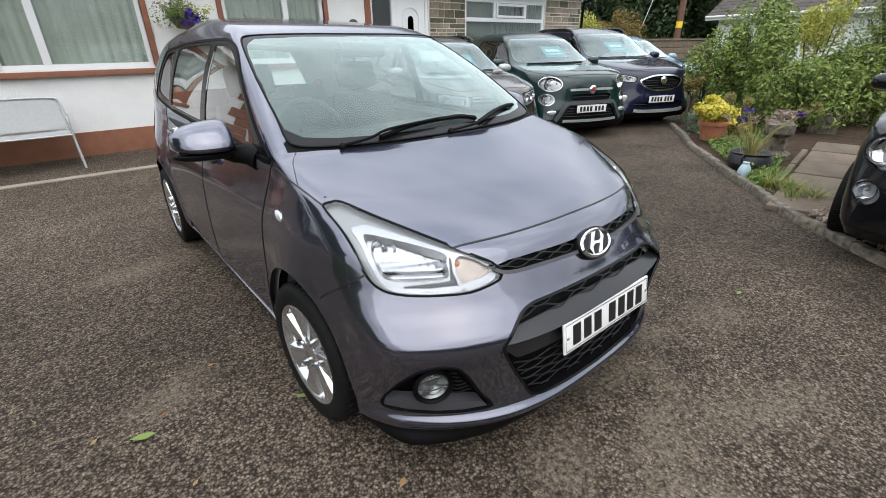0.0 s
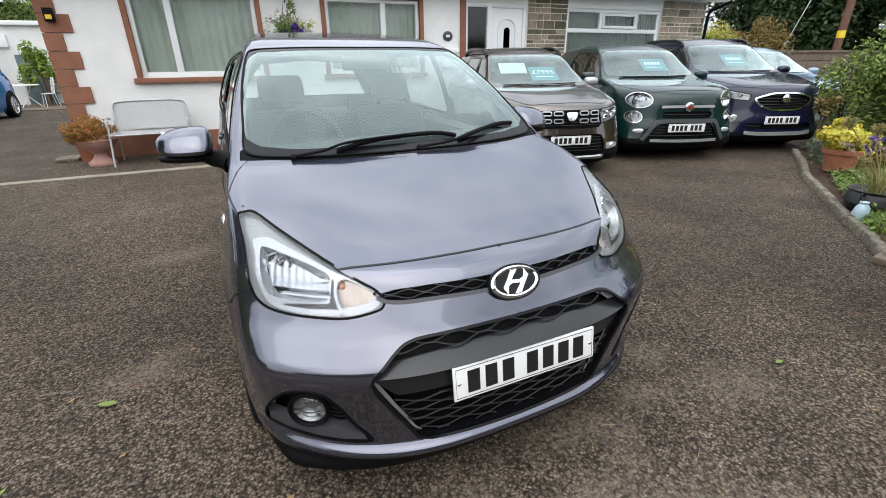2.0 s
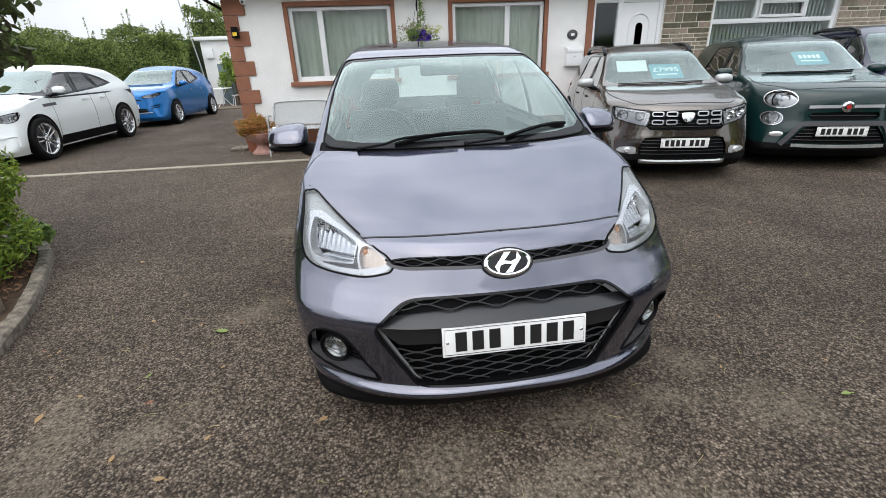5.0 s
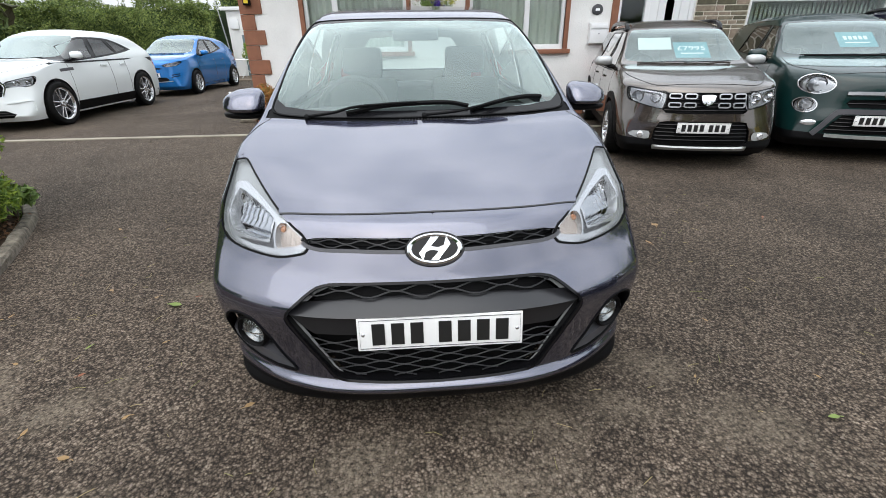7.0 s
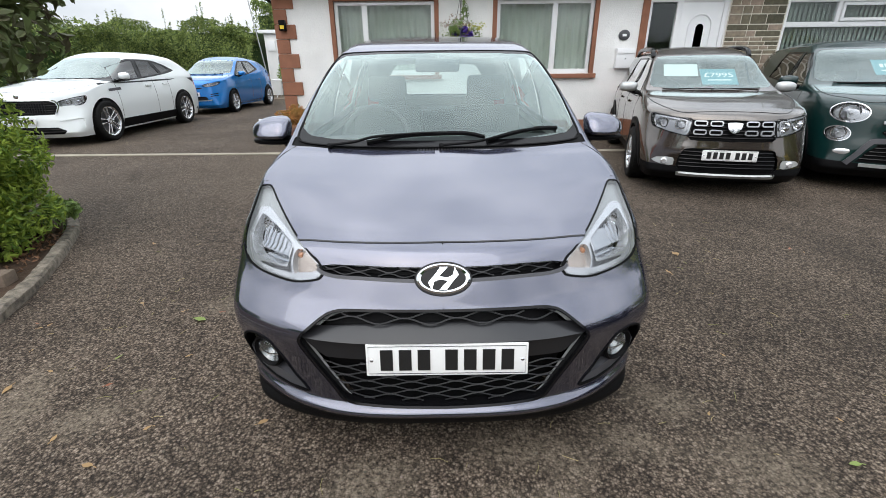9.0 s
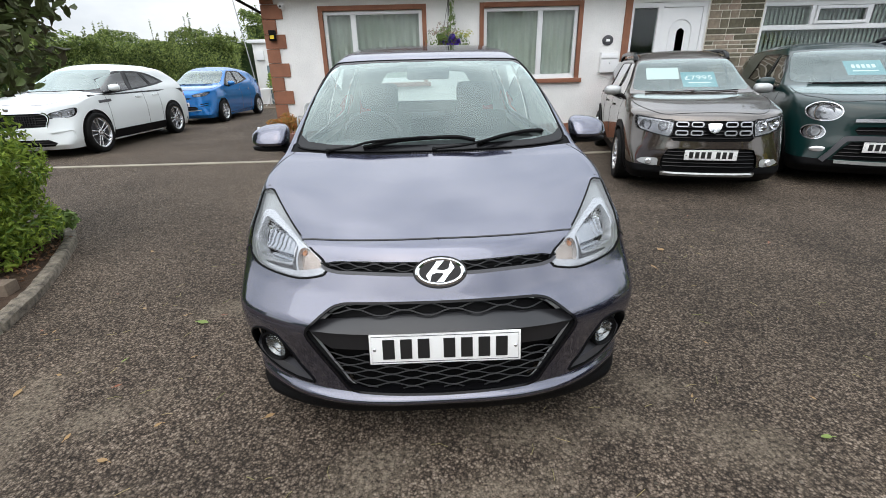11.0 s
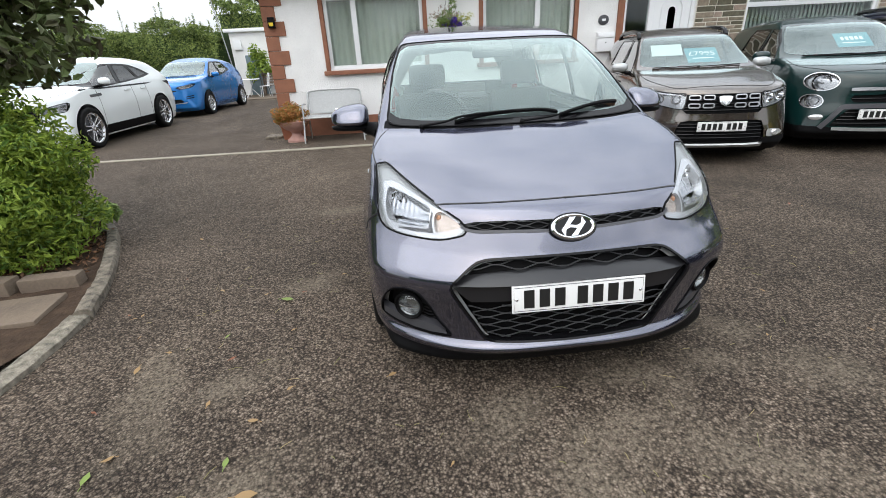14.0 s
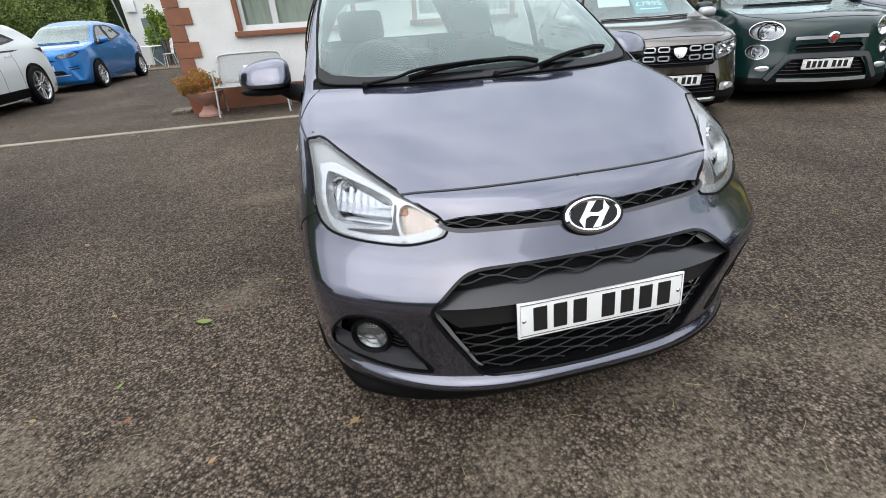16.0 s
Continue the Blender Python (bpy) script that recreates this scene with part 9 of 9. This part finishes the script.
# ---- distance on that side ----
cot = thing("bungalow", pose(23.0, 4.2, 0, 0, 0, -90), "low cream bungalow with a brown tiled roof behind the garden", "house")
part("wall", box(-5, 5, 0, 6, 0, 2.45), RENDER_WHITE, cot, shade=False)
cr = bmesh.new()
vs = [cr.verts.new(v) for v in ((-5.4, -0.45, 2.40), (5.4, -0.45, 2.40), (5.4, 3.0, 4.1), (-5.4, 3.0, 4.1), (-5.4, 6.45, 2.40), (5.4, 6.45, 2.40))]
cr.faces.new(vs[:4])
cr.faces.new((vs[3], vs[2], vs[5], vs[4]))
part("roof", cr, ROOF_TILE, cot, shade=False)
ct = mesh_of("roof_tile", box(0, 0.33, 0, 0.38, 0.0, 0.035, 0.012), ROOF_TILE, True)
for row in range(8):
    for i in range(32):
        part("roof_tile", ct, None, cot, at=pose(-5.4 + i * 0.337, -0.48 + row * 0.30, 2.43 + row * 0.30 * 0.493, 24, 0, 0))
part("fascia", box(-5.4, 5.4, -0.5, -0.46, 2.26, 2.42), UPVC, cot, shade=False)
part("gutter", tube([(-5.4, -0.53, 2.40), (5.4, -0.53, 2.40)], 0.05, 8), UPVC, cot)
bw = thing("boundary_wall", pose(0, 0, 0), "grey boarded boundary fence behind the parked cars", "fence", kind="structure")
for i in range(5):
    part("board", box(10.2, 24, 9.4 + 0.01 * (i % 2), 9.43 + 0.01 * (i % 2), 0.15 + i * 0.26, 0.39 + i * 0.26, 0.004), WOOD, bw)
part("coping", box(10.2, 24, 9.35, 9.5, 1.45, 1.52, 0.01), WOOD, bw)
for i in range(6):
    part("post", box(10.3 + i * 2.6, 10.42 + i * 2.6, 9.44, 9.56, 0, 1.5, 0.01), WOOD, bw)
shrub("shrub", "lime green conifer shrub beyond the house end", (15.0, 10.9, 1.70), (0.85, 0.8, 0.80), 3200, 0.10, LEAF_YELLOW, 91, 16)
shrub("shrub", "rusty green rounded shrub beyond the house end", (16.9, 10.6, 1.70), (1.35, 0.9, 0.85), 5200, 0.10, LEAF_RUST, 92, 22)
for i, (x, y, h, w) in enumerate(((13.5, 22, 8.5, 2.6), (17, 20, 9.5, 3.0), (21, 19, 9.0, 3.2), (25, 16, 9.0, 3.2), (27, 11, 8.0, 3.0), (19.5, 26, 11, 3.5), (11.0, 27, 6.0, 2.4), (28, 5, 8.0, 3.2), (29.5, 14.5, 10.5, 3.6), (24.0, 13.2, 7.5, 2.6))):
    tree("tree", "tall dark green tree beyond the yard", (x, y, 0), h * 0.3, (x, y, h * 0.55), (w, w, h * 0.5), 17000, 0.25, LEAF_FAR, 100 + i, 36, 0.22)
up = thing("utility_pole", pose(20.36, 9.75, 0, 0, 1, 0), "brown wooden utility pole with a yellow marker", "utility pole")
part("pole", tube([(0, 0, 0), (0, 0, 8)], [0.135, 0.115], 12), mat("reddish_pole_wood", (0.15, 0.075, 0.05), 0.85, var=0.25, scale=4, bump=0.4), up)
part("marker", lathe([(0.129, 1.95), (0.138, 1.95), (0.136, 2.2), (0.127, 2.2)], 14), YELLOW, up)
tagged(part("stay_wire", tube([(17.0, 10.2, 0), (20.4, 9.75, 7.4)], 0.012, 5), STEEL), "thin stay wire of the utility pole", "wire")

# ---- black car at the garden edge ----
spec = dict(L=3.57, half=0.81, H=1.47, hb=0.86, cowl=(0.90, 1.02), screen_top=(1.60, 1.38))
S_BLACK = make_shell(**spec, belt=0.97)


def black_detail(car, S):
    strip("chrome_bar", car, S, [(-0.22, 0.70), (0.22, 0.70)], 0.03, 0.015, CHROME)
    disc("badge", car, S, 0, 0.71, 0.055, CHROME, 0.03, None, "round badge drawn as a plain disc")


parked_car("small_car", "glossy black small car with round lamps beside the garden bed", pose(2.34, -0.88, 0, 0, 0, -90), S_BLACK, **spec, paint=PAINT_BLACK, wheels=((0.70, 3.0), 0.29, 0.19), belt=0.97,
           lamp=[oval(0.60, 0.72, 0.12, 0.105), oval(0.62, 0.47, 0.075, 0.07)], mouth=[(0, 0.42), (0.40, 0.42), (0.45, 0.34), (0, 0.32)], plate_z=0.52, detail=black_detail, windows=((1.12, 1.98), (2.06, 2.7)))

# ---- fallen leaves on the tarmac ----
LEAF_FALL = [leaf_mat("fallen_green_leaf", (0.25, 0.33, 0.09), (0.18, 0.26, 0.06)), leaf_mat("fallen_tan_leaf", (0.40, 0.27, 0.13), (0.30, 0.18, 0.08)), leaf_mat("fallen_rust_leaf", (0.30, 0.10, 0.06), (0.24, 0.12, 0.06))]


def fallen_leaf(x, y, size, kind, seed):
    r = random.Random(seed)
    bm = bmesh.new()
    out = [(-0.5, 0), (-0.2, 0.2), (0.15, 0.22), (0.5, 0.0), (0.15, -0.22), (-0.2, -0.2)]
    c = bm.verts.new((0, 0, 0.006))
    vs = [bm.verts.new((a * size, b * size, 0.004 + r.uniform(0, 0.14) * size)) for a, b in out]
    for i in range(6):
        bm.faces.new((c, vs[i], vs[(i + 1) % 6]))
    add_tube(bm, [(-0.5 * size, 0, 0.006), (-0.75 * size, 0.05 * size, 0.004)], 0.0015, 4)
    ob = part("fallen_leaf", bm, LEAF_FALL[kind], at=pose(x, y, 0, r.uniform(-4, 4), r.uniform(-4, 4), r.uniform(0, 360)))
    tagged(ob, ("fresh green leaf", "dry tan leaf", "rust-brown leaf")[kind] + " fallen on the tarmac", "leaf", "fallen leaves")


r = random.Random(4)
for i, (x, y, s, k) in enumerate(((-1.33, 0.01, 0.05, 1), (-0.76, 0.22, 0.045, 1), (-1.22, 0.19, 0.035, 1), (-1.56, 0.14, 0.04, 1), (-2.01, 0.43, 0.06, 1), (-1.42, 1.01, 0.09, 0), (-1.88, 1.21, 0.05, 1), (-2.29, 0.94, 0.03, 1), (-1.57, 1.11, 0.04, 1), (-1.34, 1.1, 0.03, 2), (-1.11, 1.31, 0.03, 1), (-1.31, 0.67, 0.03, 1), (-1.66, 0.66, 0.035, 0), (1.73, 1.9, 0.07, 1), (1.54, 1.59, 0.06, 1), (-0.86, 0.84, 0.05, 0), (-1.25, -0.34, 0.08, 1), (-1.1, -0.45, 0.05, 0), (-1.37, -0.19, 0.05, 0), (-1.86, -0.2, 0.06, 0), (-1.83, -0.12, 0.05, 1),
                                  (1.475, -0.004, 0.05, 0), (-2.397, 2.193, 0.06, 1), (1.751, 1.9, 0.06, 1), (2.655, 1.977, 0.05, 2))):
    fallen_leaf(x, y, s, k, i)
for i in range(55):
    x, y = r.uniform(-2.4, 5.5), r.uniform(-1.0, 5.8)
    if -0.95 < x < 0.95 and -0.15 < y < 3.8 or y < 0.8 * (x - 2.4) - 0.6 or y > 3.0 and x > 2.0:
        continue
    fallen_leaf(x, y, r.uniform(0.015, 0.036), r.choice((1, 1, 2, 1, 1)), 200 + i)

# ---- loose grit and straw on the tarmac ----
r = np.random.default_rng(77)
gt = bmesh.new()
for i in range(3200):
    x, y, g = r.uniform(-2.4, 2.2), r.uniform(-1.1, 2.4), r.uniform(0.002, 0.0055) * r.choice((1, 1, 1, 1.6))
    ring = [gt.verts.new((x + g * r.uniform(0.6, 1.1) * math.cos(a), y + g * r.uniform(0.6, 1.1) * math.sin(a), 0.0012)) for a in (0.2, 1.4, 2.7, 3.9, 5.2)]
    top = gt.verts.new((x + g * r.uniform(-0.4, 0.4), y + g * r.uniform(-0.4, 0.4), g * r.uniform(0.5, 0.9)))
    for j in range(5):
        gt.faces.new((ring[j], ring[(j + 1) % 5], top))
tagged(part("loose_grit", gt, GRIT, shade=False), "loose pale and brown grit scattered on the tarmac", "grit", kind="stuff")
sw = bmesh.new()
for i in range(230):
    x, y, a, ln = r.uniform(-2.4, 2.4), r.uniform(-1.0, 2.6), r.uniform(0, math.pi), r.uniform(0.015, 0.07)
    b = r.normal(0, 0.3)
    add_tube(sw, [(x, y, 0.002), (x + ln * 0.5 * math.cos(a), y + ln * 0.5 * math.sin(a), 0.004), (x + ln * 0.5 * math.cos(a) + ln * 0.5 * math.cos(a + b), y + ln * 0.5 * math.sin(a) + ln * 0.5 * math.sin(a + b), 0.002)], 0.0009, 4)
tagged(part("straw_litter", sw, STRAW, shade=False), "bits of dry straw and stalk on the tarmac", "litter", kind="stuff")

# ---- trees across the way, mirrored in the paintwork ----
for i, (x, y, h, w) in enumerate(((-9, -15, 3.4, 2.6), (-3.5, -16.5, 4.4, 2.4), (1.5, -15.5, 3.6, 2.0), (5.5, -16.5, 4.8, 2.6), (10.5, -14.5, 3.8, 2.6))):
    tree("garden_tree", "leafy dark green broadleaf tree across the yard", (x, y, 0), h * 0.5, (x, y, h * 0.62), (w, w * 0.8, h * 0.42), 2600, 0.22, LEAF_DARK, 300 + i)

# ---- stone cladding, stone by stone ----
stone_panel("wall_stone", 4.95, 5.92, 0.02, 2.55, 1)
stone_panel("wall_stone", 8.61, 10.02, 0.02, 2.55, 2)
stone_panel("wall_stone", 5.93, 8.60, 0.02, 0.87, 3)
